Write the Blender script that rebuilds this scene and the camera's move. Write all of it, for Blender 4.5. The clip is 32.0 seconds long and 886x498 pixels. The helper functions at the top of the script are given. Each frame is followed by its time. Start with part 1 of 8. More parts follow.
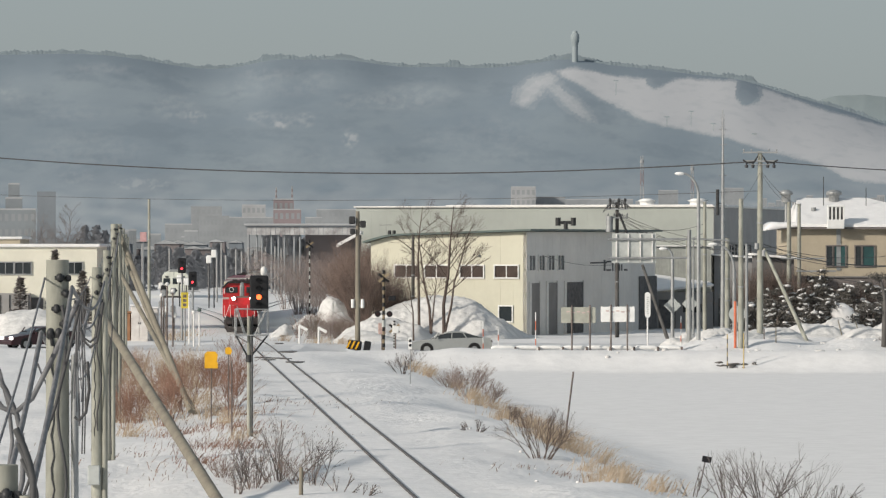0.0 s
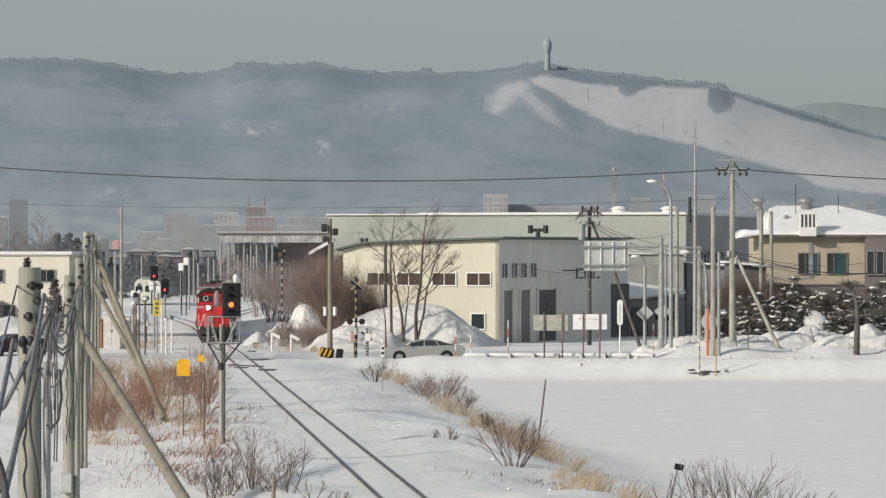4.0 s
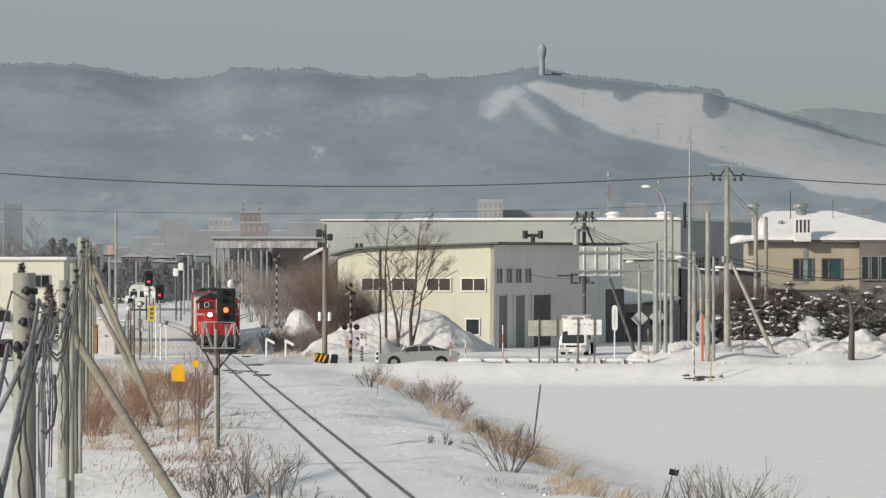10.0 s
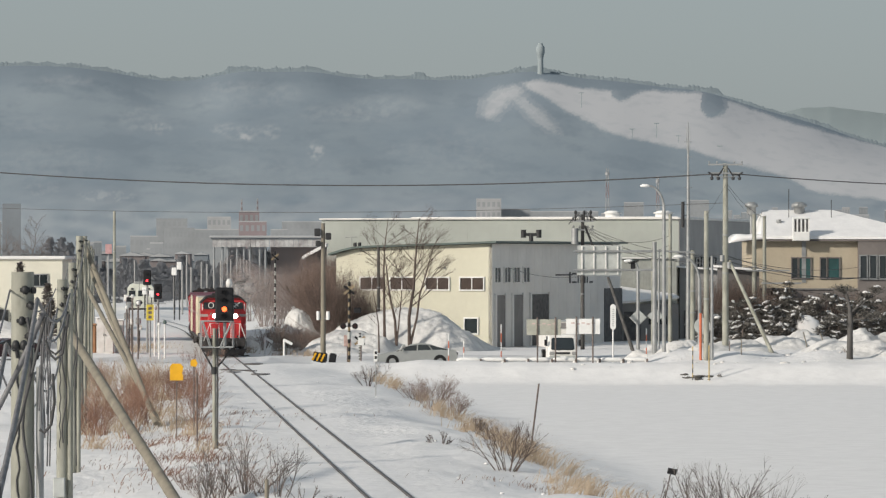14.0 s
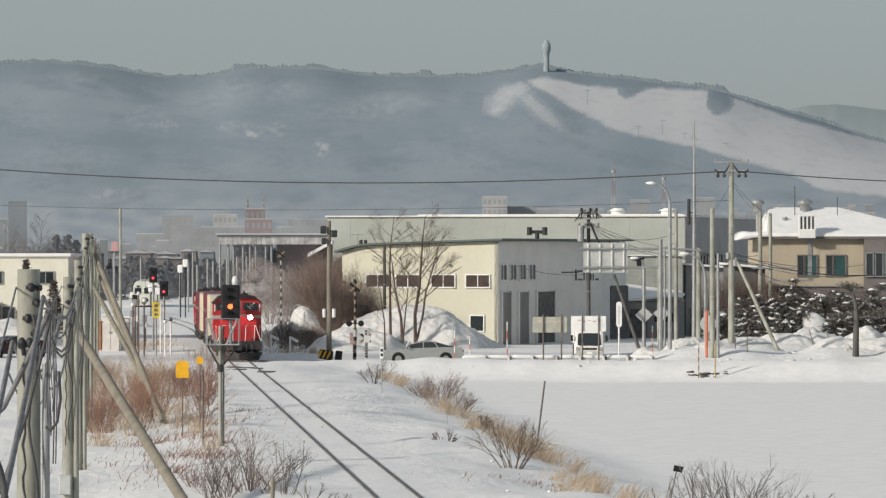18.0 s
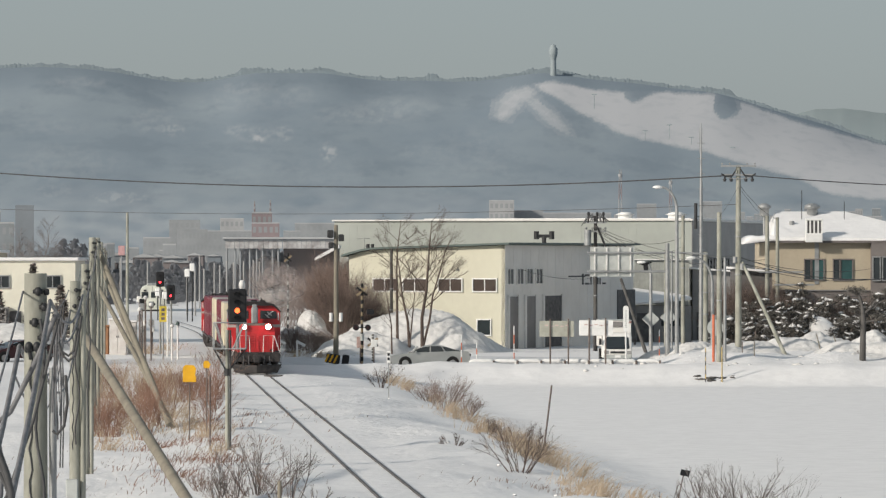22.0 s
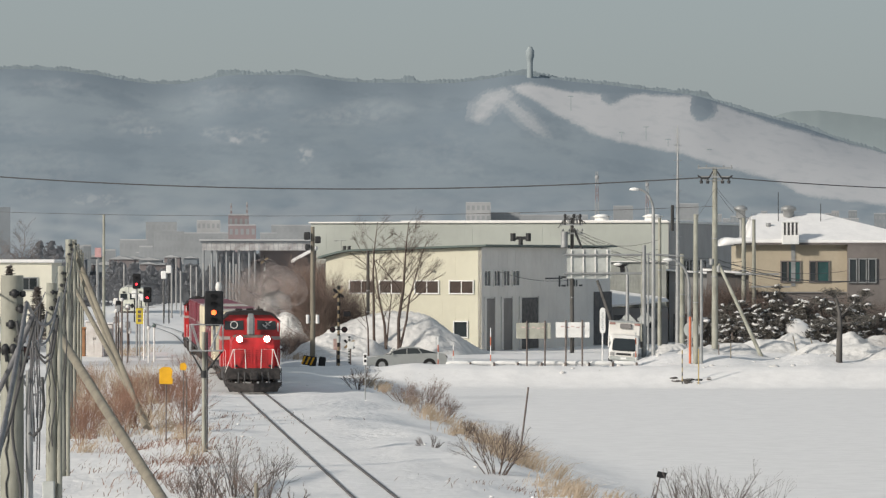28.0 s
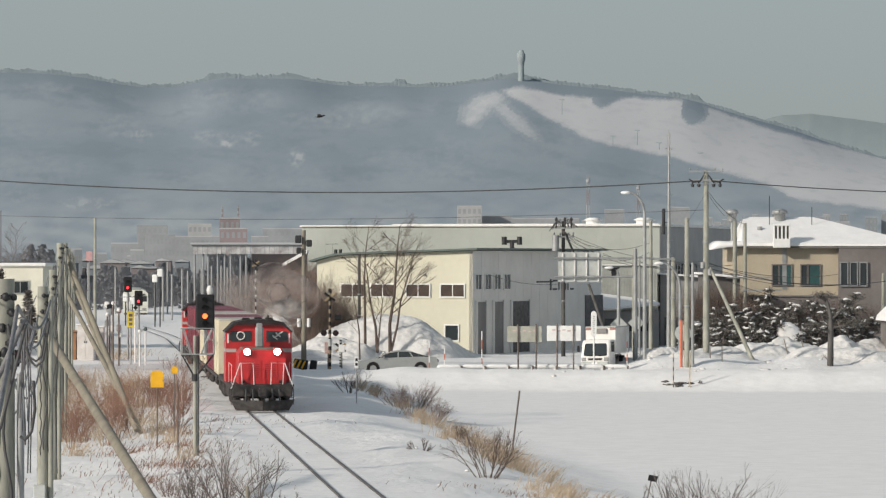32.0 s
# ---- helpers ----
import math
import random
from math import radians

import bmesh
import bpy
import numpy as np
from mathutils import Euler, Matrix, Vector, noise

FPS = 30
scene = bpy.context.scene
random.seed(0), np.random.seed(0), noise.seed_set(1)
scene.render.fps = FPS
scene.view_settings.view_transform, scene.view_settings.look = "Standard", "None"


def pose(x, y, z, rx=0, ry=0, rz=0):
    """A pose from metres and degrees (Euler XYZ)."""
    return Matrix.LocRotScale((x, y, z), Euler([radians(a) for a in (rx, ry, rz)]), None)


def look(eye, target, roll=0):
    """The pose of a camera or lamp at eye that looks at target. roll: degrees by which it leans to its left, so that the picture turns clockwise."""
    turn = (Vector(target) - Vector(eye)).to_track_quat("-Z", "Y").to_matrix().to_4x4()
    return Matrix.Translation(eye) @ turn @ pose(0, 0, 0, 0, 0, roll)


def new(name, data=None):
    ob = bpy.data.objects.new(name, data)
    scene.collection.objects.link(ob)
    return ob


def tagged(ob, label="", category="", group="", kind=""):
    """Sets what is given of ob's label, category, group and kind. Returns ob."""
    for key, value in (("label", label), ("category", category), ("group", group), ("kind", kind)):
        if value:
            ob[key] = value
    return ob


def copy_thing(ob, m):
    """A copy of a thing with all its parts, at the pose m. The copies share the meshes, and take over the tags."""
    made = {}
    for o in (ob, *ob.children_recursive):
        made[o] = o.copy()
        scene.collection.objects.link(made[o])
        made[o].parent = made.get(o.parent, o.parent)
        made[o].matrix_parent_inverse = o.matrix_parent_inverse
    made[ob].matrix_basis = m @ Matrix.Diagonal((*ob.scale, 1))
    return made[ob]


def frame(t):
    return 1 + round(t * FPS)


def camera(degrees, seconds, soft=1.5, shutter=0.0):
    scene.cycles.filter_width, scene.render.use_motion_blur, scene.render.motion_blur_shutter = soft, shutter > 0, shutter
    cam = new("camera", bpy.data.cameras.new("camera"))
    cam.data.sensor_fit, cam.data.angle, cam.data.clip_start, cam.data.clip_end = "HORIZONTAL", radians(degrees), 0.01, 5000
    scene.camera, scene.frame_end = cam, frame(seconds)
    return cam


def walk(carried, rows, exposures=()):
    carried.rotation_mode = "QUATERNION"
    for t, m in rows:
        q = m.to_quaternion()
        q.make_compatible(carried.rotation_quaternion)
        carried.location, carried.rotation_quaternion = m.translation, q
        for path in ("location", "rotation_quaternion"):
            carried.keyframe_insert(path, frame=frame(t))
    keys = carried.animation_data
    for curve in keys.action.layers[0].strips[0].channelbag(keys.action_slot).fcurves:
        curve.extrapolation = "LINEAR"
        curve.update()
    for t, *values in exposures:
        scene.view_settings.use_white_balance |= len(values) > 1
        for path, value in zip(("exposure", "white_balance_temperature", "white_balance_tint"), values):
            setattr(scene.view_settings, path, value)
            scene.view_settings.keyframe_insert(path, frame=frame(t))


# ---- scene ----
FOV = 11.19
cam = camera(FOV, 32.0, soft=1.3)
EYE = (0.0, 0.0, 6.1)
# seconds, bearing to the right and tilt, in degrees: a tripod head that is panned a little
AIM = [
    (0, -0.0000, -0.0931), (0.5, -0.0031, -0.1010), (1, -0.0000, -0.1041),
    (1.5, 0.0107, -0.1041), (2, 0.0845, -0.0964), (2.5, 0.1534, -0.0711),
    (3, 0.2303, -0.0273), (3.5, 0.3023, -0.0039), (5.5, 0.3948, 0.0195),
    (6, 0.4059, 0.0540), (6.5, 0.4293, 0.0417), (7, 0.4370, 0.0510),
    (7.5, 0.4498, 0.0650), (8, 0.4713, 0.0602), (8.5, 0.4712, 0.0494),
    (9, 0.4605, 0.0448), (9.5, 0.4292, 0.0713), (10, 0.4168, 0.0713),
    (10.5, 0.4168, 0.0931), (11, 0.4058, 0.1011), (11.5, 0.4011, 0.0854),
    (12, 0.4168, 0.0931), (12.5, 0.4451, 0.0713), (13, 0.4386, 0.0603),
    (13.5, 0.4450, 0.0603), (14, 0.4371, 0.0602), (14.5, 0.4276, 0.0448),
    (16.5, 0.3947, 0.0494), (17, 0.3839, 0.0386), (17.5, 0.3854, 0.0274),
    (18, 0.3618, 0.0274), (18.5, 0.3618, 0.0165), (19, 0.3839, 0.0292),
    (19.5, 0.3712, 0.0494), (20, 0.3697, 0.0494), (20.5, 0.3479, 0.0386),
    (21, 0.3071, 0.0602), (21.5, 0.2944, 0.0634), (22, 0.2743, 0.0793),
    (22.5, 0.2631, 0.1043), (23, 0.2960, 0.0932), (23.5, 0.3433, 0.0824),
    (24, 0.3680, 0.0824), (24.5, 0.3946, 0.0729), (25, 0.5482, -0.0070),
    (25.5, 0.5155, 0.0602), (27.5, 0.5593, 0.1153), (28, 0.5702, 0.1044),
    (28.5, 0.5702, 0.1152), (29, 0.5953, 0.1012), (29.5, 0.6030, 0.1137),
    (30, 0.6721, 0.1137), (30.5, 0.7018, 0.1152), (31, 0.7126, 0.1482),
    (31.5, 0.6926, 0.1590), (32, 0.6814, 0.1482),
]
walk(cam, [(t, pose(*EYE, 90 + tilt, 0, -bearing)) for t, bearing, tilt in AIM], [(0, 0.02, 6380, 12), (25, 0.03, 6380, 12), (32, 0.055, 6380, 12)])

# world and sun
SUN_AZ, SUN_EL = 234.0, 23.5          # compass degrees from +Y, clockwise; elevation
world = bpy.data.worlds.new("sky")
scene.world = world
world.use_nodes = True
wn = world.node_tree
sky = wn.nodes.new("ShaderNodeTexSky")
sky.sky_type, sky.sun_disc = "NISHITA", False
sky.sun_elevation, sky.sun_rotation = radians(SUN_EL), radians(SUN_AZ)
sky.altitude, sky.air_density, sky.dust_density, sky.ozone_density = 100, 1.0, 2.2, 2.0
veil = wn.nodes.new("ShaderNodeMix")          # thin winter haze over the clear sky
veil.data_type = "RGBA"
veil.inputs["Factor"].default_value = 0.62
veil.inputs["B"].default_value = (4.50, 5.10, 5.22, 1)
wn.links.new(sky.outputs[0], veil.inputs["A"])
wn.links.new(veil.outputs["Result"], wn.nodes["Background"].inputs[0])
wn.nodes["Background"].inputs[1].default_value = 0.082
sun = new("sun", bpy.data.lights.new("sun", "SUN"))
sun.data.energy, sun.data.angle, sun.data.color = 3.65, radians(3.0), (1.0, 0.92, 0.79)
az, el = radians(SUN_AZ), radians(SUN_EL)
TO_SUN = Vector((math.sin(az) * math.cos(el), math.cos(az) * math.cos(el), math.sin(el)))
sun.matrix_world = look((0, 0, 0), -TO_SUN)


# ---- materials ----
def mat(name, base, rough=0.7, metal=0.0, vary=0.12, scale=3.0, bump=0.0, fine=40.0, tint=None, spread=0.0, spec=0.3, stretch=(1, 1, 1)):
    """A surface with grain at two scales; tint is the second colour of its stains; spread varies piece by piece."""
    m = bpy.data.materials.new(name)
    m.use_nodes = True
    n, ln = m.node_tree.nodes, m.node_tree.links
    b = n["Principled BSDF"]
    b.inputs["Roughness"].default_value, b.inputs["Metallic"].default_value = rough, metal
    b.inputs["Specular IOR Level"].default_value = spec
    co = n.new("ShaderNodeTexCoord")
    mp = n.new("ShaderNodeMapping")
    mp.inputs["Scale"].default_value = stretch
    ln.new(co.outputs["Object"], mp.inputs[0])
    big, small = n.new("ShaderNodeTexNoise"), n.new("ShaderNodeTexNoise")
    big.inputs["Scale"].default_value, small.inputs["Scale"].default_value = scale, fine
    big.inputs["Detail"].default_value = 5
    ln.new(mp.outputs[0], big.inputs["Vector"])
    ln.new(mp.outputs[0], small.inputs["Vector"])
    ramp = n.new("ShaderNodeMapRange")
    ramp.inputs["From Min"].default_value, ramp.inputs["From Max"].default_value = 0.35, 0.68
    ln.new(big.outputs["Fac"], ramp.inputs[0])
    mix = n.new("ShaderNodeMix")
    mix.data_type = "RGBA"
    dark = tint or tuple(c * (1 - 2.2 * vary) for c in base)
    mix.inputs["A"].default_value, mix.inputs["B"].default_value = (*base, 1), (*dark, 1)
    ln.new(ramp.outputs[0], mix.inputs["Factor"])
    hsv = n.new("ShaderNodeHueSaturation")
    ln.new(mix.outputs["Result"], hsv.inputs["Color"])
    val = n.new("ShaderNodeMapRange")
    val.inputs["To Min"].default_value, val.inputs["To Max"].default_value = 1 - vary, 1 + vary
    ln.new(small.outputs["Fac"], val.inputs[0])
    if spread:
        info, add = n.new("ShaderNodeObjectInfo"), n.new("ShaderNodeMath")
        add.operation = "MULTIPLY_ADD"
        ln.new(info.outputs["Random"], add.inputs[0])
        add.inputs[1].default_value = spread
        ln.new(val.outputs[0], add.inputs[2])
        ln.new(add.outputs[0], hsv.inputs["Value"])
    else:
        ln.new(val.outputs[0], hsv.inputs["Value"])
    ln.new(hsv.outputs["Color"], b.inputs["Base Color"])
    if bump:
        bp = n.new("ShaderNodeBump")
        bp.inputs["Strength"].default_value, bp.inputs["Distance"].default_value = 0.6, bump
        ln.new(big.outputs["Fac"], bp.inputs["Height"])
        ln.new(bp.outputs[0], b.inputs["Normal"])
    return m


def glow(name, colour, strength):
    m = bpy.data.materials.new(name)
    m.use_nodes = True
    b = m.node_tree.nodes["Principled BSDF"]
    b.inputs["Base Color"].default_value = (*colour, 1)
    b.inputs["Emission Color"].default_value = (*colour, 1)
    b.inputs["Emission Strength"].default_value = strength
    return m


def glazing(name, colour, rough=0.08):
    """A dark window pane that mirrors the sky a little."""
    m = mat(name, colour, rough, 0.0, 0.15, 0.8, 0.0, 3.0, spec=0.6)
    return m


SNOW = mat("snow", (0.79, 0.782, 0.772), 0.75, vary=0.035, scale=1.3, bump=0.07, fine=6, spec=0.2)
GROUND_SNOW = mat("ground_snow", (0.79, 0.782, 0.772), 0.75, vary=0.035, scale=1.3, bump=0.07, fine=6, spec=0.2)


def roughen(m):
    """Crusted, trodden lumps where the mesh's tread attribute says so."""
    n, ln = m.node_tree.nodes, m.node_tree.links
    at, mp, co = n.new("ShaderNodeAttribute"), n.new("ShaderNodeMapping"), n.new("ShaderNodeTexCoord")
    at.attribute_name = "tread"
    mp.inputs["Scale"].default_value = (1.0, 0.45, 1.0)
    lumps, crust, mix, bp = n.new("ShaderNodeTexNoise"), n.new("ShaderNodeTexVoronoi"), n.new("ShaderNodeMath"), n.new("ShaderNodeBump")
    lumps.inputs["Scale"].default_value, lumps.inputs["Detail"].default_value = 3.2, 6
    crust.inputs["Scale"].default_value = 2.2
    ln.new(co.outputs["Object"], mp.inputs[0])
    ln.new(mp.outputs[0], lumps.inputs["Vector"])
    ln.new(mp.outputs[0], crust.inputs["Vector"])
    mix.operation = "MULTIPLY_ADD"
    ln.new(crust.outputs["Distance"], mix.inputs[0])
    mix.inputs[1].default_value = 0.35
    ln.new(lumps.outputs["Fac"], mix.inputs[2])
    ln.new(mix.outputs[0], bp.inputs["Height"])
    ln.new(at.outputs["Fac"], bp.inputs["Strength"])
    bp.inputs["Distance"].default_value = 0.07
    old = next(q for q in n if q.type == "BUMP" and q != bp)
    ln.new(old.outputs[0], bp.inputs["Normal"])
    ln.new(bp.outputs[0], n["Principled BSDF"].inputs["Normal"])


roughen(GROUND_SNOW)
SNOW_PLOUGHED = mat("ploughed_snow", (0.70, 0.69, 0.67), 0.85, vary=0.08, scale=2.2, bump=0.16, fine=9, spec=0.15)
ROAD_SNOW = mat("packed_road_snow", (0.66, 0.66, 0.66), 0.6, vary=0.08, scale=0.4, bump=0.03, fine=3, spec=0.3)
RED = mat("loco_red", (0.60, 0.028, 0.032), 0.38, vary=0.10, scale=1.2, fine=9, tint=(0.36, 0.03, 0.03), spec=0.5)
DEEP_RED = mat("shaded_louvre_red", (0.36, 0.03, 0.034), 0.5, vary=0.15, scale=3)
LOCO_DARK = mat("loco_black", (0.024, 0.023, 0.023), 0.6, vary=0.3, scale=5, bump=0.02, fine=18, tint=(0.06, 0.052, 0.05))
LOCO_ROOF = mat("loco_roof", (0.035, 0.03, 0.03), 0.65, vary=0.2, scale=1.5, fine=8)
GREY_BAND = mat("grey_band", (0.45, 0.43, 0.40), 0.5, vary=0.1)
WHITE_PIPE = mat("white_pipe", (0.78, 0.77, 0.74), 0.45, vary=0.08, scale=4)
GLASS = glazing("dark_glass", (0.030, 0.038, 0.042))
# brown base colour stands in for what these panes reflect
BROWN_REFLECTION_GLASS = glazing("brown_reflection_glass", (0.085, 0.066, 0.058))
HEADLIGHT = glow("headlight", (1.0, 0.93, 0.84), 14.0)
AMBER = glow("amber_light", (1.0, 0.13, 0.03), 3.2)
SIGNAL_RED = glow("red_light", (1.0, 0.03, 0.04), 5.0)
PURPLE = mat("container_maroon", (0.17, 0.028, 0.045), 0.5, vary=0.12, scale=1.0, fine=6, tint=(0.12, 0.03, 0.04), spread=0.15)
CREAM_BOX = mat("container_cream", (0.62, 0.57, 0.42), 0.55, vary=0.1, scale=1.2, fine=6, tint=(0.45, 0.40, 0.30), spread=0.1)
STEEL = mat("galvanised_steel", (0.36, 0.37, 0.37), 0.5, 0.4, vary=0.12, scale=2, fine=14)
RAIL = mat("rail_steel", (0.13, 0.118, 0.112), 0.55, 0.2, vary=0.25, scale=1.2, fine=14, tint=(0.075, 0.066, 0.062))
CREAM_WALL = mat("cream_cladding", (0.575, 0.558, 0.448), 0.6, vary=0.04, scale=0.5, fine=3, tint=(0.535, 0.515, 0.415))
PALE_CREAM = mat("pale_cream_render", (0.70, 0.68, 0.575), 0.7, vary=0.04, scale=0.6, fine=3)
GREY_WALL = mat("grey_cladding", (0.71, 0.695, 0.665), 0.6, vary=0.05, scale=0.5, fine=3)
PALE_WALL = mat("pale_green_cladding", (0.365, 0.388, 0.358), 0.6, vary=0.05, scale=0.3, fine=2)
TAN_WALL = mat("tan_render", (0.455, 0.395, 0.30), 0.8, vary=0.06, scale=0.8, bump=0.01, fine=5)
BROWN_WALL = mat("brown_siding", (0.20, 0.18, 0.17), 0.7, vary=0.1, scale=0.8, fine=5)
END_WALL = mat("dark_grey_walls_and_shade", (0.29, 0.283, 0.275), 0.6, vary=0.08, scale=0.5, fine=3)
GREEN_TRIM = mat("green_roof_edge", (0.10, 0.135, 0.125), 0.5, vary=0.1)
WHITE_PAINT = mat("white_paint", (0.80, 0.80, 0.78), 0.5, vary=0.05)
DARK_METAL = mat("dark_metal", (0.055, 0.056, 0.058), 0.5, 0.2, vary=0.2, scale=4)
# dark tone for the shade inside openings, put on closed panels
OPENING_SHADE = mat("interior_shade", (0.14, 0.137, 0.137), 0.8, vary=0.2)
DOOR_GREY = mat("grey_shutter", (0.23, 0.22, 0.215), 0.6, vary=0.1, scale=1, fine=8)
CONCRETE = mat("concrete_pole", (0.37, 0.37, 0.32), 0.85, vary=0.2, scale=2.6, bump=0.012, fine=16, tint=(0.22, 0.22, 0.185), stretch=(1, 1, 0.35))
DARK_WOOD = mat("dark_timber", (0.11, 0.105, 0.10), 0.85, vary=0.18, scale=2.5, fine=16, stretch=(1, 1, 0.2))
WOOD = mat("weathered_timber", (0.25, 0.228, 0.18), 0.85, vary=0.16, scale=2.5, bump=0.01, fine=16, tint=(0.18, 0.16, 0.13), stretch=(1, 1, 0.2))
CABLE = mat("black_cable", (0.085, 0.085, 0.086), 0.6, vary=0.15)
GREY_CABLE = mat("weathered_grey_cable", (0.19, 0.19, 0.195), 0.65, vary=0.2, scale=3, fine=20, tint=(0.10, 0.10, 0.105))
SILVER = mat("silver_car_paint", (0.42, 0.43, 0.415), 0.3, 0.45, vary=0.05, spec=0.5)
TYRE = mat("tyre_rubber", (0.02, 0.02, 0.02), 0.85, vary=0.2)
TRUCK_WHITE = mat("truck_white", (0.78, 0.77, 0.74), 0.4, vary=0.05, scale=1.2, tint=(0.66, 0.64, 0.60), spec=0.4)
YELLOW = mat("warning_yellow", (0.75, 0.40, 0.02), 0.5, vary=0.08)
ORANGE = mat("orange_marker", (0.60, 0.17, 0.09), 0.5, vary=0.08)
BLACK = mat("black_enamel", (0.02, 0.02, 0.022), 0.45, vary=0.2)
BARK = mat("bare_bark", (0.17, 0.143, 0.126), 0.9, vary=0.2, scale=3, fine=20)
DARK_TWIG = mat("dark_shrub_twigs", (0.125, 0.095, 0.082), 0.9, vary=0.2, scale=1, fine=8)
GREY_TWIG = mat("grey_brown_twigs", (0.185, 0.162, 0.150), 0.9, vary=0.2, scale=1, fine=8)
RED_TWIG = mat("reddish_twigs", (0.265, 0.195, 0.165), 0.9, vary=0.25, scale=1, fine=8)
RUST_TWIG = mat("rust_brown_stems", (0.29, 0.17, 0.125), 0.9, vary=0.25, scale=1, fine=8)
# pale with painted haze for far shrubs, with frost for near ones
FAR_TWIG = mat("hazed_and_frosted_twigs", (0.33, 0.285, 0.27), 0.9, vary=0.2, scale=1, fine=8)
STRAW = mat("dry_grass", (0.48, 0.385, 0.285), 0.9, vary=0.2, scale=1, fine=8)
PINE = mat("pine_needles", (0.155, 0.145, 0.13), 0.9, vary=0.3, scale=3, fine=12)


# ---- geometry ----
class Geo:
    """Collects vertices and faces of one part."""

    def __init__(self):
        self.v, self.f, self.s = [], [], []

    def add(self, verts, faces, smooth=False):
        k = len(self.v)
        self.v += [tuple(p) for p in verts]
        self.f += [tuple(k + i for i in q) for q in faces]
        self.s += [smooth] * len(faces)
        return self

    def box(self, x, y, z, sx, sy, sz, rz=0.0, bevel=0.0, m=None):
        """A box centred at x, y with its underside at z; bevel chamfers all edges."""
        h = (sx / 2, sy / 2, sz / 2)
        b = min(bevel, *(0.45 * c for c in h)) if bevel else 0.0
        place = m or pose(x, y, z + h[2], 0, 0, rz)
        if not b:
            vs = [place @ Vector((i * h[0], j * h[1], k * h[2])) for k in (-1, 1) for j in (-1, 1) for i in (-1, 1)]
            return self.add(vs, [(0, 2, 3, 1), (4, 5, 7, 6), (0, 1, 5, 4), (2, 6, 7, 3), (0, 4, 6, 2), (1, 3, 7, 5)])
        vs, idx = [], {}
        for k in (-1, 1):
            for j in (-1, 1):
                for i in (-1, 1):
                    for a in range(3):
                        c = [i * (h[0] - b), j * (h[1] - b), k * (h[2] - b)]
                        c[a] = (i, j, k)[a] * h[a]
                        idx[i, j, k, a] = len(vs)
                        vs.append(place @ Vector(c))
        fs = []
        for a in range(3):
            o, p = [(1, 2), (2, 0), (0, 1)][a]
            for s in (-1, 1):
                q = []
                for u, w in ((-1, -1), (1, -1), (1, 1), (-1, 1)):
                    c = [0, 0, 0]
                    c[a], c[o], c[p] = s, u, w
                    q.append(idx[c[0], c[1], c[2], a])
                fs.append(tuple(q if s > 0 else q[::-1]))
            for u in (-1, 1):
                for w in (-1, 1):
                    e = []
                    for s, face in ((-1, o), (1, o), (1, p), (-1, p)):
                        c = [0, 0, 0]
                        c[a], c[o], c[p] = s, u, w
                        e.append(idx[c[0], c[1], c[2], face])
                    fs.append(tuple(e if u * w < 0 else e[::-1]))
        for i in (-1, 1):
            for j in (-1, 1):
                for k in (-1, 1):
                    q = (idx[i, j, k, 0], idx[i, j, k, 1], idx[i, j, k, 2])
                    fs.append(q if i * j * k > 0 else q[::-1])
        return self.add(vs, fs)

    def tube(self, points, radii, n=6, caps=True, smooth=True):
        pts = [Vector(p) for p in points]
        if not hasattr(radii, "__len__"):
            radii = [radii] * len(pts)
        vs, fs = [], []
        side = None
        for i, p in enumerate(pts):
            d = (pts[min(i + 1, len(pts) - 1)] - pts[max(i - 1, 0)]).normalized()
            if side is None:
                side = d.cross(Vector((0, 0, 1)) if abs(d.z) < 0.9 else Vector((0, 1, 0))).normalized()
            else:
                side = (side - d * side.dot(d)).normalized()
            up = side.cross(d)
            for k in range(n):
                a = 2 * math.pi * k / n
                vs.append(p + (side * math.cos(a) + up * math.sin(a)) * radii[i])
        for i in range(len(pts) - 1):
            for k in range(n):
                a, b = i * n + k, i * n + (k + 1) % n
                fs.append((a, b, b + n, a + n))
        self.add(vs, fs, smooth)
        if caps and n > 2:
            self.add(vs[:n], [tuple(range(n))])
            self.add(vs[-n:], [tuple(reversed(range(n)))])
        return self

    def prism(self, outline, y0, y1, axis="y", m=None):
        """Pushes a closed outline (u, w) from y0 to y1 along an axis; the outline runs in x, z (axis y), y, z (axis x) or x, y (axis z)."""
        def at(u, w, s):
            p = {"y": (u, s, w), "x": (s, u, w), "z": (u, w, s)}[axis]
            return m @ Vector(p) if m else p
        n = len(outline)
        vs = [at(u, w, y0) for u, w in outline] + [at(u, w, y1) for u, w in outline]
        fs = [(i, (i + 1) % n, n + (i + 1) % n, n + i) for i in range(n)]
        return self.add(vs, fs + [tuple(reversed(range(n))), tuple(range(n, 2 * n))])

    def ball(self, x, y, z, rx, ry, rz, n=8, rings=5, lump=0.0, seed=0):
        rnd = random.Random(seed)
        vs = [(x, y, z - rz)]
        for i in range(1, rings):
            a = math.pi * i / rings - math.pi / 2
            for k in range(n):
                b = 2 * math.pi * k / n
                q = 1 + lump * rnd.uniform(-1, 1)
                vs.append((x + rx * q * math.cos(a) * math.cos(b), y + ry * q * math.cos(a) * math.sin(b), z + rz * q * math.sin(a)))
        vs.append((x, y, z + rz))
        fs = [(0, 1 + (k + 1) % n, 1 + k) for k in range(n)]
        for i in range(rings - 2):
            for k in range(n):
                a, b = 1 + i * n + k, 1 + i * n + (k + 1) % n
                fs.append((a, b, b + n, a + n))
        e, t = 1 + (rings - 2) * n, len(vs) - 1
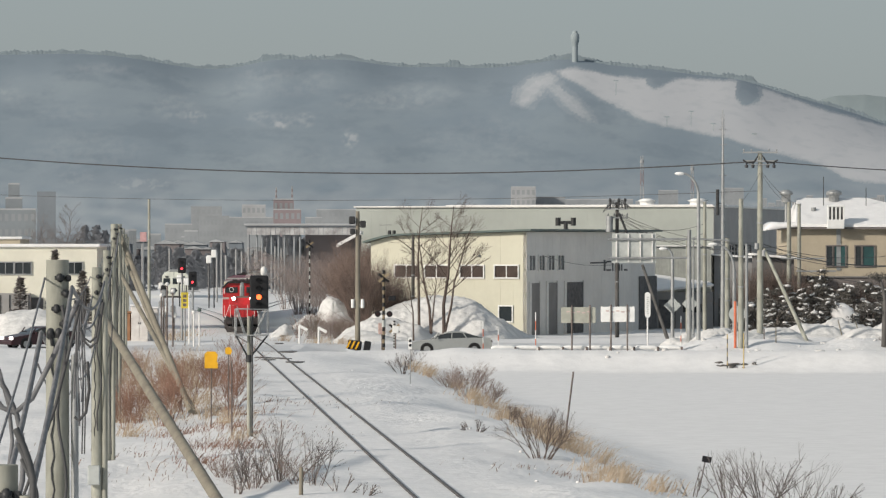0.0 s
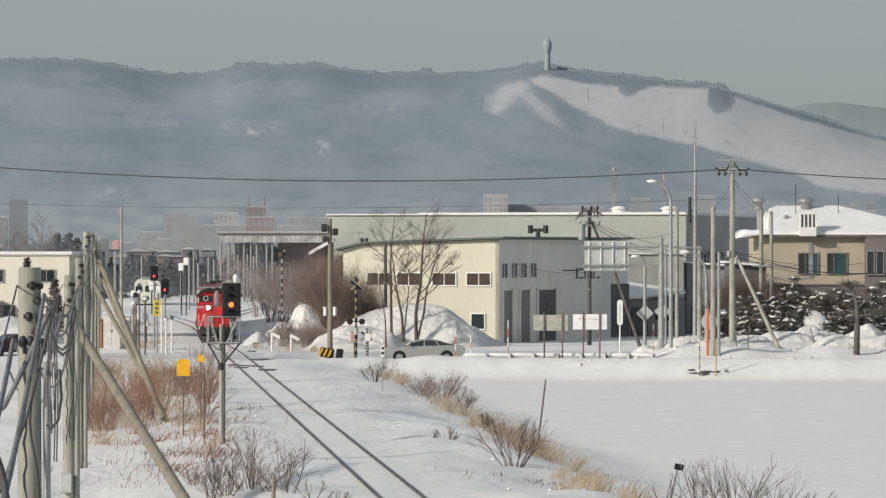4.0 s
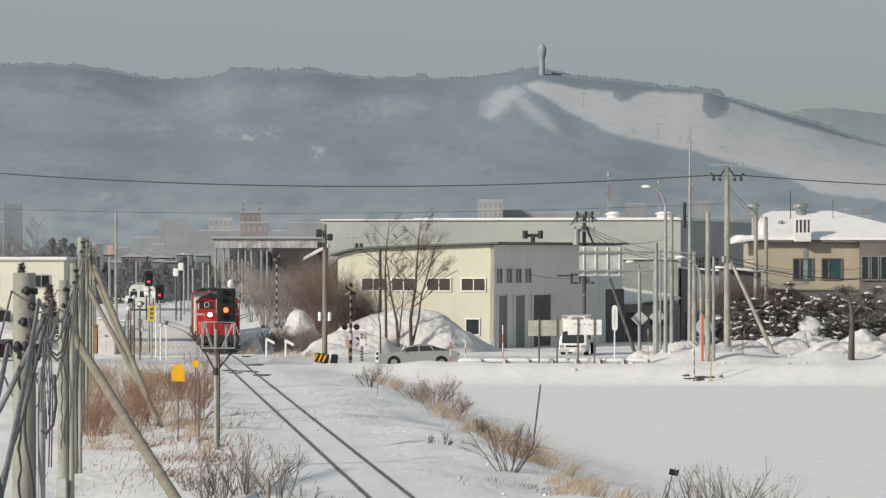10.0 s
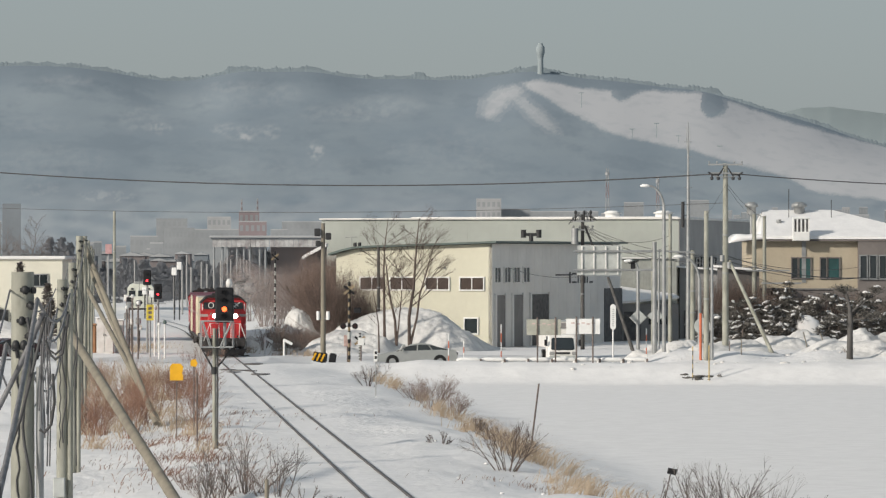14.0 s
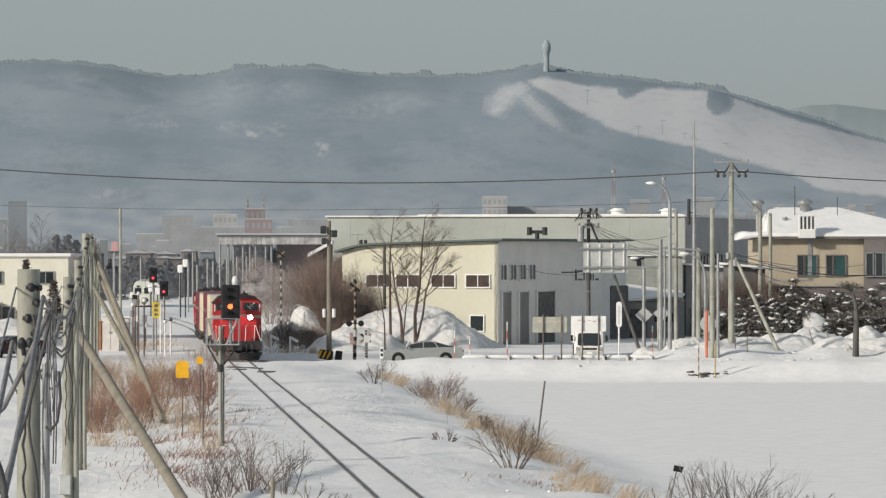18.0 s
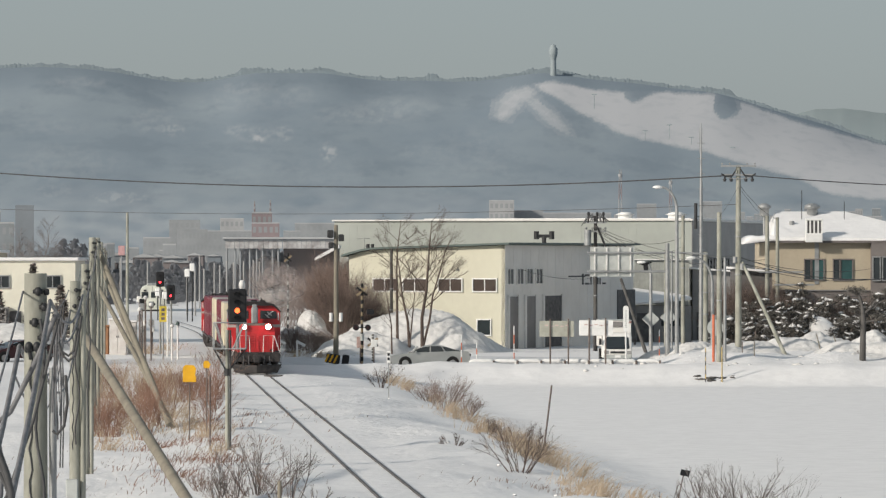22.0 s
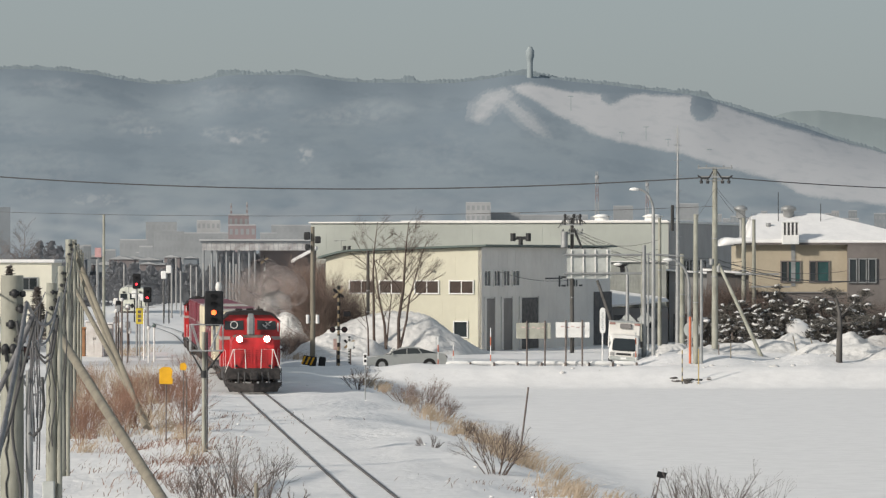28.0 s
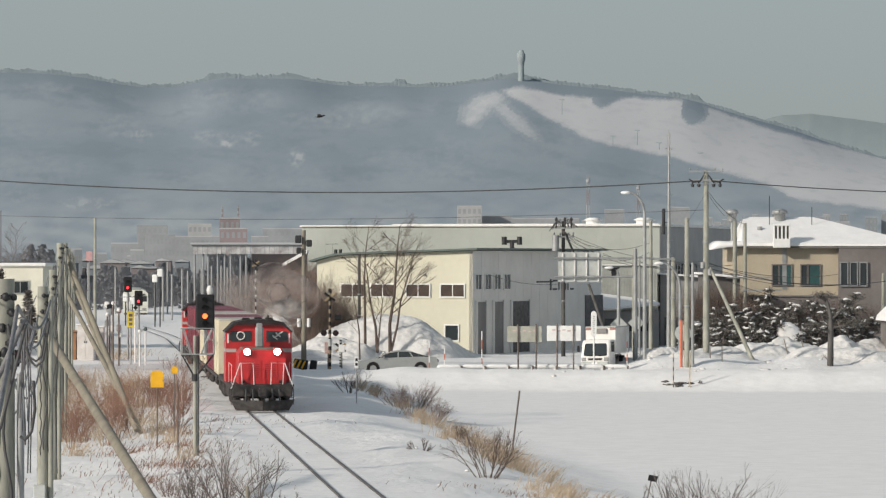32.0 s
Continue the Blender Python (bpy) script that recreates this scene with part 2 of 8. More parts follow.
        fs += [(e + k, e + (k + 1) % n, t) for k in range(n)]
        return self.add(vs, fs, True)

    def mesh(self, name, *materials):
        me = bpy.data.meshes.new(name)
        me.from_pydata(self.v, [], self.f)
        me.polygons.foreach_set("use_smooth", self.s)
        for m in materials:
            me.materials.append(m)
        return me


def part(name, geo, material, parent, label=""):
    ob = new(name, geo.mesh(name, material))
    ob.parent = parent
    return tagged(ob, label) if label else ob


def thing(name, m, label, category, group="", kind=""):
    ob = new(name)
    ob.empty_display_size = 0.2
    ob.matrix_basis = m
    return tagged(ob, label, category, group, kind)


def solo(name, geo, material, label, category, group="", kind="", m=None):
    ob = new(name, geo.mesh(name, material))
    if m:
        ob.matrix_basis = m
    return tagged(ob, label, category, group, kind)


def smooth(a, b, v):
    s = min(1.0, max(0.0, (v - a) / (b - a)))
    return s * s * (3 - 2 * s)


# ---- plan: the line runs straight from the eye's foot, a little to the left ----
TRACK_X, TRACK_SLOPE = 7.17, -0.06725
TRACK_TURN = math.degrees(math.atan(-TRACK_SLOPE))


def track_x(y):
    """The line's middle; it bends to the right past the station throat."""
    bend = max(0.0, y - 295.0)
    return TRACK_X + TRACK_SLOPE * y + bend * bend / 4500


def track_z(y):
    """The line dips a little towards the station."""
    return -0.35 * smooth(262, 325, y)


def ground_z(x, y):
    off = x - track_x(y)
    # the bed lies a little under the rail heads
    n1 = noise.noise(Vector((x * 0.11, y * 0.05, 0.3)))
    n2 = noise.noise(Vector((x * 0.5, y * 0.2, 4.0)))
    far_fade = 1 - smooth(330, 420, y)
    if off > 0:
        field = smooth(2.6, 11.0, off) * (1 - smooth(245.0, 249.6, y))
        z = -1.0 * field
        rough = smooth(1.5, 3.0, off) * (0.10 + 0.9 * max(0, 1 - abs(off - 5.0) / 4.5) * 0.22)
        rough *= 1 - 0.93 * smooth(7.5, 11, off) * (1 - smooth(240, 247, y))
    else:
        z = -0.30 * smooth(2.2, 9.0, -off) * (1 - smooth(215, 235, y))
        rough = 0.12 * smooth(1.2, 3.5, -off) + 0.10 * smooth(4, 8, -off)
    z += (n1 * 1.2 + n2 * 0.55) * rough * far_fade
    # ridge of ploughed snow on the far side of the road's bend
    bank = smooth(12.6, 15.5, x) * smooth(249.5, 254, y) * (1 - smooth(262, 271, y))
    z += bank * (0.6 + 0.26 * noise.noise(Vector((x * 0.35, y * 0.25, 9.0))) + 0.22 * n2 + 0.10 * noise.noise(Vector((x * 1.3, y * 0.8, 3.0))))
    # sunken road before the crossing
    road = smooth(-9, -6.5, x) * (1 - smooth(7.5, 11, x)) * smooth(251.3, 253.0, y) * (1 - smooth(262, 268, y))
    z -= 0.42 * road
    # drift ripples and clods on the verge
    near = (1 - smooth(170, 260, y)) * (smooth(1.0, 1.6, abs(off)) * (1 - smooth(9, 12, off)) + 0.25 * (1 - smooth(0.3, 0.45, abs(off))))
    z += near * (0.07 * noise.noise(Vector((x * 0.55, y * 0.2, 7.0))) + 0.05 * noise.noise(Vector((x * 1.3, y * 0.45, 2.0))) + 0.035 * noise.noise(Vector((x * 3.1, y * 1.3, 6.0))))
    # low berm between field and road
    berm = smooth(2.6, 5, off) * smooth(246.5, 248.5, y) * (1 - smooth(249.8, 251.4, y))
    z += berm * (0.14 + 0.12 * n2)
    z += track_z(y) * (1 - smooth(3.0, 7.0, abs(off + 1.5)))
    return z - 0.05 * (1 - smooth(1.2, 2.2, abs(off)))


def rest(x, y, sink=0.05):
    return ground_z(x, y) - sink


# ---- the ground: one snow sheet to the horizon ----
def build_ground():
    ys = []
    y = 20.0
    while y < 4900:
        ys.append(y)
        y += 2.5 if y < 90 else 0.8 if y < 150 else 1.0 if y < 275 else 3.0 if y < 420 else 40 if y < 1000 else 160
    xs = []
    x = -900.0
    while x < 900:
        xs.append(x)
        a = abs(x + 0.8)
        x += 0.5 if a < 24 else 0.8 if a < 36 else 6 if a < 90 else 60
    vs = [(x, y, ground_z(x, y)) for y in ys for x in xs]
    n = len(xs)
    fs = [(j * n + i, j * n + i + 1, (j + 1) * n + i + 1, (j + 1) * n + i) for j in range(len(ys) - 1) for i in range(n - 1)]
    g = Geo()
    g.add(vs, fs, True)
    ob = solo("ground", g, GROUND_SNOW, "white snow sheet over fields, verge and yard", "snow", kind="structure")
    tread = []
    for x, y, z in vs:
        off = x - track_x(y)
        patch = 0.65 + 0.7 * noise.noise(Vector((x * 0.25, y * 0.08, 5.0)))
        side = smooth(1.0, 1.9, abs(off)) * (1 - smooth(7.5, 11, off)) + 0.35 * (1 - smooth(1.0, 1.9, abs(off)))
        bank = smooth(12, 15, x) * smooth(249, 252, y) * 0.8
        tread.append(max(0.0, min(1.0, max(side * (1 - smooth(250, 300, y)), bank) * patch)))
    ob.data.attributes.new("tread", "FLOAT", "POINT").data.foreach_set("value", tread)
    g = Geo()
    vs = [(x, y, -1.2) for x, y in ((-900, -900), (900, -900), (900, 20), (-900, 20))]
    g.add(vs, [(0, 1, 2, 3)])
    solo("ground_behind", g, SNOW, "flat snow behind the footbridge", "snow", kind="structure")
    # road on both sides of the crossing
    g = Geo()
    cols = [-60 + 1.0 * i for i in range(106)]
    rows = [251.6 + 0.9 * j for j in range(20)]
    vs = [(x, y + (1.6 if x < -9 else 0), ground_z(x, y + (1.6 if x < -9 else 0)) + (0.012 if x < 13.5 else -0.3)) for y in rows for x in cols]
    n = len(cols)
    g.add(vs, [(j * n + i, j * n + i + 1, (j + 1) * n + i + 1, (j + 1) * n + i) for j in range(len(rows) - 1) for i in range(n - 1)], True)
    solo("road", g, ROAD_SNOW, "snow-packed road with worn wheel paths", "road", kind="structure")


build_ground()


# ---- railway line ----
def siding_x(y):
    return TRACK_X + TRACK_SLOPE * y - 3.0 * smooth(360, 480, y) * (1 - smooth(545, 600, y))


def build_track():
    line = thing("railway_track", Matrix(), "single snow-covered narrow-gauge railway line", "railway track", kind="structure")
    for side in (-1, 1):
        g = Geo()
        pts = [(track_x(y) + side * 0.55, y, track_z(y)) for y in [25 + 12.5 * i for i in range(60)]]
        for a, b in zip(pts[:-1], pts[1:]):
            w, h = 0.038, 0.0
            g.add([(a[0] - w, a[1], a[2] - 0.09), (a[0] + w, a[1], a[2] - 0.09), (a[0] + w * 0.8, a[1], a[2] + h), (a[0] - w * 0.8, a[1], a[2] + h),
                   (b[0] - w, b[1], b[2] - 0.09), (b[0] + w, b[1], b[2] - 0.09), (b[0] + w * 0.8, b[1], b[2] + h), (b[0] - w * 0.8, b[1], b[2] + h)],
                  [(0, 1, 5, 4), (3, 7, 6, 2), (0, 4, 7, 3), (1, 2, 6, 5)])
        part("rail", g, RAIL, line, "dark worn steel rail in a groove of snow")
    side_line = thing("siding_track", Matrix(), "snow-covered passing siding beside the station", "railway track", kind="structure")
    for side in (-1, 1):
        g = Geo()
        for i in range(40):
            def at(y):
                return siding_x(y) + side * 0.565
            a, b = 300 + 8.0 * i, 308 + 8.0 * i
            g.add([(at(a) - 0.06, a, track_z(a) + 0.14 - 0.02), (at(a) + 0.06, a, track_z(a) + 0.14 - 0.02), (at(b) + 0.06, b, track_z(b) + 0.14 - 0.02), (at(b) - 0.06, b, track_z(b) + 0.14 - 0.02)], [(0, 1, 2, 3)])
        part("rail", g, RAIL, side_line)


build_track()


# ---- hills ----
RIDGE = [(-110, 92), (0, 92), (50, 91), (100, 90), (110, 87), (126, 91), (148, 87), (156, 93), (200, 91), (216, 97), (246, 97), (266, 103), (286, 107), (300, 105), (310, 114), (326, 116), (350, 119), (370, 115), (386, 120), (410, 115), (428, 119), (446, 109), (466, 99), (496, 96), (526, 98), (534, 107), (560, 102), (596, 97), (616, 96), (636, 104)]
RIDGE += [(646, 109), (656, 105), (680, 111), (710, 115), (750, 115), (786, 112), (798, 107), (812, 107), (820, 121), (836, 126), (846, 116), (880, 112), (900, 115), (950, 107), (976, 99), (996, 96), (1026, 98), (1056, 109), (1100, 113), (1160, 117), (1200, 123), (1250, 131), (1296, 132), (1330, 135), (1348, 153), (1370, 155), (1396, 161), (1416, 171), (1500, 190), (1568, 218), (1700, 255)]


def spline(table, u):
    for (a, p), (b, q) in zip(table[:-1], table[1:]):
        if u <= b:
            return p + (q - p) * max(0.0, (u - a) / (b - a))
    return table[-1][1]


HILL_NEAR, HILL_FAR = 3300.0, 4500.0
# tower and pylon grey is paled towards the sky to paint in haze
TOWER_GREY = mat("hazed_tower_concrete", (0.288, 0.33, 0.345), 1.0, vary=0.03, scale=0.1, fine=0.5, spec=0.0)


def hillside(name, wood, wood_light, snow, broad):
    """Bare winter forest over snow, its colours paled for haze; the mesh's attributes say how much snow lies open and
    how close the trees stand.
    """
    m = mat(name, wood, 1.0, vary=0.035, scale=broad, fine=0.09, tint=wood_light, spec=0.0, stretch=(0.8, 0.15, 1.5))
    n, ln = m.node_tree.nodes, m.node_tree.links
    hsv = next(q for q in n if q.type == "HUE_SAT")
    at, grain, edge, mix = n.new("ShaderNodeAttribute"), n.new("ShaderNodeTexNoise"), n.new("ShaderNodeMath"), n.new("ShaderNodeMix")
    at.attribute_name = "cover"
    co = next(q for q in n if q.type == "MAPPING")
    ln.new(co.outputs[0], grain.inputs["Vector"])
    grain.inputs["Scale"].default_value, grain.inputs["Detail"].default_value = 0.09, 4
    edge.operation, edge.use_clamp = "MULTIPLY_ADD", True
    spread = n.new("ShaderNodeMath")
    spread.operation = "MULTIPLY_ADD"
    ln.new(grain.outputs["Fac"], spread.inputs[0])
    spread.inputs[1].default_value, spread.inputs[2].default_value = 0.9, 0.55
    ln.new(at.outputs["Fac"], edge.inputs[0])
    ln.new(spread.outputs[0], edge.inputs[1])
    edge.inputs[2].default_value = 0.0
    mix.data_type = "RGBA"
    ln.new(edge.outputs[0], mix.inputs["Factor"])
    close, deep = n.new("ShaderNodeMix"), n.new("ShaderNodeAttribute")
    close.data_type, deep.attribute_name = "RGBA", "dense"
    ln.new(deep.outputs["Fac"], close.inputs["Factor"])
    ln.new(hsv.outputs["Color"], close.inputs["A"])
    close.inputs["B"].default_value = (wood[0] * 0.9, wood[1] * 0.9, wood[2] * 0.9, 1)
    ln.new(close.outputs["Result"], mix.inputs["A"])
    mix.inputs["B"].default_value = (*snow, 1)
    ln.new(mix.outputs["Result"], n["Principled BSDF"].inputs["Base Color"])
    return m


# haze is mixed into the wood, snow and crown colours
FOREST = hillside("hazed_winter_forest_on_snow", (0.238, 0.286, 0.326), (0.292, 0.338, 0.368), (0.505, 0.51, 0.52), 0.011)
FOREST_FAR = hillside("far_hazed_forest", (0.285, 0.338, 0.352), (0.31, 0.36, 0.372), (0.46, 0.47, 0.48), 0.008)
CROWNS = mat("hazed_crowns", (0.215, 0.259, 0.285), 1.0, vary=0.06, scale=0.05, fine=0.3, spec=0.0)
# ski runs and clearings as outlines in bearing (1/8000 rad) and height over the horizon
RUNS = [
    [(985, 126), (1012, 121), (1044, 127), (1089, 136), (1153, 141), (1205, 139), (1261, 143), (1310, 144), (1350, 158), (1383, 169), (1461, 197), (1572, 225), (1700, 256), (1700, 345), (1634, 334), (1505, 319), (1450, 291), (1383, 273), (1327, 258), (1277, 242), (1233, 234), (1177, 223), (1138, 213), (1111, 198), (1066, 177), (1033, 154), (1000, 137)],
    [(915, 158), (938, 140), (975, 128), (992, 140), (982, 150), (1016, 172), (1036, 194), (1052, 215), (1035, 212), (1008, 194), (986, 172), (968, 152), (960, 164), (934, 191), (911, 184)],
]
GROVES = [[(1148, 128), (1200, 130), (1196, 142), (1175, 152), (1160, 160), (1150, 150)], [(1308, 140), (1345, 150), (1345, 172), (1335, 186), (1316, 188), (1305, 172)]]
CLEARINGS = [(345, 207, 16, 9, 0.45), (495, 215, 30, 12, 0.28), (496, 222, 9, 8, 0.7), (540, 213, 14, 12, 0.35), (460, 207, 20, 9, 0.3), (620, 246, 12, 14, 0.6), (12, 168, 26, 10, 0.2), (310, 190, 30, 20, 0.2), (250, 327, 44, 10, 0.4), (130, 200, 60, 12, 0.10), (480, 158, 90, 14, 0.09), (700, 180, 60, 12, 0.22), (640, 180, 40, 12, 0.15), (560, 290, 120, 30, 0.08), (860, 250, 70, 40, 0.08), (150, 270, 90, 30, 0.10), (183, 122, 46, 9, 0.16), (477, 133, 46, 9, 0.16), (560, 144, 26, 13, 0.14), (732, 167, 70, 14, 0.15), (788, 244, 40, 9, 0.10), (144, 316, 34, 12, 0.22)]


def inside(poly, x, y):
    hit = False
    for (a, b), (c, d) in zip(poly, poly[1:] + poly[:1]):
        if (b > y) != (d > y) and x < a + (y - b) / (d - b) * (c - a):
            hit = not hit
    return hit


def cover_at(u, w):
    """How open the slope is at a bearing and height: 1 on a ski run, less in thin wood; raised at the foot for haze."""
    c = 0.0
    for du, dw in ((-1.6, -1.1), (1.6, -0.6), (0, 0), (-1.2, 1.2), (1.4, 1.0)):
        p = u + 3.2 * du + 3.5 * noise.noise(Vector((u * 0.06, w * 0.09, 1))) + 1.6 * noise.noise(Vector((u * 0.22, w * 0.3, 4))) + 2.4 * noise.noise(Vector((u * 0.45, w * 0.5, 14)))
        q = w + 2.2 * dw + 2.5 * noise.noise(Vector((u * 0.06, w * 0.09, 8))) + 2.2 * noise.noise(Vector((u * 0.4, w * 0.5, 18)))
        if inside(RUNS[0], p, q):
            c += 0.2
        elif inside(RUNS[1], p + 2.2 * du + 4 * noise.noise(Vector((u * 0.15, w * 0.2, 2))), q + 2.2 * dw):
            c += 0.14
        if c and any(inside(r, p, q) for r in GROVES):
            c *= 0.25
    for cu, cw, ru, rw, k in CLEARINGS:
        r = ((u - cu) / ru) ** 2 + ((w - cw) / rw) ** 2
        if r < 2.5:
            c = max(c, k * (1 - smooth(0.2, 2.4, r)) * smooth(-0.5, 0.5, noise.noise(Vector((u * 0.06, w * 0.11, 3))) + 0.5 * noise.noise(Vector((u * 0.2, w * 0.25, 6)))))
    # paler foot: ground haze painted in as extra snow cover
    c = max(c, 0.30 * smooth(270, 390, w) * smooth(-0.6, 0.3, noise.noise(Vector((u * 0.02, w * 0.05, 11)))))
    return min(1.0, c)


def dense_at(u, under):
    """How close the trees stand: closest along the crest and in uneven belts down the slope."""
    belt = noise.noise(Vector((u * 0.009, under * 0.035, 21))) + 0.55 * noise.noise(Vector((u * 0.03, under * 0.10, 23))) + 0.3 * noise.noise(Vector((u * 0.11, under * 0.24, 25)))
    crest = (1 - smooth(6, 52, under + 14 * noise.noise(Vector((u * 0.02, 5, 27))))) * 0.9
    return max(0.0, min(1.0, crest + 0.55 * smooth(-0.1, 0.75, belt)))


def build_hills():
    """A ridge of wooded hills with ski runs, as one relief."""
    cols, rows = 915, 150
    ridge = [sum(spline(RIDGE, -110 + 2 * i + 2 * k) for k in range(-3, 4)) / 7 for i in range(cols + 1)]

    def spread_out(row, reach):
        """Running mean over the neighbours, three times."""
        for _ in range(3):
            acc = [0.0]
            for v in row:
                acc.append(acc[-1] + v)
            row = [(acc[min(len(row), q + reach + 1)] - acc[max(0, q - reach)]) / (min(len(row), q + reach + 1) - max(0, q - reach)) for q in range(len(row))]
        return row
    mid, broad = spread_out(ridge, 16), spread_out(ridge, 110)
    vs, cover, dense = [], [], []
    for j in range(rows + 1):
        s = j / rows
        for i in range(cols + 1):
            u = -110 + 2 * i
            top = 425 - (broad[i] + (mid[i] - broad[i]) * smooth(0.45, 1.0, s))
            y = HILL_NEAR + (HILL_FAR - HILL_NEAR) * s
            up = (0.12 * smooth(0, 0.25, s) + 0.88 * s ** 1.15) * top
            up += (noise.noise(Vector((u * 0.004 + s * 0.8, s * 1.8, 2.0))) * 5 + noise.noise(Vector((u * 0.011, s * 5, 7.0))) * 1.6) * math.sin(math.pi * s) ** 0.8
            vs.append(((u - 784) * y / 8000, y, 6.1 + up * y / 8000))
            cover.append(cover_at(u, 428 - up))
            dense.append(dense_at(u, max(0.0, top - up)))
    n = cols + 1
    fs = [(j * n + i, j * n + i + 1, (j + 1) * n + i + 1, (j + 1) * n + i) for j in range(rows) for i in range(cols)]
    b = len(vs)
    for i in range(cols + 1):
        x, y, z = vs[rows * n + i]
        vs += [(x, y + 0.5, z - 0.3), (x * 1.04, y + 180, -5)]
        cover += [0.0, 0.0]
        dense += [1.0, 1.0]
    fs += [(b + 2 * i, b + 2 * i + 2, b + 2 * i + 3, b + 2 * i + 1) for i in range(cols)]
    g = Geo()
    g.add(vs, fs, True)
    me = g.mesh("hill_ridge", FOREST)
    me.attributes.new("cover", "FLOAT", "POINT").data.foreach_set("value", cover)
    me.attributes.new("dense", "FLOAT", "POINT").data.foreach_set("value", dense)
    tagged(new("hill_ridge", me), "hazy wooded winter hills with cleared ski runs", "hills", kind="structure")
    # the forest's edge along the skyline, in two staggered belts of crowns
    g = Geo()
    for k in range(2):
        m = 2 * cols
        belt = []
        for q in range(m + 1):
            i, f = min(cols - 1, q // 2), (q % 2) * 0.5
            u = -110 + 2 * (i + f)
            (xa, ya, za), (xb, yb, zb) = vs[(rows - k) * n + i], vs[(rows - k) * n + i + 1]
            x, y, z = xa + (xb - xa) * f, ya - 0.8, za + (zb - za) * f
            line = ridge[i] + (ridge[i + 1] - ridge[i]) * f
            lift = max(1.6, (428 - line) * y / 8000 + 6.1 - z) if k == 0 else 2.0
            lift += 2.2 * noise.noise(Vector((u * 0.05, k * 3, 9))) + 3.2 * abs(noise.noise(Vector((u * 0.13, k * 3, 2)))) - 0.4 + 0.9 * noise.noise(Vector((u * 0.45, k * 3, 6)))
            belt += [(x, y - 1.2, z - 2.6), (x, y, z + max(0.8, lift)), (x, y + 3.0, z - 1.0)]
        g.add(belt, [(3 * q + r, 3 * q + 3 + r, 3 * q + 4 + r, 3 * q + 1 + r) for q in range(m) for r in range(2)])
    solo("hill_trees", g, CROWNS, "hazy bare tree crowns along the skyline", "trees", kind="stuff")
    # pylons of the ski lifts
    for u, w in ((1090, 146), (1223, 200), (1262, 222), (1335, 240), (1180, 210)):
        y = 4130
        z = 6.1 + (428 - w) * y / 8000
        p = thing("lift_pylon", pose((u - 784) * y / 8000, y, z - 14), "thin grey ski lift pylon on the run", "pylon", "ski lift pylons")
        g = Geo()
        g.tube([(0, 0, 2), (0, 0, 15)], 0.3, 5)
        part("mast", g, TOWER_GREY, p)
        g = Geo()
        g.box(0, 0, 15, 5.0, 0.6, 0.8)
        part("crossarm", g, TOWER_GREY, p)
    # farther ridge behind the runs
    vs, fs = [], []
    far = [(1380, 200), (1440, 180), (1480, 170), (1530, 168), (1600, 176), (1700, 190), (1800, 200)]
    for i in range(121):
        u = 1360 + 440 * i / 120
        top = 428 - spline(far, u) + 0.8 * noise.noise(Vector((u * 0.04, 3, 0)))
        vs += [((u - 784) * 4750 / 8000, 4750, 0), ((u - 784) * 4800 / 8000, 4800, 6.1 + top * 4800 / 8000), ((u - 784) * 4900 / 8000, 4900, 0)]
        if i:
            a = 3 * i - 3
            fs += [(a, a + 3, a + 4, a + 1), (a + 1, a + 4, a + 5, a + 2)]
    g = Geo()
    g.add(vs, fs, True)
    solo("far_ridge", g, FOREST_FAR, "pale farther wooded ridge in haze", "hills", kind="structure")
    # lookout tower on the summit
    y = HILL_FAR - 20
    t = thing("lookout_tower", pose(130.76, y, 183.06), "tall grey lookout tower with a wider head", "tower")
    g = Geo()
    g.tube([(0, 0, -6), (0, 0, 4), (0, 0, 20)], [4.0, 2.9, 2.8], 12)
    part("shaft", g, TOWER_GREY, t)
    g = Geo()
    g.tube([(0, 0, 17), (0, 0, 20), (0, 0, 22), (0, 0, 27.5), (0, 0, 28.5), (0, 0, 30), (0, 0, 31.5), (0, 0, 32)], [2.9, 3.5, 4.2, 4.2, 3.6, 2.6, 2.2, 0.7], 14)
    part("viewing_head", g, TOWER_GREY, t)
    g = Geo()
    g.box(-1, 0, -9, 7, 8, 7)
    part("base_building", g, TOWER_GREY, t)


build_hills()


# ---- diesel locomotive ----
HOOD_TOP = mat("sooty_hood_top", (0.24, 0.20, 0.17), 0.7, vary=0.2, scale=1.5)
LEAN = TRACK_TURN


def wheel_mesh():
    g = Geo()
    g.tube([(-0.07, 0, 0), (0.07, 0, 0)], 0.43, 16)
    g.tube([(-0.09, 0, 0), (-0.07, 0, 0)], 0.47, 16)
    g.tube([(0.07, 0, 0), (0.13, 0, 0)], 0.14, 8)
    return g


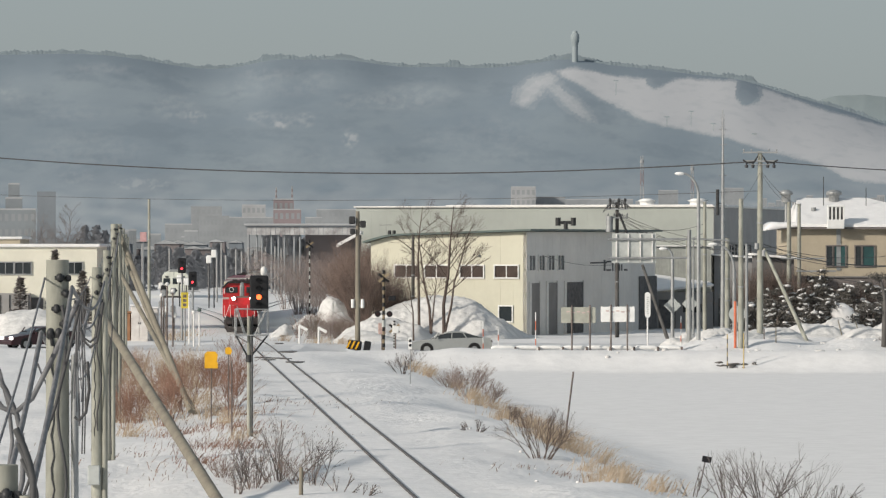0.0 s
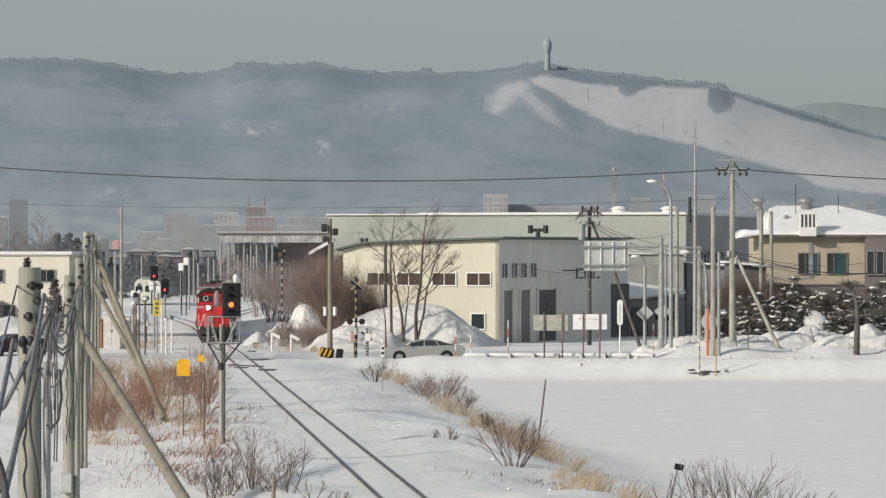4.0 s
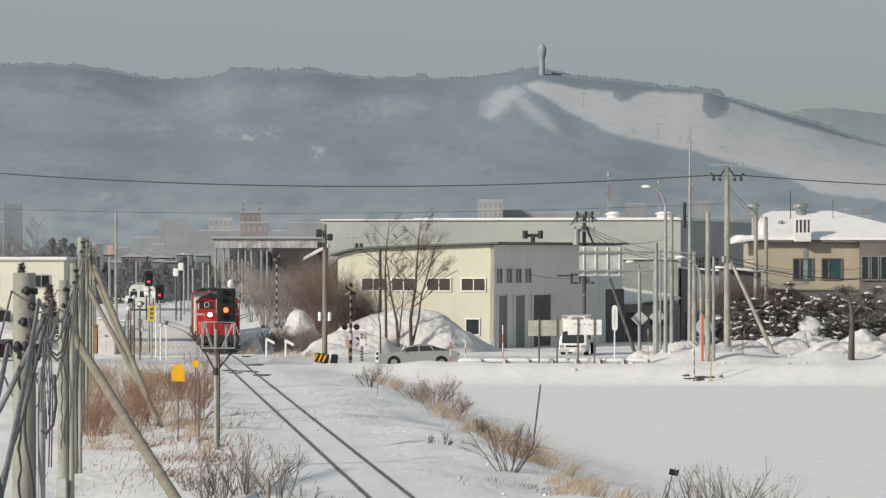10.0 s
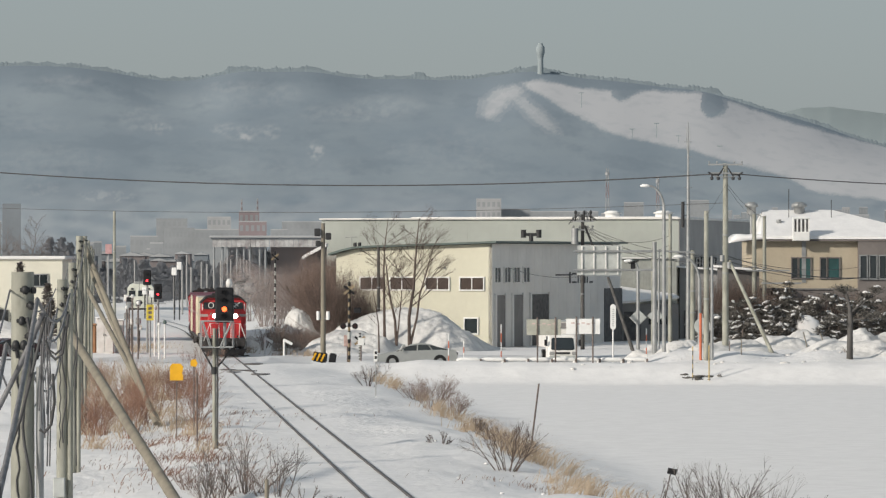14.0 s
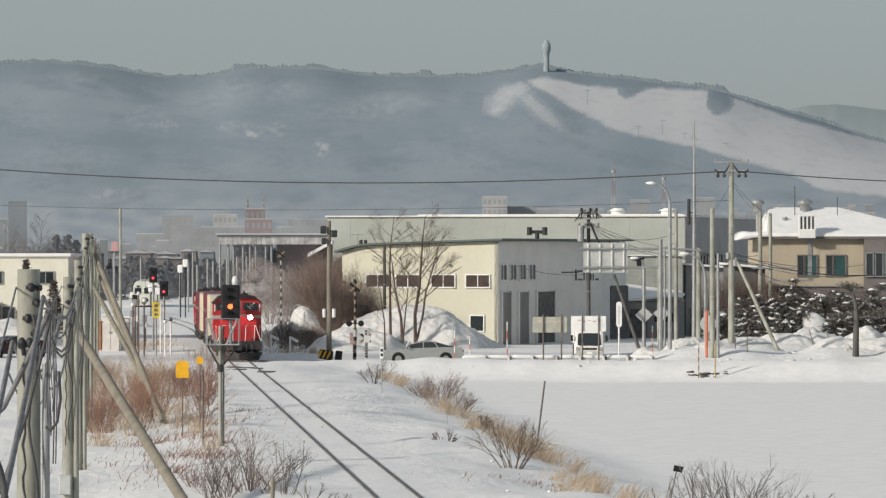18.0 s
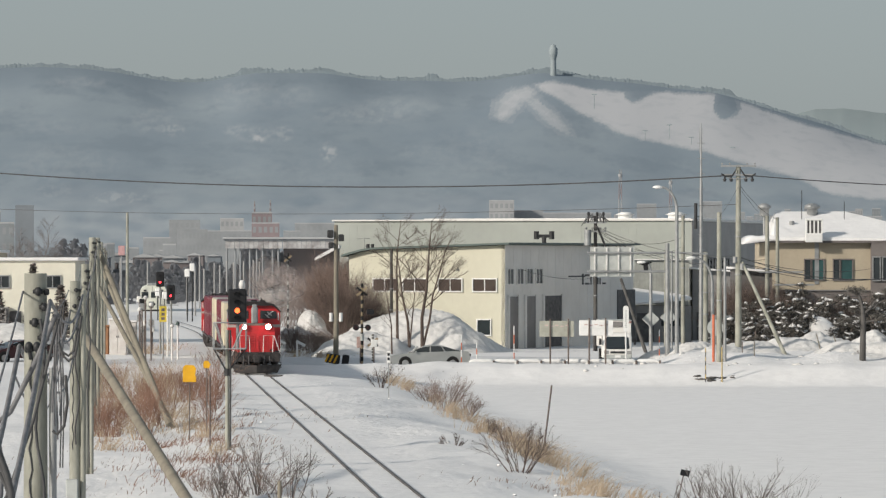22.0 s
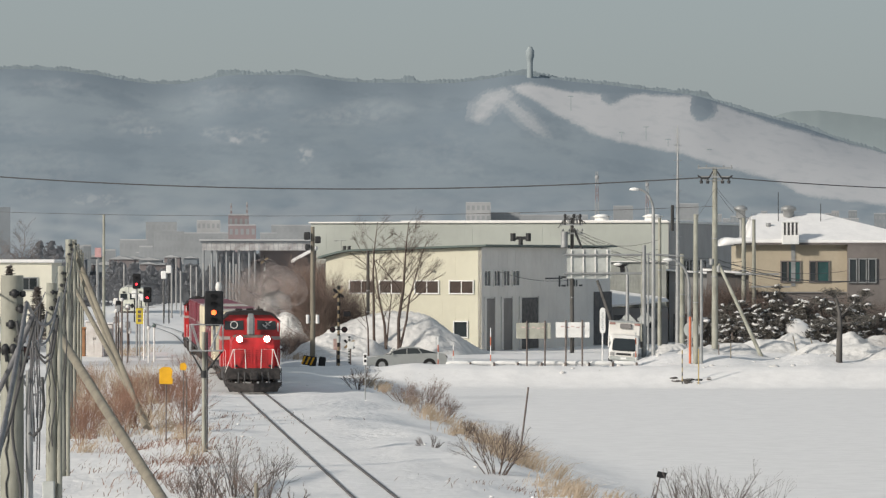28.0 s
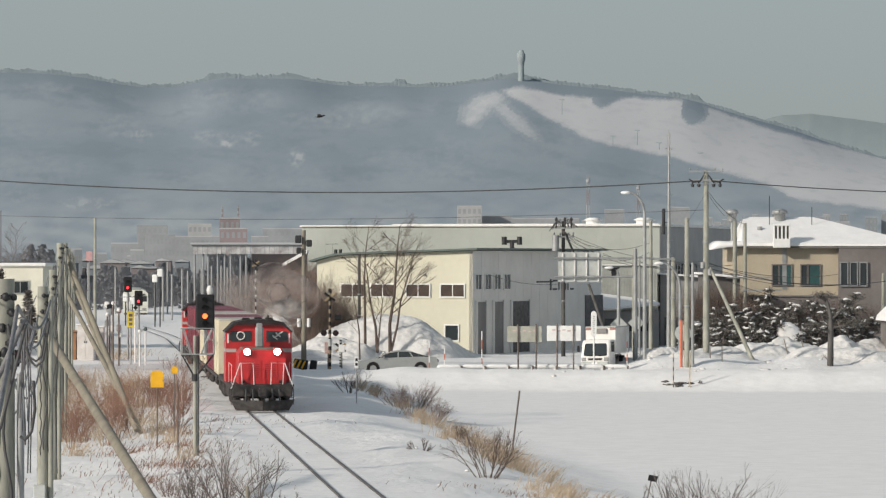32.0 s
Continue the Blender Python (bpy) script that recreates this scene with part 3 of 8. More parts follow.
def build_loco(label):
    """Front at y = 0, body runs back along +y; rails at z = 0."""
    t = thing("diesel_locomotive", Matrix(), label, "locomotive", "locomotives of the freight train")
    g = Geo()
    g.box(0, 9, 0.98, 2.75, 17.2, 0.24, bevel=0.03)
    part("underframe", g, LOCO_DARK, t, "black underframe with side walkways")
    for y in (0.42, 17.58):
        g = Geo()
        g.box(0, y, 0.68, 2.60, 0.14, 0.52, bevel=0.08)
        part("buffer_beam", g, LOCO_DARK, t)
    # snow plough blade with two wings
    g = Geo()
    for s in (-1, 1):
        g.add([(0, -0.05, 0.08), (s * 1.16, 0.40, 0.10), (s * 1.40, 0.40, 0.56), (0, -0.02, 0.50), (0, 0.15, 0.08), (s * 1.16, 0.55, 0.10), (s * 1.40, 0.55, 0.56), (0, 0.15, 0.50)],
              [(0, 1, 2, 3), (4, 7, 6, 5), (3, 2, 6, 7), (0, 4, 5, 1), (1, 5, 6, 2)] if s > 0 else [(0, 3, 2, 1), (4, 5, 6, 7), (3, 7, 6, 2), (0, 1, 5, 4), (1, 2, 6, 5)])
    part("snow_plough", g, LOCO_DARK, t, "black snow plough dusted with snow")
    g = Geo()
    g.box(0, 0.1, 0.72, 0.30, 0.75, 0.30, bevel=0.05)
    g.box(0, -0.22, 0.66, 0.40, 0.30, 0.42, bevel=0.08)
    part("coupler", g, LOCO_DARK, t)
    for x in (-0.72, -0.42, 0.42, 0.72):
        g = Geo()
        g.tube([(x, 0.34, 1.0), (x, 0.20, 0.90), (x * 1.02, 0.16, 0.62), (x * 1.03, 0.20, 0.50)], 0.035, 6)
        part("brake_hose", g, CABLE, t)
    # bogies
    for yb in (3.9, 14.1):
        g = Geo()
        for s in (-1, 1):
            g.box(s * 1.12, yb, 0.42, 0.14, 3.6, 0.34, bevel=0.04)
            for dy in (-1.1, 1.1):
                g.box(s * 1.14, yb + dy, 0.30, 0.26, 0.42, 0.40, bevel=0.05)
                g.tube([(s * 1.2, yb + dy * 0.5, 0.42), (s * 1.2, yb + dy * 0.5, 0.85)], 0.12, 8)
        g.box(0, yb, 0.5, 2.1, 0.5, 0.4)
        part("bogie", g, LOCO_DARK, t)
        for dy in (-1.1, 1.1):
            for s in (-1, 1):
                w = part("wheel", wheel_mesh(), RAIL, t)
                w.location = (s * 0.56, yb + dy, 0.45)
    g = Geo()
    g.box(0, 9, 0.45, 2.5, 4.6, 0.55, bevel=0.06)
    part("fuel_tank", g, LOCO_DARK, t)
    # hoods before and behind the cab
    for y0, y1 in ((0.75, 4.4), (7.2, 17.2)):
        g = Geo()
        prof = [(-1.02, 1.2), (1.02, 1.2), (1.02, 2.50), (0.90, 2.66), (-0.90, 2.66), (-1.02, 2.50)]
        g.prism(prof, y0, y1)
        part("hood", g, RED, t)
        g = Geo()
        g.prism([(-0.88, 2.662), (0.88, 2.662), (0.80, 2.74), (-0.80, 2.74)], y0 + 0.12, y1)
        part("hood_top", g, HOOD_TOP, t, "grey-brown hood top dusted with snow")
        for s in (-1, 1):
            for i in range(2 if y0 < 2 else 6):
                g = Geo()
                yy = y0 + 1.0 + i * 1.45
                g.box(s * 1.025, yy, 1.45, 0.03, 1.1, 0.85, bevel=0.01)
                part("hood_door", g, RED, t)
    # front face of the hood: two doors, louvre and step
    for s in (-1, 1):
        g = Geo()
        g.box(s * 0.36, 0.742, 1.42, 0.62, 0.03, 0.80, bevel=0.01)
        part("front_door", g, RED, t)
        g = Geo()
        for i in range(7):
            g.box(s * 0.36, 0.722, 1.50 + i * 0.09, 0.46, 0.02, 0.03)
        part("louvre", g, DEEP_RED, t)
        g = Geo()
        g.box(s * 0.66, 0.70, 2.42, 0.36, 0.16, 0.36, bevel=0.06)
        part("lamp_housing", g, RED, t)
        g = Geo()
        g.tube([(s * 0.66, 0.58, 2.60), (s * 0.66, 0.62, 2.60)], 0.145, 16)
        part("headlight", g, HEADLIGHT, t, "lit round white headlight")
        g = Geo()
        g.tube([(s * 0.80, 0.72, 1.32), (s * 0.80, 0.62, 1.32)], 0.07, 10)
        part("tail_lamp", g, LOCO_DARK, t)
        # white handrails
        g = Geo()
        g.tube([(s * 1.36, 0.42, 1.02), (s * 0.97, 0.40, 2.12), (s * 0.40, 0.40, 2.12), (s * 0.36, 0.42, 1.10)], 0.022, 6)
        g.tube([(s * 0.93, 0.40, 2.12), (s * 0.88, 0.42, 1.1)], 0.018, 6)
        part("handrail", g, WHITE_PIPE, t, "white-painted pipe handrail")
        g = Geo()
        for i in range(3):
            g.box(s * 1.18, 0.55, 0.35 + 0.28 * i, 0.36, 0.25, 0.03)
        g.box(s * 1.36, 0.55, 0.35, 0.02, 0.25, 0.65)
        part("footstep", g, LOCO_DARK, t)
        g = Geo()
        for i in (0, 4):
            g.tube([(s * 1.34, 0.6 + i * 0.85, 1.22), (s * 1.34, 0.6 + i * 0.85, 2.05)], 0.010, 5)
        g.tube([(s * 1.34, 0.6, 2.05), (s * 1.34, 4.2, 2.05)], 0.011, 5)
        part("side_rail", g, WHITE_PIPE, t)
    # cab
    prof = [(-1.46, 1.2), (1.46, 1.2), (1.46, 3.42), (1.05, 3.74), (-1.05, 3.74), (-1.46, 3.42)]
    g = Geo()
    g.prism(prof, 4.4, 7.2)
    part("cab", g, RED, t)
    g = Geo()
    g.prism([(-1.52, 3.38), (-1.44, 3.36), (-1.04, 3.70), (1.04, 3.70), (1.44, 3.36), (1.52, 3.38), (1.10, 3.80), (0.55, 3.92), (-0.55, 3.92), (-1.10, 3.80)], 4.2, 7.4)
    part("cab_roof", g, LOCO_ROOF, t, "sooty dark arched cab roof")
    for s in (-1, 1):
        g = Geo()
        g.box(s * 1.22, 4.392, 2.50, 0.46, 0.02, 0.16)
        g.box(s * 1.462, 5.8, 2.50, 0.02, 2.8, 0.16)
        part("grey_stripe", g, GREY_BAND, t, "pale grey stripe round the cab")
        for yf, dirn in ((4.38, -1), (7.22, 1)):
            w = Geo()
            w.prism([(s * 0.34, 2.98), (s * 1.24, 2.98), (s * 1.30, 3.10), (s * 1.24, 3.40), (s * 0.34, 3.44)], yf - 0.012, yf + 0.012)
            pane = part("cab_window", w, GLASS, t, "dark cab windscreen")
            if dirn < 0:
                ring = Geo()
                pts = [(s * 0.80 + 0.17 * math.cos(a * math.pi / 8), yf - 0.03, 3.22 + 0.17 * math.sin(a * math.pi / 8)) for a in range(17)]
                if s < 0:
                    ring.tube(pts, 0.024, 5)
                    part("clear_view_ring", ring, WHITE_PIPE, pane, "round clear-view wiper ring")
                else:
                    for q in range(4):
                        ring.box(0, 0, 0, 0.30, 0.02, 0.05, m=pose(s * (0.72 + 0.07 * q), yf - 0.03, 3.14 + 0.06 * q, 0, -30 if q % 2 else 40, 0))
                    part("snow_smear", ring, WHITE_PIPE, pane, "white snow smeared on the pane")
        g = Geo()
        g.box(s * 1.468, 5.8, 2.95, 0.02, 1.3, 0.48)
        part("side_window", g, GLASS, t)
        g = Geo()
        g.box(s * 1.36, 4.39, 2.9, 0.06, 0.03, 0.42)
        part("corner_handrail", g, WHITE_PIPE, t)
    for y in (3.7, 7.9):
        g = Geo()
        g.box(0, y, 2.7, 0.36, 0.7, 0.95, bevel=0.12)
        g.box(0, y, 3.6, 0.26, 0.5, 0.18, bevel=0.05)
        part("exhaust_stack", g, STEEL, t, "pale metal exhaust stack")
    for x, y in ((-0.55, 5.0), (0.5, 5.4), (0.05, 6.4)):
        g = Geo()
        g.box(x, y, 3.86, 0.34, 0.5, 0.14, bevel=0.04)
        part("roof_fitting", g, LOCO_ROOF, t)
    g = Geo()
    g.tube([(0.42, 4.6, 3.85), (0.42, 4.6, 4.12)], 0.05, 8)
    part("horn", g, LOCO_ROOF, t)
    # body narrowed and lowered to fit the camera's view
    for ob in t.children_recursive:
        ob.data.transform(Matrix.Diagonal((0.93, 1, 0.945, 1)) @ Matrix.Translation((0, 0, -0.04)))
        ob.location = (ob.location[0] * 0.93, ob.location[1], ob.location[2] * 0.945)
    return t


ROOF_CREAM = mat("snow_dusted_roof_panel", (0.50, 0.47, 0.42), 0.7, vary=0.2, scale=1.5, fine=6)


def build_wagon(colours, index):
    """A flat wagon with five containers; near end at y = 0."""
    t = thing("container_wagon", Matrix(), "long flat container wagon on two bogies", "freight wagon", "wagons of the freight train")
    L = 20.0
    g = Geo()
    for s in (-1, 1):
        g.box(s * 0.95, L / 2, 0.62, 0.16, L - 0.6, 0.36, bevel=0.02)
    g.box(0, L / 2, 0.86, 2.6, L - 0.4, 0.14, bevel=0.02)
    part("flat_deck", g, LOCO_DARK, t)
    for yb in (2.6, L - 2.6):
        g = Geo()
        for s in (-1, 1):
            g.box(s * 1.0, yb, 0.35, 0.14, 2.4, 0.28, bevel=0.03)
            for dy in (-0.9, 0.9):
                g.box(s * 1.02, yb + dy, 0.28, 0.2, 0.34, 0.3, bevel=0.04)
        g.box(0, yb, 0.45, 2.0, 0.4, 0.3)
        part("bogie", g, LOCO_DARK, t)
        for dy in (-0.9, 0.9):
            for s in (-1, 1):
                w = part("wheel", wheel_mesh(), RAIL, t)
                w.location = (s * 0.56, yb + dy, 0.43)
    g = Geo()
    g.box(0, -0.35, 0.68, 0.3, 0.7, 0.28, bevel=0.05)
    part("coupler", g, LOCO_DARK, t)
    for i, c in enumerate(colours):
        m = PURPLE if c == "m" else CREAM_BOX
        y = 0.45 + 3.85 * i
        g = Geo()
        edge = [(1.22, 0.03), (1.22, 0.14)]
        for k in range(11):
            a = 0.18 + k * 0.315
            edge += [(1.18, a), (1.18, a + 0.12), (1.215, a + 0.16), (1.215, a + 0.28)]
        edge += [(1.22, 3.58), (1.22, 3.69)]
        outline = [(px, y + py) for px, py in edge] + [(-px, y + py) for px, py in reversed(edge)]
        g.prism(outline, 1.0, 3.42, axis="z")
        word = "maroon" if c == "m" else "cream"
        box = part("container", g, m, t, word + " ribbed steel freight container")
        g = Geo()
        g.box(0, y + 1.86, 3.42, 2.36, 3.6, 0.07, bevel=0.03)
        part("roof_panel", g, ROOF_CREAM if c != "m" else PURPLE, box)
        for s in (-1, 1):
            g = Geo()
            g.box(s * 1.232, y + 1.86, 2.35, 0.02, 0.8, 0.12)
            part("marking_bar", g, GREY_BAND, box)
    return t


LOCO = build_loco("red diesel locomotive with lit headlights and snowy front")
REAR_LOCO = copy_thing(LOCO, pose(0, 0, 0))
tagged(REAR_LOCO, "red diesel locomotive pushing at the train's end")
WAGONS = [build_wagon(c, i) for i, c in enumerate(("ccmmm", "cccmm", "mmmmm"))]
TRAIN = [(LOCO, 0.0)] + [(w, 18.6 + 21.2 * i) for i, w in enumerate(WAGONS)] + [(REAR_LOCO, 18.4 + 63.8)]


def train_pose(head, back, length=18.0):
    """A vehicle whose near end is back metres behind the train's head."""
    y = head + back * math.cos(radians(LEAN))
    a, b = track_x(y), track_x(y + length)
    return pose(a, y, track_z(y), 0, 0, math.degrees(math.atan2(a - b, length)))


# distance of the train's head from the eye's foot, as the film goes on
HEAD = [(0, 318.5), (2, 312.4), (4, 305.8), (6, 298.8), (8, 291.4), (10, 283.8), (12, 276.0), (14, 267.9), (16, 259.6), (18, 251.0), (20, 241.9), (22, 232.3), (24, 222.6), (26, 212.8), (28, 202.8), (30, 192.6), (32, 182.3)]


# ---- yellow and grey warehouse ----
def window(parent, m, x, z, w, h, panes=2, frame=WHITE_PAINT, glass=GLASS, name="window"):
    """A window on the wall plane y = 0 of m, facing -y."""
    def g_box(*a, **k):
        g = Geo()
        g.box(*a, **k)
        for i, v in enumerate(g.v):
            g.v[i] = tuple(m @ Vector(v))
        return g
    g = Geo()
    for bx, bz, bw, bh in ((x, z - 0.06, w + 0.14, 0.08), (x, z + h - 0.02, w + 0.14, 0.08), (x - w / 2 - 0.03, z, 0.07, h), (x + w / 2 + 0.03, z, 0.07, h)):
        g.box(bx, -0.04, bz, bw, 0.12, bh)
    for i in range(1, panes):
        g.box(x - w / 2 + w * i / panes, -0.04, z, 0.05, 0.06, h)
    g.v = [tuple(m @ Vector(v)) for v in g.v]
    win = part(name, g, frame, parent)
    for i in range(panes):
        part("pane", g_box(x - w / 2 + w * (i + 0.5) / panes, -0.018, z, w / panes - 0.03, 0.03, h), glass, win)
    return win


def moved(g, m):
    g.v = [tuple(m @ Vector(v)) for v in g.v]
    return g


def build_warehouse():
    cx, cy = 5.44, 293.98
    t = thing("warehouse", Matrix(), "cream and grey metal-clad warehouse with a sloping roof", "warehouse")
    a = 22.0
    # cream front runs to the left and away, grey side to the right and away
    front = pose(cx, cy, 0, 0, 0, -a)        # local -x along the front
    side = pose(cx, cy, 0, 0, 0, 90 - a)     # local +x along the side, away
    Lf, Ls, Hc, Hl = 11.0, 25.2, 6.75, 6.08
    g = Geo()
    crown = [(0, Hc), (-9.0, 6.46), (-9.5, 6.42), (-10.0, 6.33), (-Lf, Hl)]
    g.prism([(0, -0.3)] + crown + [(-Lf, -0.3)], 0, 0.25, m=front)
    part("front_wall", g, CREAM_WALL, t, "sunlit cream cladding")
    g = Geo()
    g.prism([(0.0, -0.3), (Ls, -0.3), (Ls, Hc), (0.0, Hc)], -0.004, 0.25, m=side)
    part("side_wall", g, GREY_WALL, t, "grey cladding in shade")
    g = Geo()
    g.prism([(-Lf, -0.3), (-Lf, Hl), (-Lf + 0.25, Hl), (-Lf + 0.25, -0.3)], 0.25, Ls, m=front)
    part("rear_side_wall", g, GREY_WALL, t)
    g = Geo()
    g.prism([(0, -0.3)] + crown + [(-Lf, -0.3)], Ls - 0.25, Ls, m=front)
    part("back_wall", g, GREY_WALL, t)
    g = Geo()
    edge = [(0.45, Hc + 0.02)] + crown[1:] + [(-Lf - 0.4, Hl - 0.11)]
    for (xa, za), (xb, zb) in zip(edge[:-1], edge[1:]):
        g.prism([(xa, za + 0.03), (xa, za + 0.16), (xb, zb + 0.16), (xb, zb + 0.03)], -0.45, Ls + 0.3, m=front)
    part("roof", g, GREEN_TRIM, t, "dark green metal roof edge")
    for i, xw in enumerate((-1.40, -3.82, -6.32, -8.45)):
        window(t, front, xw, 3.75, 1.62, 0.80, glass=BROWN_REFLECTION_GLASS)
    window(t, front, -1.45, 0.9, 0.9, 1.0, 1)
    # vertical seams of the cladding
    for i in range(1, 12):
        g = Geo()
        g.box(-Lf * i / 12, -0.001, 0, 0.015, 0.006, (Hc - 0.04 * Lf * i / 12 if i < 10 else 6.0) - 0.12)
        part("cladding_seam", moved(g, front), CREAM_WALL, t)
    for i in range(1, 16):
        g = Geo()
        g.box(Ls * i / 16, -0.006, 0, 0.04, 0.012, Hc - 0.1)
        part("cladding_seam", moved(g, side), GREY_WALL, t)

    def along(p):
        """How far along the side wall a bearing lies."""
        q = (148 + p) / 8000
        return (q * cy - cx) / (math.sin(radians(a)) - q * math.cos(radians(a)))
    for p0, p1 in ((2.5, 14), (20, 31), (36.5, 48), (53, 65)):
        s0, s1 = along(p0), along(p1)
        window(t, side, (s0 + s1) / 2, 4.22, s1 - s0 - 0.1, 0.98, 2, GREY_WALL)
    # the third bay is a solid panel with its inner shade painted on
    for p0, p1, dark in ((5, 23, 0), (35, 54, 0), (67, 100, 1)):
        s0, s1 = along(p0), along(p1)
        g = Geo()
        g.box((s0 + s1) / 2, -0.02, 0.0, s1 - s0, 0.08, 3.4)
        part("shutter_door", moved(g, side), OPENING_SHADE if dark else DOOR_GREY, t, "doorway panel painted with the shade inside" if dark else "grey roller shutter")
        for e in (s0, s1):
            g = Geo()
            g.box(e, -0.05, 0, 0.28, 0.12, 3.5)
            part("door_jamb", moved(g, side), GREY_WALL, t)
    # doorway is a flat panel, its inside shade painted dark
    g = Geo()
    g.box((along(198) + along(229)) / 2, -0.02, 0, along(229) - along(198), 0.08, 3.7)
    part("doorway", moved(g, side), OPENING_SHADE, t)
    # double vent cowl on the roof edge
    g = Geo()
    for dx in (-0.38, 0.38):
        g.tube([(dx, 0, 0.22), (dx, 0, 0.62)], 0.13, 8)
    g.box(0, 0, 0.30, 0.9, 0.18, 0.16)
    g.tube([(0, 0, 0), (0, 0, 0.40)], 0.11, 8)
    v = part("roof_vent", g, DARK_METAL, t)
    v.matrix_basis = side @ pose(along(84), 0.6, Hc + 0.12, 0, 0, -68) @ Matrix.Scale(1.35, 4)
    g = Geo()
    for dx in (-0.16, 0.16):
        g.tube([(dx, 0, 0), (dx, 0, 0.42)], 0.12, 8)
    v = part("roof_vent", g, DARK_METAL, t)
    v.matrix_basis = front @ pose(-Lf + 1.25, 0.6, 6.42)
    g = Geo()
    g.tube([(0, 0, 0), (0, 0, 1.15)], 0.018, 6)
    g.tube([(-0.45, 0, 1.06), (0.38, 0, 1.14)], 0.012, 5)
    for dx in (-0.35, -0.1, 0.12, 0.3):
        g.tube([(dx, -0.22, 1.09), (dx, 0.22, 1.09)], 0.009, 5)
    v = part("roof_antenna", g, STEEL, t, "thin television antenna")
    v.matrix_basis = front @ pose(-Lf + 0.75, 0.8, 6.1)
    # dark painted sign as plain letter-sized strokes
    for p0, p1, z0, h in ((112, 142, 4.62, 0.10), (136, 139, 4.1, 0.75), (141, 149, 4.1, 0.12), (141, 149, 4.68, 0.12), (151, 153, 4.1, 0.7), (156, 159, 4.1, 0.7), (163, 165, 4.1, 0.45), (167, 169, 4.1, 0.45), (172, 178, 4.1, 0.12)):
        g = Geo()
        g.box((along(p0) + along(p1)) / 2, -0.012, z0, along(p1) - along(p0), 0.02, h)
        part("sign_stroke", moved(g, side), DARK_METAL, t)
    g = Geo()
    g.add([(-0.25, 0, 0), (0.25, 0, 0), (0, -0.3, 0.05), (0, 0, 0.35)], [(0, 2, 3), (2, 1, 3), (0, 1, 2)])
    v = part("wall_lamp", g, STEEL, t)
    v.matrix_basis = front @ pose(-3.3, -0.02, 5.1) @ Matrix.Scale(0.6, 4)


build_warehouse()


# ---- long pale shed behind ----
def build_long_shed():
    """Its near corner stands at the end of the front; front runs to the left, shaded side to the right."""
    m = pose(20.02, 335.0, 0, 0, 0, -14)
    top = 8.65
    Lf, Ls = 27.4, 38.5
    t = thing("long_shed", Matrix(), "long pale green metal shed with a snow-edged flat roof", "warehouse")
    g = Geo()
    g.box(-Lf / 2, Ls / 2, -0.3, Lf, Ls, top + 0.3)
    part("wall", moved(g, m), PALE_WALL, t)
    # thin sheet painted darker than the front: shade put into the colour
    g = Geo()
    g.box(0.03, Ls / 2, -0.3, 0.05, Ls, top + 0.3)
    part("end_wall", moved(g, m), END_WALL, t, "end wall painted dark grey for its shade")
    g = Geo()
    g.box(-Lf / 2, Ls / 2, top + 0.004, Lf + 0.3, Ls + 0.4, 0.12, bevel=0.04)
    part("roof_edge", moved(g, m), GREY_WALL, t)
    g = Geo()
    g.box(-Lf / 2 + 3.5, Ls / 2, top + 0.125, Lf - 7, Ls + 0.2, 0.08, bevel=0.03)
    part("roof_snow", moved(g, m), SNOW, t, "thin snow along the roof edge")
    for i in range(1, 46):
        g = Geo()
        g.box(-Lf * i / 46, -0.002, 0, 0.02, 0.012, top)
        part("cladding_seam", moved(g, m), PALE_WALL, t)
    for xv, r in ((-5.6, 0.75), (-1.7, 0.85)):
        g = Geo()
        g.tube([(xv, 3, top + 0.2), (xv, 3, top + 0.45), (xv, 3, top + 0.5), (xv, 3, top + 0.68)], [r * 0.75, r * 0.75, r, r * 0.45], 12)
        part("roof_ventilator", moved(g, m), WHITE_PAINT, t, "round pale roof ventilator")
    side = m @ pose(0.06, 0, 0, 0, 0, 90)
    for x in (7, 9.5, 12, 14.5):
        window(t, side, x, 3.9, 1.2, 1.9, 1, DARK_METAL)


build_long_shed()


# ---- corrugated annex under the shed ----
CORRUGATED = mat("weathered_corrugated", (0.36, 0.37, 0.34), 0.65, 0.1, vary=0.12, scale=0.8, fine=5)
t = thing("corrugated_annex", Matrix(), "low weathered annex clad in corrugated iron", "shed")
ax, bx, az = 13.69, 19.32, 5.73
g = Geo()
n = 56
wave = [(ax + (bx - ax) * i / n, 326 + (0.009 if i % 2 else 0.0)) for i in range(n + 1)]
g.prism(wave + [(bx, 330), (ax, 330)], -0.2, az, axis="z")
part("cladding", g, CORRUGATED, t)
g = Geo()
g.box((ax + bx) / 2, 328, az + 0.003, bx - ax + 0.3, 4.4, 0.1, bevel=0.03)
part("roof_edge", g, GREY_WALL, t)


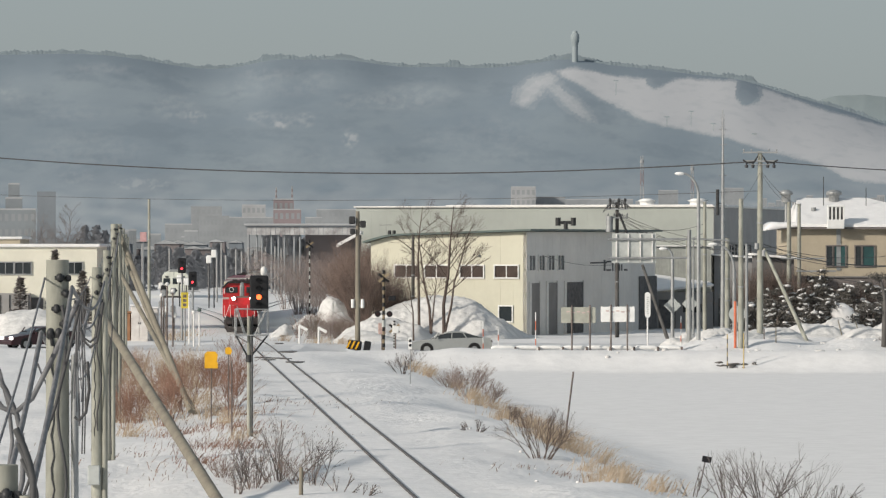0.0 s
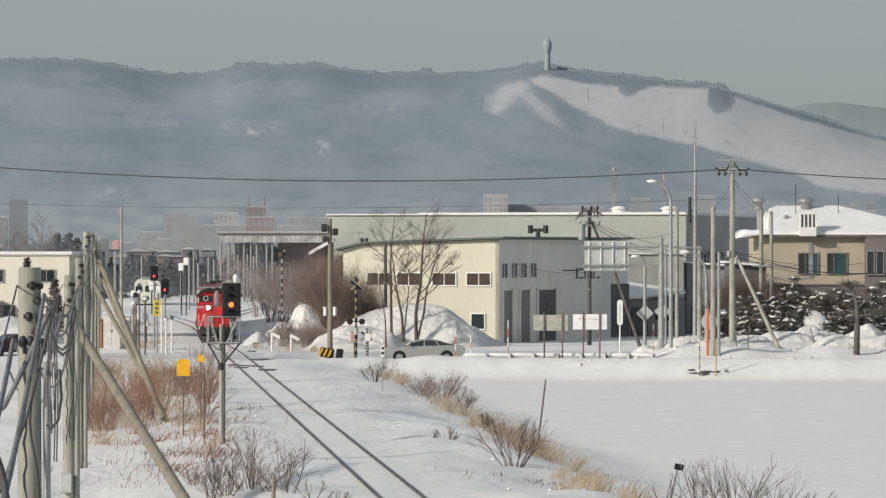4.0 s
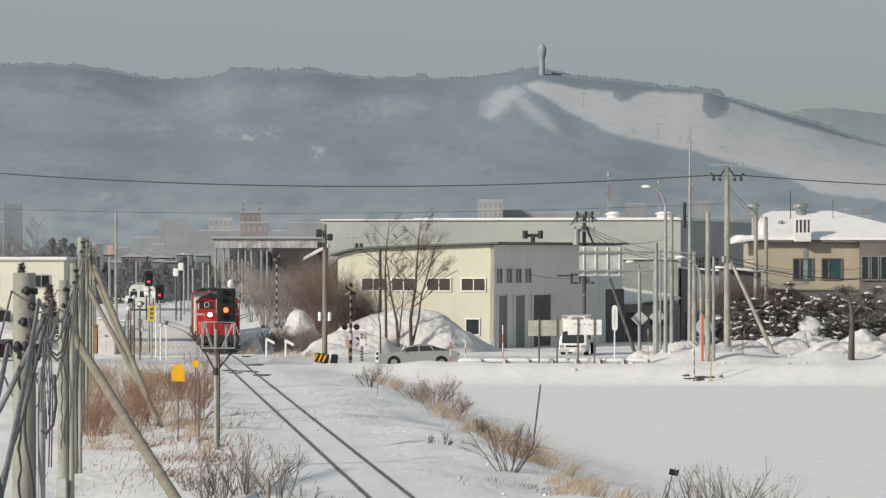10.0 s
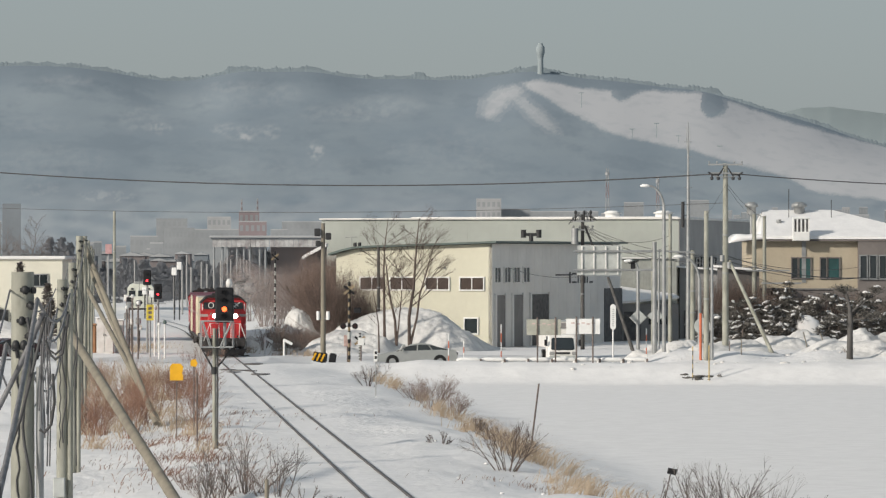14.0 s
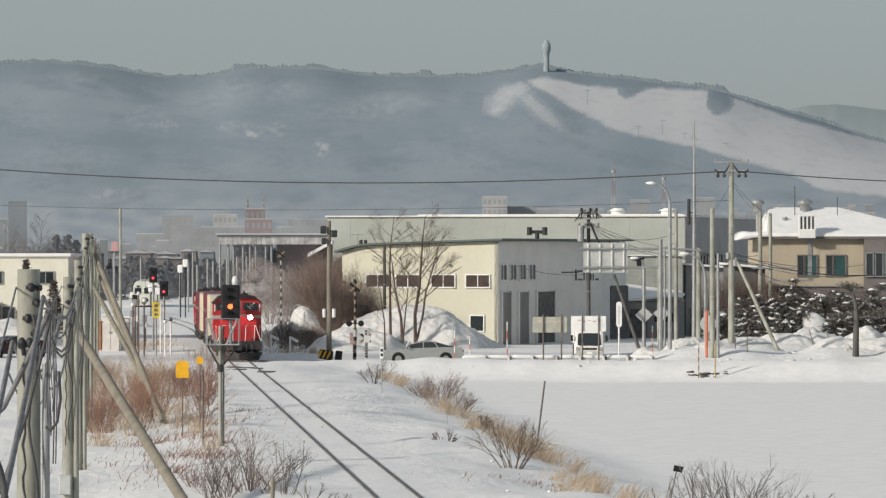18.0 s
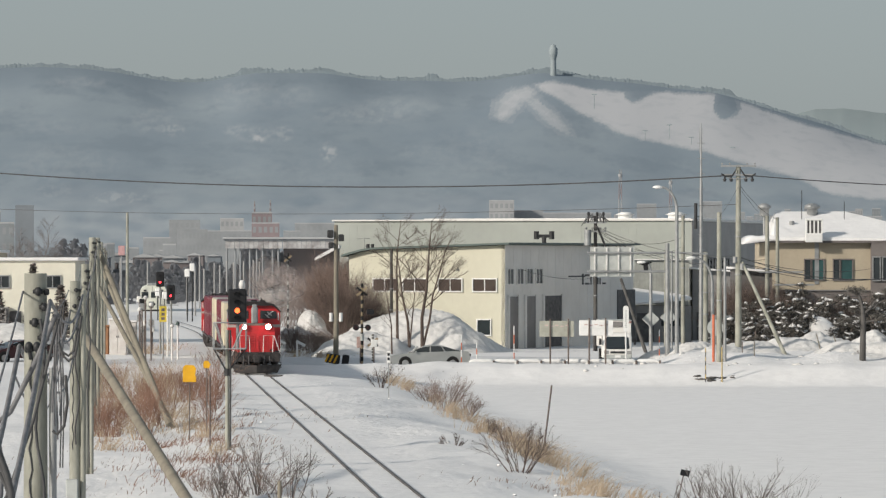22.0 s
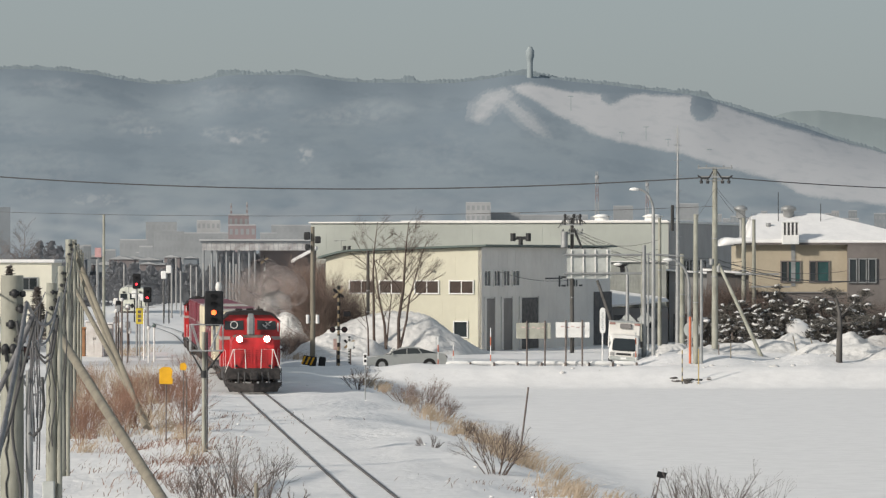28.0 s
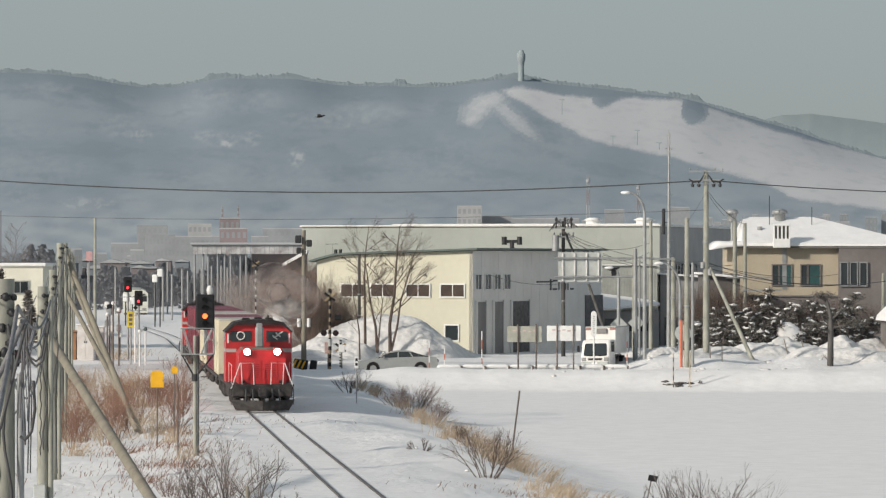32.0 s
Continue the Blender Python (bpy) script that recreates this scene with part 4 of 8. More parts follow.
# ---- tan house with a snowy roof ----
def build_tan_house():
    d = 296.0
    t = thing("tan_house", Matrix(), "two-storey tan house with deep snow on its roof", "house")
    x0, x1, x2 = 22.5, 29.41, 34.63
    eave = 7.06
    g = Geo()
    g.box((x0 + x1) / 2, d + 4.5, -0.2, x1 - x0, 9, eave + 0.2)
    part("wall", g, TAN_WALL, t)
    g = Geo()
    g.box((x1 + x2) / 2, d + 4.3, -0.2, x2 - x1, 9.6, eave + 0.15)
    part("side_wing", g, BROWN_WALL, t, "dark brown clad wing")
    # thin brown panel added to darken the lower storey
    g = Geo()
    g.box((x0 + x1) / 2, d - 0.03, -0.2, x1 - x0 - 0.02, 0.12, 3.95)
    part("lower_panel", g, BROWN_WALL, t, "dark brown panel over the lower storey")
    g = Geo()
    g.box((x0 + x1) / 2, d - 0.09, 3.752, x1 - x0, 0.22, 0.09)
    part("ledge", g, DOOR_GREY, t)
    ridge = 8.76 + 0.1
    g = Geo()
    ra, rb = 23.53, 28.19
    e0, e1, f0, f1 = 22.98, x2 + 0.5, d - 0.6, d + 9.6
    vs = [(e0, f0, eave), (e1, f0, eave), (e1, f1, eave), (e0, f1, eave), (e0 + 0.05, f0 + 0.05, eave + 0.22), (e1 - 0.05, f0 + 0.05, eave + 0.12), (e1, f1, eave + 0.2), (e0 + 0.05, f1, eave + 0.32), (ra, d + 4.5, ridge + 0.15), (rb, d + 4.5, ridge + 0.15)]
    g.add(vs, [(0, 1, 5, 4), (1, 2, 6, 5), (2, 3, 7, 6), (3, 0, 4, 7), (4, 5, 9, 8), (5, 6, 9), (6, 7, 8, 9), (7, 4, 8), (3, 2, 1, 0)])
    # rounded overhanging lip beyond the hip
    n = 10
    lip = []
    for i in range(n + 1):
        q = i / n
        xx, up = 21.02 + (e0 + 0.3 - 21.02) * q, 0.55 * min(1.0, (q * 4) ** 0.5) * (1 - 0.48 * q) + 0.03 * math.sin(q * 9)
        low = eave - 0.24 * (1 - q) ** 1.5 - 0.002
        lip += [(xx, f0 - 0.1, low), (xx, f0 + 0.05, low + up * 0.75), (xx, f0 + 0.6, low + up), (xx, d + 4, low + up * 1.05), (xx, d + 4, low)]
    fs = [(5 * i + k, 5 * i + 5 + k, 5 * i + 5 + (k + 1) % 5, 5 * i + (k + 1) % 5) for i in range(n) for k in range(5)]
    g.add(lip, fs + [(0, 1, 2, 3, 4)], True)
    part("roof_snow", g, SNOW, t, "thick snow blanket with an overhanging lip")
    g = Geo()
    g.box((x0 + x2) / 2, d + 4.4, eave - 0.14, x2 - x0 + 0.3, 9.9, 0.11)
    part("eave_board", g, BROWN_WALL, t)
    # brick chimney stack with slots
    cx = 25.64
    g = Geo()
    g.box(cx, d - 0.8, eave - 0.12, 1.1, 0.5, 0.6, bevel=0.03)
    g.box(cx, d - 0.8, eave + 1.3, 1.12, 0.52, 0.12, bevel=0.03)
    for dx in (-0.5, -0.26, 0, 0.26, 0.5):
        g.box(cx + dx, d - 0.8, eave + 0.45, 0.10, 0.46, 0.88)
    part("chimney", g, WHITE_PAINT, t, "white chimney with dark vertical slots")
    # core painted dark for the shade within the slots
    g = Geo()
    g.box(cx, d - 0.76, eave + 0.42, 1.0, 0.4, 0.9)
    part("chimney_core", g, OPENING_SHADE, t)
    g = Geo()
    g.box(cx + 0.25, d - 0.02, 4.2, 0.28, 0.06, eave - 4.2)
    part("flue_pipe", g, STEEL, t)
    wm = pose(0, d, 0)
    for xa in (25.30, 27.18):
        window(t, wm, xa, 4.50, 0.38, 1.32, 1, BROWN_WALL, GLASS)
    for xa in (25.96, 27.84):
        window(t, wm, xa, 4.50, 0.74, 1.32, 1, BROWN_WALL, GREEN_GLASS)
    for xa in (29.75, 30.38, 31.01):
        window(t, pose(0, d - 0.55, 0), xa, 4.47, 0.42, 1.5, 1, STEEL, GLASS)
    for xa, r, h in ((1485, 0.42, 0.75), (1399, 0.36, 0.8)):
        xx = (xa - 784) * 296 / 8000
        g = Geo()
        g.tube([(xx, d + 4, ridge - (0.15 if xa < 1420 else 0.4)), (xx, d + 4, ridge + 0.32), (xx, d + 4, ridge + 0.36), (xx, d + 4, ridge + 0.55), (xx, d + 4, ridge + 0.68)], [r * 0.85, r * 0.85, r * 1.25, r * 1.2, r * 0.5], 12)
        if xa < 1420:
            g.tube([(xx, d + 4, eave), (xx, d + 4, ridge - 0.15)], 0.09, 8)
        part("roof_ventilator", g, STEEL, t, "round metal roof ventilator")
    for xa, ya in ((1540, 332), (1464, 312)):
        xx = (xa - 784) * 296 / 8000
        g = Geo()
        g.tube([(xx, d + 3, ridge - 0.6), (xx, d + 3, 6.1 + (428 - ya) * 0.037)], 0.025, 6)
        part("antenna_pole", g, DARK_METAL, t)
    xx = 24.42
    g = Geo()
    g.tube([(xx, d + 2, eave), (xx, d + 2, eave + 0.95), (xx, d + 2, eave + 0.96), (xx, d + 2, eave + 1.3)], [0.08, 0.08, 0.17, 0.17], 10)
    part("flue_cowl", g, STEEL, t)


GREEN_GLASS = glazing("green_curtained_glass", (0.03, 0.09, 0.09))
build_tan_house()


# ---- low outbuildings between ----
def build_small_shed(name, label, xa, xb, d, top, wall, snow, fall=0.0, gable=0.0):
    t = thing(name, Matrix(), label, "shed")
    g = Geo()
    g.box((xa + xb) / 2, d + 2.5, -0.2, xb - xa, 5, top - 1.25 * fall + 0.2)
    part("wall", g, wall, t)
    g = Geo()
    if fall:
        a, b = (xa, d - 0.6, top - fall), (xb, d - 0.6, top - 0.5 * fall)
        c, e = (xb, d + 5.2, top - 0.3 * fall), (xa, d + 5.2, top + 0.34)
        g.add([a, b, c, e] + [(p[0], p[1], p[2] - snow) for p in (a, b, c, e)], [(0, 1, 2, 3), (4, 7, 6, 5), (0, 4, 5, 1), (1, 5, 6, 2), (2, 6, 7, 3), (3, 7, 4, 0)])
    elif gable:
        xm = (xa + xb) / 2
        g.prism([(xa - 0.3, top - 0.1), (xm, top + gable), (xb + 0.3, top - 0.1), (xb + 0.2, top - 0.1 + snow), (xm + 0.2, top + gable + snow), (xm - 0.2, top + gable + snow), (xa - 0.2, top - 0.1 + snow)], d - 0.5, d + 5.2)
    else:
        g.prism([(xa - 0.3, top), (xb + 0.3, top - 0.28), (xb + 0.3, top - 0.28 + snow), (xa - 0.3, top + snow)], d - 0.5, d + 5.2)
    part("roof_snow", g, SNOW, t, "snow-covered lean-to roof")
    g = Geo()
    g.box(xa + 0.9, d - 0.02, 0, 1.2, 0.08, 2.0)
    part("door", g, OPENING_SHADE, t)
    g = Geo()
    g.box((xa + xb) / 2 + 0.6, d - 0.02, 1.1, 1.3, 0.08, 0.6)
    part("window", g, GLASS, t)
    return t


BROWN_DARK = mat("dark_brown_boards", (0.15, 0.142, 0.14), 0.8, vary=0.15, scale=1, fine=6)
build_small_shed("lean_to_shed", "dark lean-to shed with a snowy roof", 14.96, 19.12, 320.0, 3.46, END_WALL, 0.14, 0.74)
build_small_shed("garden_shed", "low dark shed behind garden trees", 19.62, 22.93, 327.0, 5.12, END_WALL, 0.12)
build_small_shed("dark_house", "low dark house with a snowy roof edge", 20.09, 22.43, 289.0, 5.23, BROWN_DARK, 0.14)
build_small_shed("roadside_hut", "small dark hut with a snowy roof beside a gate", 29.05, 32.3, 262.0, 2.70, BROWN_WALL, 0.3, gable=1.5)


# ---- cream building on the far side of the line ----
def build_left_building():
    d = 332.0
    xa, xb = -37.52, -25.4
    top = 5.68
    t = thing("cream_building", Matrix(), "two-storey cream building with a snowy flat roof", "building")
    g = Geo()
    g.box((xa + xb) / 2, d + 5, -0.2, xb - xa, 10, top + 0.2)
    part("wall", g, PALE_CREAM, t)
    g = Geo()
    g.box((xa + xb) / 2, d + 5, top + 0.004, xb - xa + 0.5, 10.5, 0.25, bevel=0.08)
    part("roof_snow", g, SNOW, t)
    wm = pose(0, d, 0)
    for x in (10, 41, 132):
        window(t, wm, (x - 784) * d / 8000, 3.73, 1.15, 0.85, 2, STEEL)
    g = Geo()
    g.box(-31.71, d - 0.6, 0, 3.0, 1.0, 2.32)
    part("porch", g, END_WALL, t, "dark glazed porch")
    for i in range(5):
        g = Geo()
        g.box(-31.71 - 1.4 + 0.7 * i, d - 1.13, 0.1, 0.08, 0.06, 2.1)
        part("porch_post", g, DARK_METAL, t)
    for x in (66, 110):
        g = Geo()
        g.box((x - 784) * d / 8000, d - 0.02, 0, 0.9, 0.1, 2.0)
        part("door", g, OPENING_SHADE, t)
    u = thing("brown_house", Matrix(), "brown house roof edged with snow behind", "house")
    g = Geo()
    g.box(-37.39, 376, -0.2, 5.2, 8, 6.29 + 0.2)
    part("wall", g, TAN_WALL, u)
    g = Geo()
    g.box(-37.39, 376, 6.29 + 0.004, 5.6, 8.4, 0.22, bevel=0.06)
    part("roof_snow", g, SNOW, u)


build_left_building()


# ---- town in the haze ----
# town colours are greyed and drawn together to paint in haze
def hazed_facade(name, c):
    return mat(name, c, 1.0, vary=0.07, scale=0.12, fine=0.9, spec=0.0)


TOWN_GREY, TOWN_PALE, TOWN_RED, TOWN_DARK, TOWN_WIN = hazed_facade("hazed_grey_render", (0.272, 0.288, 0.300)), hazed_facade("hazed_pale_render", (0.33, 0.338, 0.345)), hazed_facade("hazed_red_brick", (0.255, 0.212, 0.22)), hazed_facade("hazed_dark_render", (0.225, 0.248, 0.265)), hazed_facade("hazed_window_glass", (0.260, 0.275, 0.288))
TOWN_BROWN = hazed_facade("hazed_brown_boards", (0.20, 0.18, 0.18))
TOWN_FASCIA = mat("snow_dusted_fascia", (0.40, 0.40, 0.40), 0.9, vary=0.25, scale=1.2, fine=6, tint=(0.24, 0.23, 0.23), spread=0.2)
TOWN_NIGHT = hazed_facade("hazed_slate_render", (0.195, 0.217, 0.238))
TOWN_SNOW = hazed_facade("hazed_roof_snow", (0.37, 0.38, 0.39))


def town_block(xa, xb, y0, d, material, floors=4, cols=6, snow=True, label="hazy multi-storey building in the town"):
    """A far block from bearing xa to xb with its roof at bearing height y0."""
    k = d / 8000
    a, b, top = (xa - 784) * k, (xb - 784) * k, 6.1 + (428 - y0) * k
    t = thing("town_block", Matrix(), label, "building", "far town buildings")
    g = Geo()
    q = (d + 16) / d
    plan = [(a, d), (b, d), (b * q, d + 16), (a * q, d + 16)]
    g.prism(plan, -1, top, axis="z")
    part("hazed_facade", g, material, t)
    g = Geo()
    g.prism(plan, top + 0.01, top + 0.31, axis="z")
    part("parapet", g, TOWN_SNOW if snow else material, t)
    fh = min(3.4, (top) / max(1, floors))
    for f in range(floors):
        for c in range(cols):
            w = (b - a) / cols
            g = Geo()
            g.box(a + w * (c + 0.5), d, top - fh * (f + 1) + fh * 0.3, w * 0.55, 0.06, fh * 0.45)
            part("window", g, TOWN_WIN, t)
    return t


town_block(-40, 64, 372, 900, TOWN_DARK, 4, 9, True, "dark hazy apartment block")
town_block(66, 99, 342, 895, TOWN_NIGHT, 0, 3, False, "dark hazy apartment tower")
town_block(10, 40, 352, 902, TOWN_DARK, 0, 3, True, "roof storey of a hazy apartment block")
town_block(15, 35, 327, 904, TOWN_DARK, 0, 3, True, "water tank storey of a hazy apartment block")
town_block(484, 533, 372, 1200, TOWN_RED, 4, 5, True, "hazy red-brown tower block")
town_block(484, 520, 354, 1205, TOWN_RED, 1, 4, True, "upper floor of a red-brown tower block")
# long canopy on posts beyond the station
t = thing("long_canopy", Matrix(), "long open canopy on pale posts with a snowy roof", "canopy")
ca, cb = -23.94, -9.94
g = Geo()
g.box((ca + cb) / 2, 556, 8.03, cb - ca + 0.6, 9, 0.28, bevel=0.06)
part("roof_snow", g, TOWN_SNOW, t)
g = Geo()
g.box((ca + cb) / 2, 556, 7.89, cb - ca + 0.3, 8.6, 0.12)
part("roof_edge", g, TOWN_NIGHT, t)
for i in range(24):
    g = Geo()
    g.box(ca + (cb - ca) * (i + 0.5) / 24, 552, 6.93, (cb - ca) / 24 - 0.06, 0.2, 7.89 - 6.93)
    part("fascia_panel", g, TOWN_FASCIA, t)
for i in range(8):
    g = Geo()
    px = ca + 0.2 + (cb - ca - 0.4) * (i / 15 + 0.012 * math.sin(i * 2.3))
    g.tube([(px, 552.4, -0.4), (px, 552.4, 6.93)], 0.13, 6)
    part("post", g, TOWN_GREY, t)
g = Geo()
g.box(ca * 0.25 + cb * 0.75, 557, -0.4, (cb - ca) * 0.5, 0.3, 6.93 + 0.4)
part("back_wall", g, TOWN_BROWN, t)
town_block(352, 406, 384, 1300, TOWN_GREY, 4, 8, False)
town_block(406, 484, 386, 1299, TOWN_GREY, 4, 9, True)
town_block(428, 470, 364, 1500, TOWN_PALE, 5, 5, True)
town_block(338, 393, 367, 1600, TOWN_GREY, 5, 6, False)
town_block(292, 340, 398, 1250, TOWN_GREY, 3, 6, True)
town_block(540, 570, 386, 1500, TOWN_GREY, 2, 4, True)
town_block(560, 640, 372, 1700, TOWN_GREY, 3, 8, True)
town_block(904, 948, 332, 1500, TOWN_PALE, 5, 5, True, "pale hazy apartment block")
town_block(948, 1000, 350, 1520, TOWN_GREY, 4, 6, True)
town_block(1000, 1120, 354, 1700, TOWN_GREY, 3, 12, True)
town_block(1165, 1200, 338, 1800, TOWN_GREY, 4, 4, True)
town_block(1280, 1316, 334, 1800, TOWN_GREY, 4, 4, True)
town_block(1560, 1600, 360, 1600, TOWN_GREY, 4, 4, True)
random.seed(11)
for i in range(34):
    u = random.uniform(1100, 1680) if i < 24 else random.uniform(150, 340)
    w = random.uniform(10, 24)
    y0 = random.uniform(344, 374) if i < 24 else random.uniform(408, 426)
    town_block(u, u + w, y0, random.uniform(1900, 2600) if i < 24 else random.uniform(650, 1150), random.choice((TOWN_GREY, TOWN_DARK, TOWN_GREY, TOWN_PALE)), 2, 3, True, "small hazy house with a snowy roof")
# small pink sign on a post in the town
t = thing("sign_board", pose(-34.45, 520, 0), "faded pink sign board on a post", "sign")
g = Geo()
g.tube([(0, 0, -0.2), (0, 0, 6.2)], 0.06, 6)
part("post", g, TOWN_GREY, t)
g = Geo()
g.box(0, -0.1, 6.1, 0.75, 0.1, 1.1, bevel=0.02)
part("board", g, mat("faded_pink_paint", (0.55, 0.33, 0.33), 0.7, vary=0.15, scale=3), t)


# brown house with a snow-edged roof behind the thicket
t = thing("brown_house", Matrix(), "small brown house with a snow-edged sloping roof", "house")
ga, gm = -7.47, -6.14
g = Geo()
g.prism([(ga, -0.2), (gm, -0.2), (gm, 6.6), (ga, 5.89)], 332, 340)
part("wall", g, BROWN_DARK, t)
g = Geo()
g.prism([(ga - 0.35, 5.68), (gm + 0.1, 6.64), (gm + 0.1, 6.64 + 0.26), (ga - 0.35, 5.68 + 0.24)], 331.4, 340.4)
part("roof_snow", g, SNOW, t)
# low snowy roofs before the town blocks
rnd = random.Random(17)
for i in range(18):
    u, w, d = 190 + 235 * i / 18 + rnd.uniform(-8, 8), rnd.uniform(22, 46), rnd.uniform(700, 860)
    k = d / 8000
    x0, x1, top = (u - 784) * k, (u + w - 784) * k, 6.1 + (428 - rnd.uniform(426, 442)) * k
    h = thing("town_house", Matrix(), "small dim house with a snowy roof in the town", "house", "small town houses")
    g = Geo()
    g.box((x0 + x1) / 2, d + 3, -0.5, x1 - x0, 6, top + 0.5)
    part("wall", g, TOWN_NIGHT if i % 2 else TOWN_BROWN, h)
    g = Geo()
    xm = (x0 + x1) / 2 + rnd.uniform(-0.3, 0.3)
    g.prism([(x0 - 0.2, top), (x1 + 0.2, top), (xm, top + rnd.uniform(0.35, 0.7))], d - 0.3, d + 6.3)
    part("roof_snow", g, TOWN_SNOW, h)


def radio_mast(u, y0, y1, d, w, group):
    """A red and white lattice mast from bearing heights y0 (top) to y1."""
    k = d / 8000
    x, top, base = (u - 784) * k, 6.1 + (428 - y0) * k, 6.1 + (428 - y1) * k
    t = thing("radio_mast", pose(x, d, base), "red and white lattice radio mast in haze", "mast", group)
    n = 7
    h = (top - base) / n
    for i in range(n):
        g = Geo()
        r0, r1 = w * k * (1 - 0.6 * i / n) / 2, w * k * (1 - 0.6 * (i + 1) / n) / 2
        for sx in (-1, 1):
            for sy in (-1, 1):
                g.tube([(sx * r0, sy * r0, h * i), (sx * r1, sy * r1, h * (i + 1))], 0.13 * k * 4, 4)
        g.tube([(-r0, -r0, h * i), (r1, -r1, h * (i + 1))], 0.1 * k * 4, 4)
        g.tube([(r0, -r0, h * i), (-r1, -r1, h * (i + 1))], 0.1 * k * 4, 4)
        g.tube([(-r0, -r0, h * i), (r0, -r0, h * i), (r0, r0, h * i), (-r0, r0, h * i), (-r0, -r0, h * i)], 0.1 * k * 4, 4)
        part("mast_section", g, TOWN_RED if i % 2 else TOWN_PALE, t)
    g = Geo()
    g.tube([(0, 0, h * n * 0.93), (0, 0, h * n * 0.955)], w * k * 0.42, 10)
    part("antenna_platform", g, TOWN_PALE, t)


radio_mast(1136, 276, 460, 1600, 9, "far radio masts")
radio_mast(1225, 290, 458, 1700, 8, "far radio masts")
radio_mast(489, 332, 364, 1207, 3, "far radio masts")
radio_mast(517, 330, 364, 1207, 3, "far radio masts")


# ---- vegetation ----
def sprig(g, rnd, p, d, length, r, depth, spread, twigs):
    """Grows one branch and its side twigs into g."""
    pts, rad = [p], [r]
    q, v = Vector(p), Vector(d).normalized()
    steps = 4 if depth > 1 else 3 if depth else 2
    for i in range(steps):
        v = (v + Vector((rnd.gauss(0, 0.10), rnd.gauss(0, 0.10), rnd.gauss(0.03, 0.06)))).normalized()
        q = q + v * (length / steps)
        pts.append(tuple(q))
        rad.append(r * (1 - 0.72 * (i + 1) / steps))
    g.tube(pts, rad, 4 if r > 0.03 else 3, caps=False)
    if depth:
        for i in range(twigs):
            s = 0.22 + 0.75 * (i + rnd.random()) / twigs
            k = min(steps - 1, int(s * steps))
            base = Vector(pts[k]).lerp(Vector(pts[k + 1]), s * steps - k)
            run = (Vector(pts[k + 1]) - Vector(pts[k])).normalized()
            off = Vector((rnd.gauss(0, 1), rnd.gauss(0, 1), rnd.gauss(0, 0.5)))
            off = (off - run * off.dot(run)).normalized()
            w = (run + off * rnd.uniform(0.5, 1.5) * spread * 1.5 + Vector((0, 0, 0.12))).normalized()
            sprig(g, rnd, tuple(base), w, length * (1.1 - s) * rnd.uniform(0.65, 1.05), r * 0.58 * (1.15 - 0.6 * s), depth - 1, spread, twigs)


def bush_geo(seed, height, width, stems, depth=2, r=0.016, twigs=4, spread=0.45):
    rnd = random.Random(seed)
    g = Geo()
    for i in range(stems):
        a, o = rnd.uniform(0, 2 * math.pi), rnd.uniform(0, 0.5) ** 0.5
        out = width * 0.5 / height
        d = (math.cos(a) * o * out * 1.5, math.sin(a) * o * out * 1.5, 1)
        sprig(g, rnd, (math.cos(a) * 0.12 * width * o, math.sin(a) * 0.12 * width * o, -0.1), d, height * rnd.uniform(0.6, 0.95), r * rnd.uniform(0.7, 1.2), depth, spread, twigs)
    return g


def place_bush(x, y, seed, height, width, stems, material, label, group, depth=2, r=0.012, twigs=4, name="bare_bush", spread=0.45):
    return solo(name, bush_geo(seed, height, width, stems, depth, r, twigs, spread), material, label, "bush", group, m=pose(x, y, rest(x, y)))


def tree(x, y, seed, height, label, group, r=0.11, crown_from=0.3, twigs=5, material=None, limbs=15):
    material = material or BARK
    rnd = random.Random(seed)
    t = thing("bare_tree", pose(x, y, rest(x, y)), label, "tree", group)
    pts, q = [], Vector((0, 0, -0.2))
    for i in range(9):
        pts.append(tuple(q))
        q = q + Vector((rnd.gauss(0, 0.035), rnd.gauss(0, 0.035), 0.115)) * height
    g = Geo()
    g.tube(pts, [r * (1 - 0.93 * i / 8) for i in range(9)], 7)
    part("trunk", g, material, t)
    g = Geo()
    for i in range(limbs):
        s = crown_from + (0.97 - crown_from) * (i + rnd.random()) / limbs
        k = min(7, int(s * 8))
        base = Vector(pts[k]).lerp(Vector(pts[k + 1]), s * 8 - k)
        a = rnd.uniform(0, 2 * math.pi)
        d = (math.cos(a) * 0.75, math.sin(a) * 0.75, rnd.uniform(0.5, 1.1))
        sprig(g, rnd, tuple(base), d, height * 0.42 * (1.15 - s), r * 0.5 * (1.15 - s), 2, 0.5, twigs)
    part("crown", g, material, t, "bare branches and twigs")
    return t


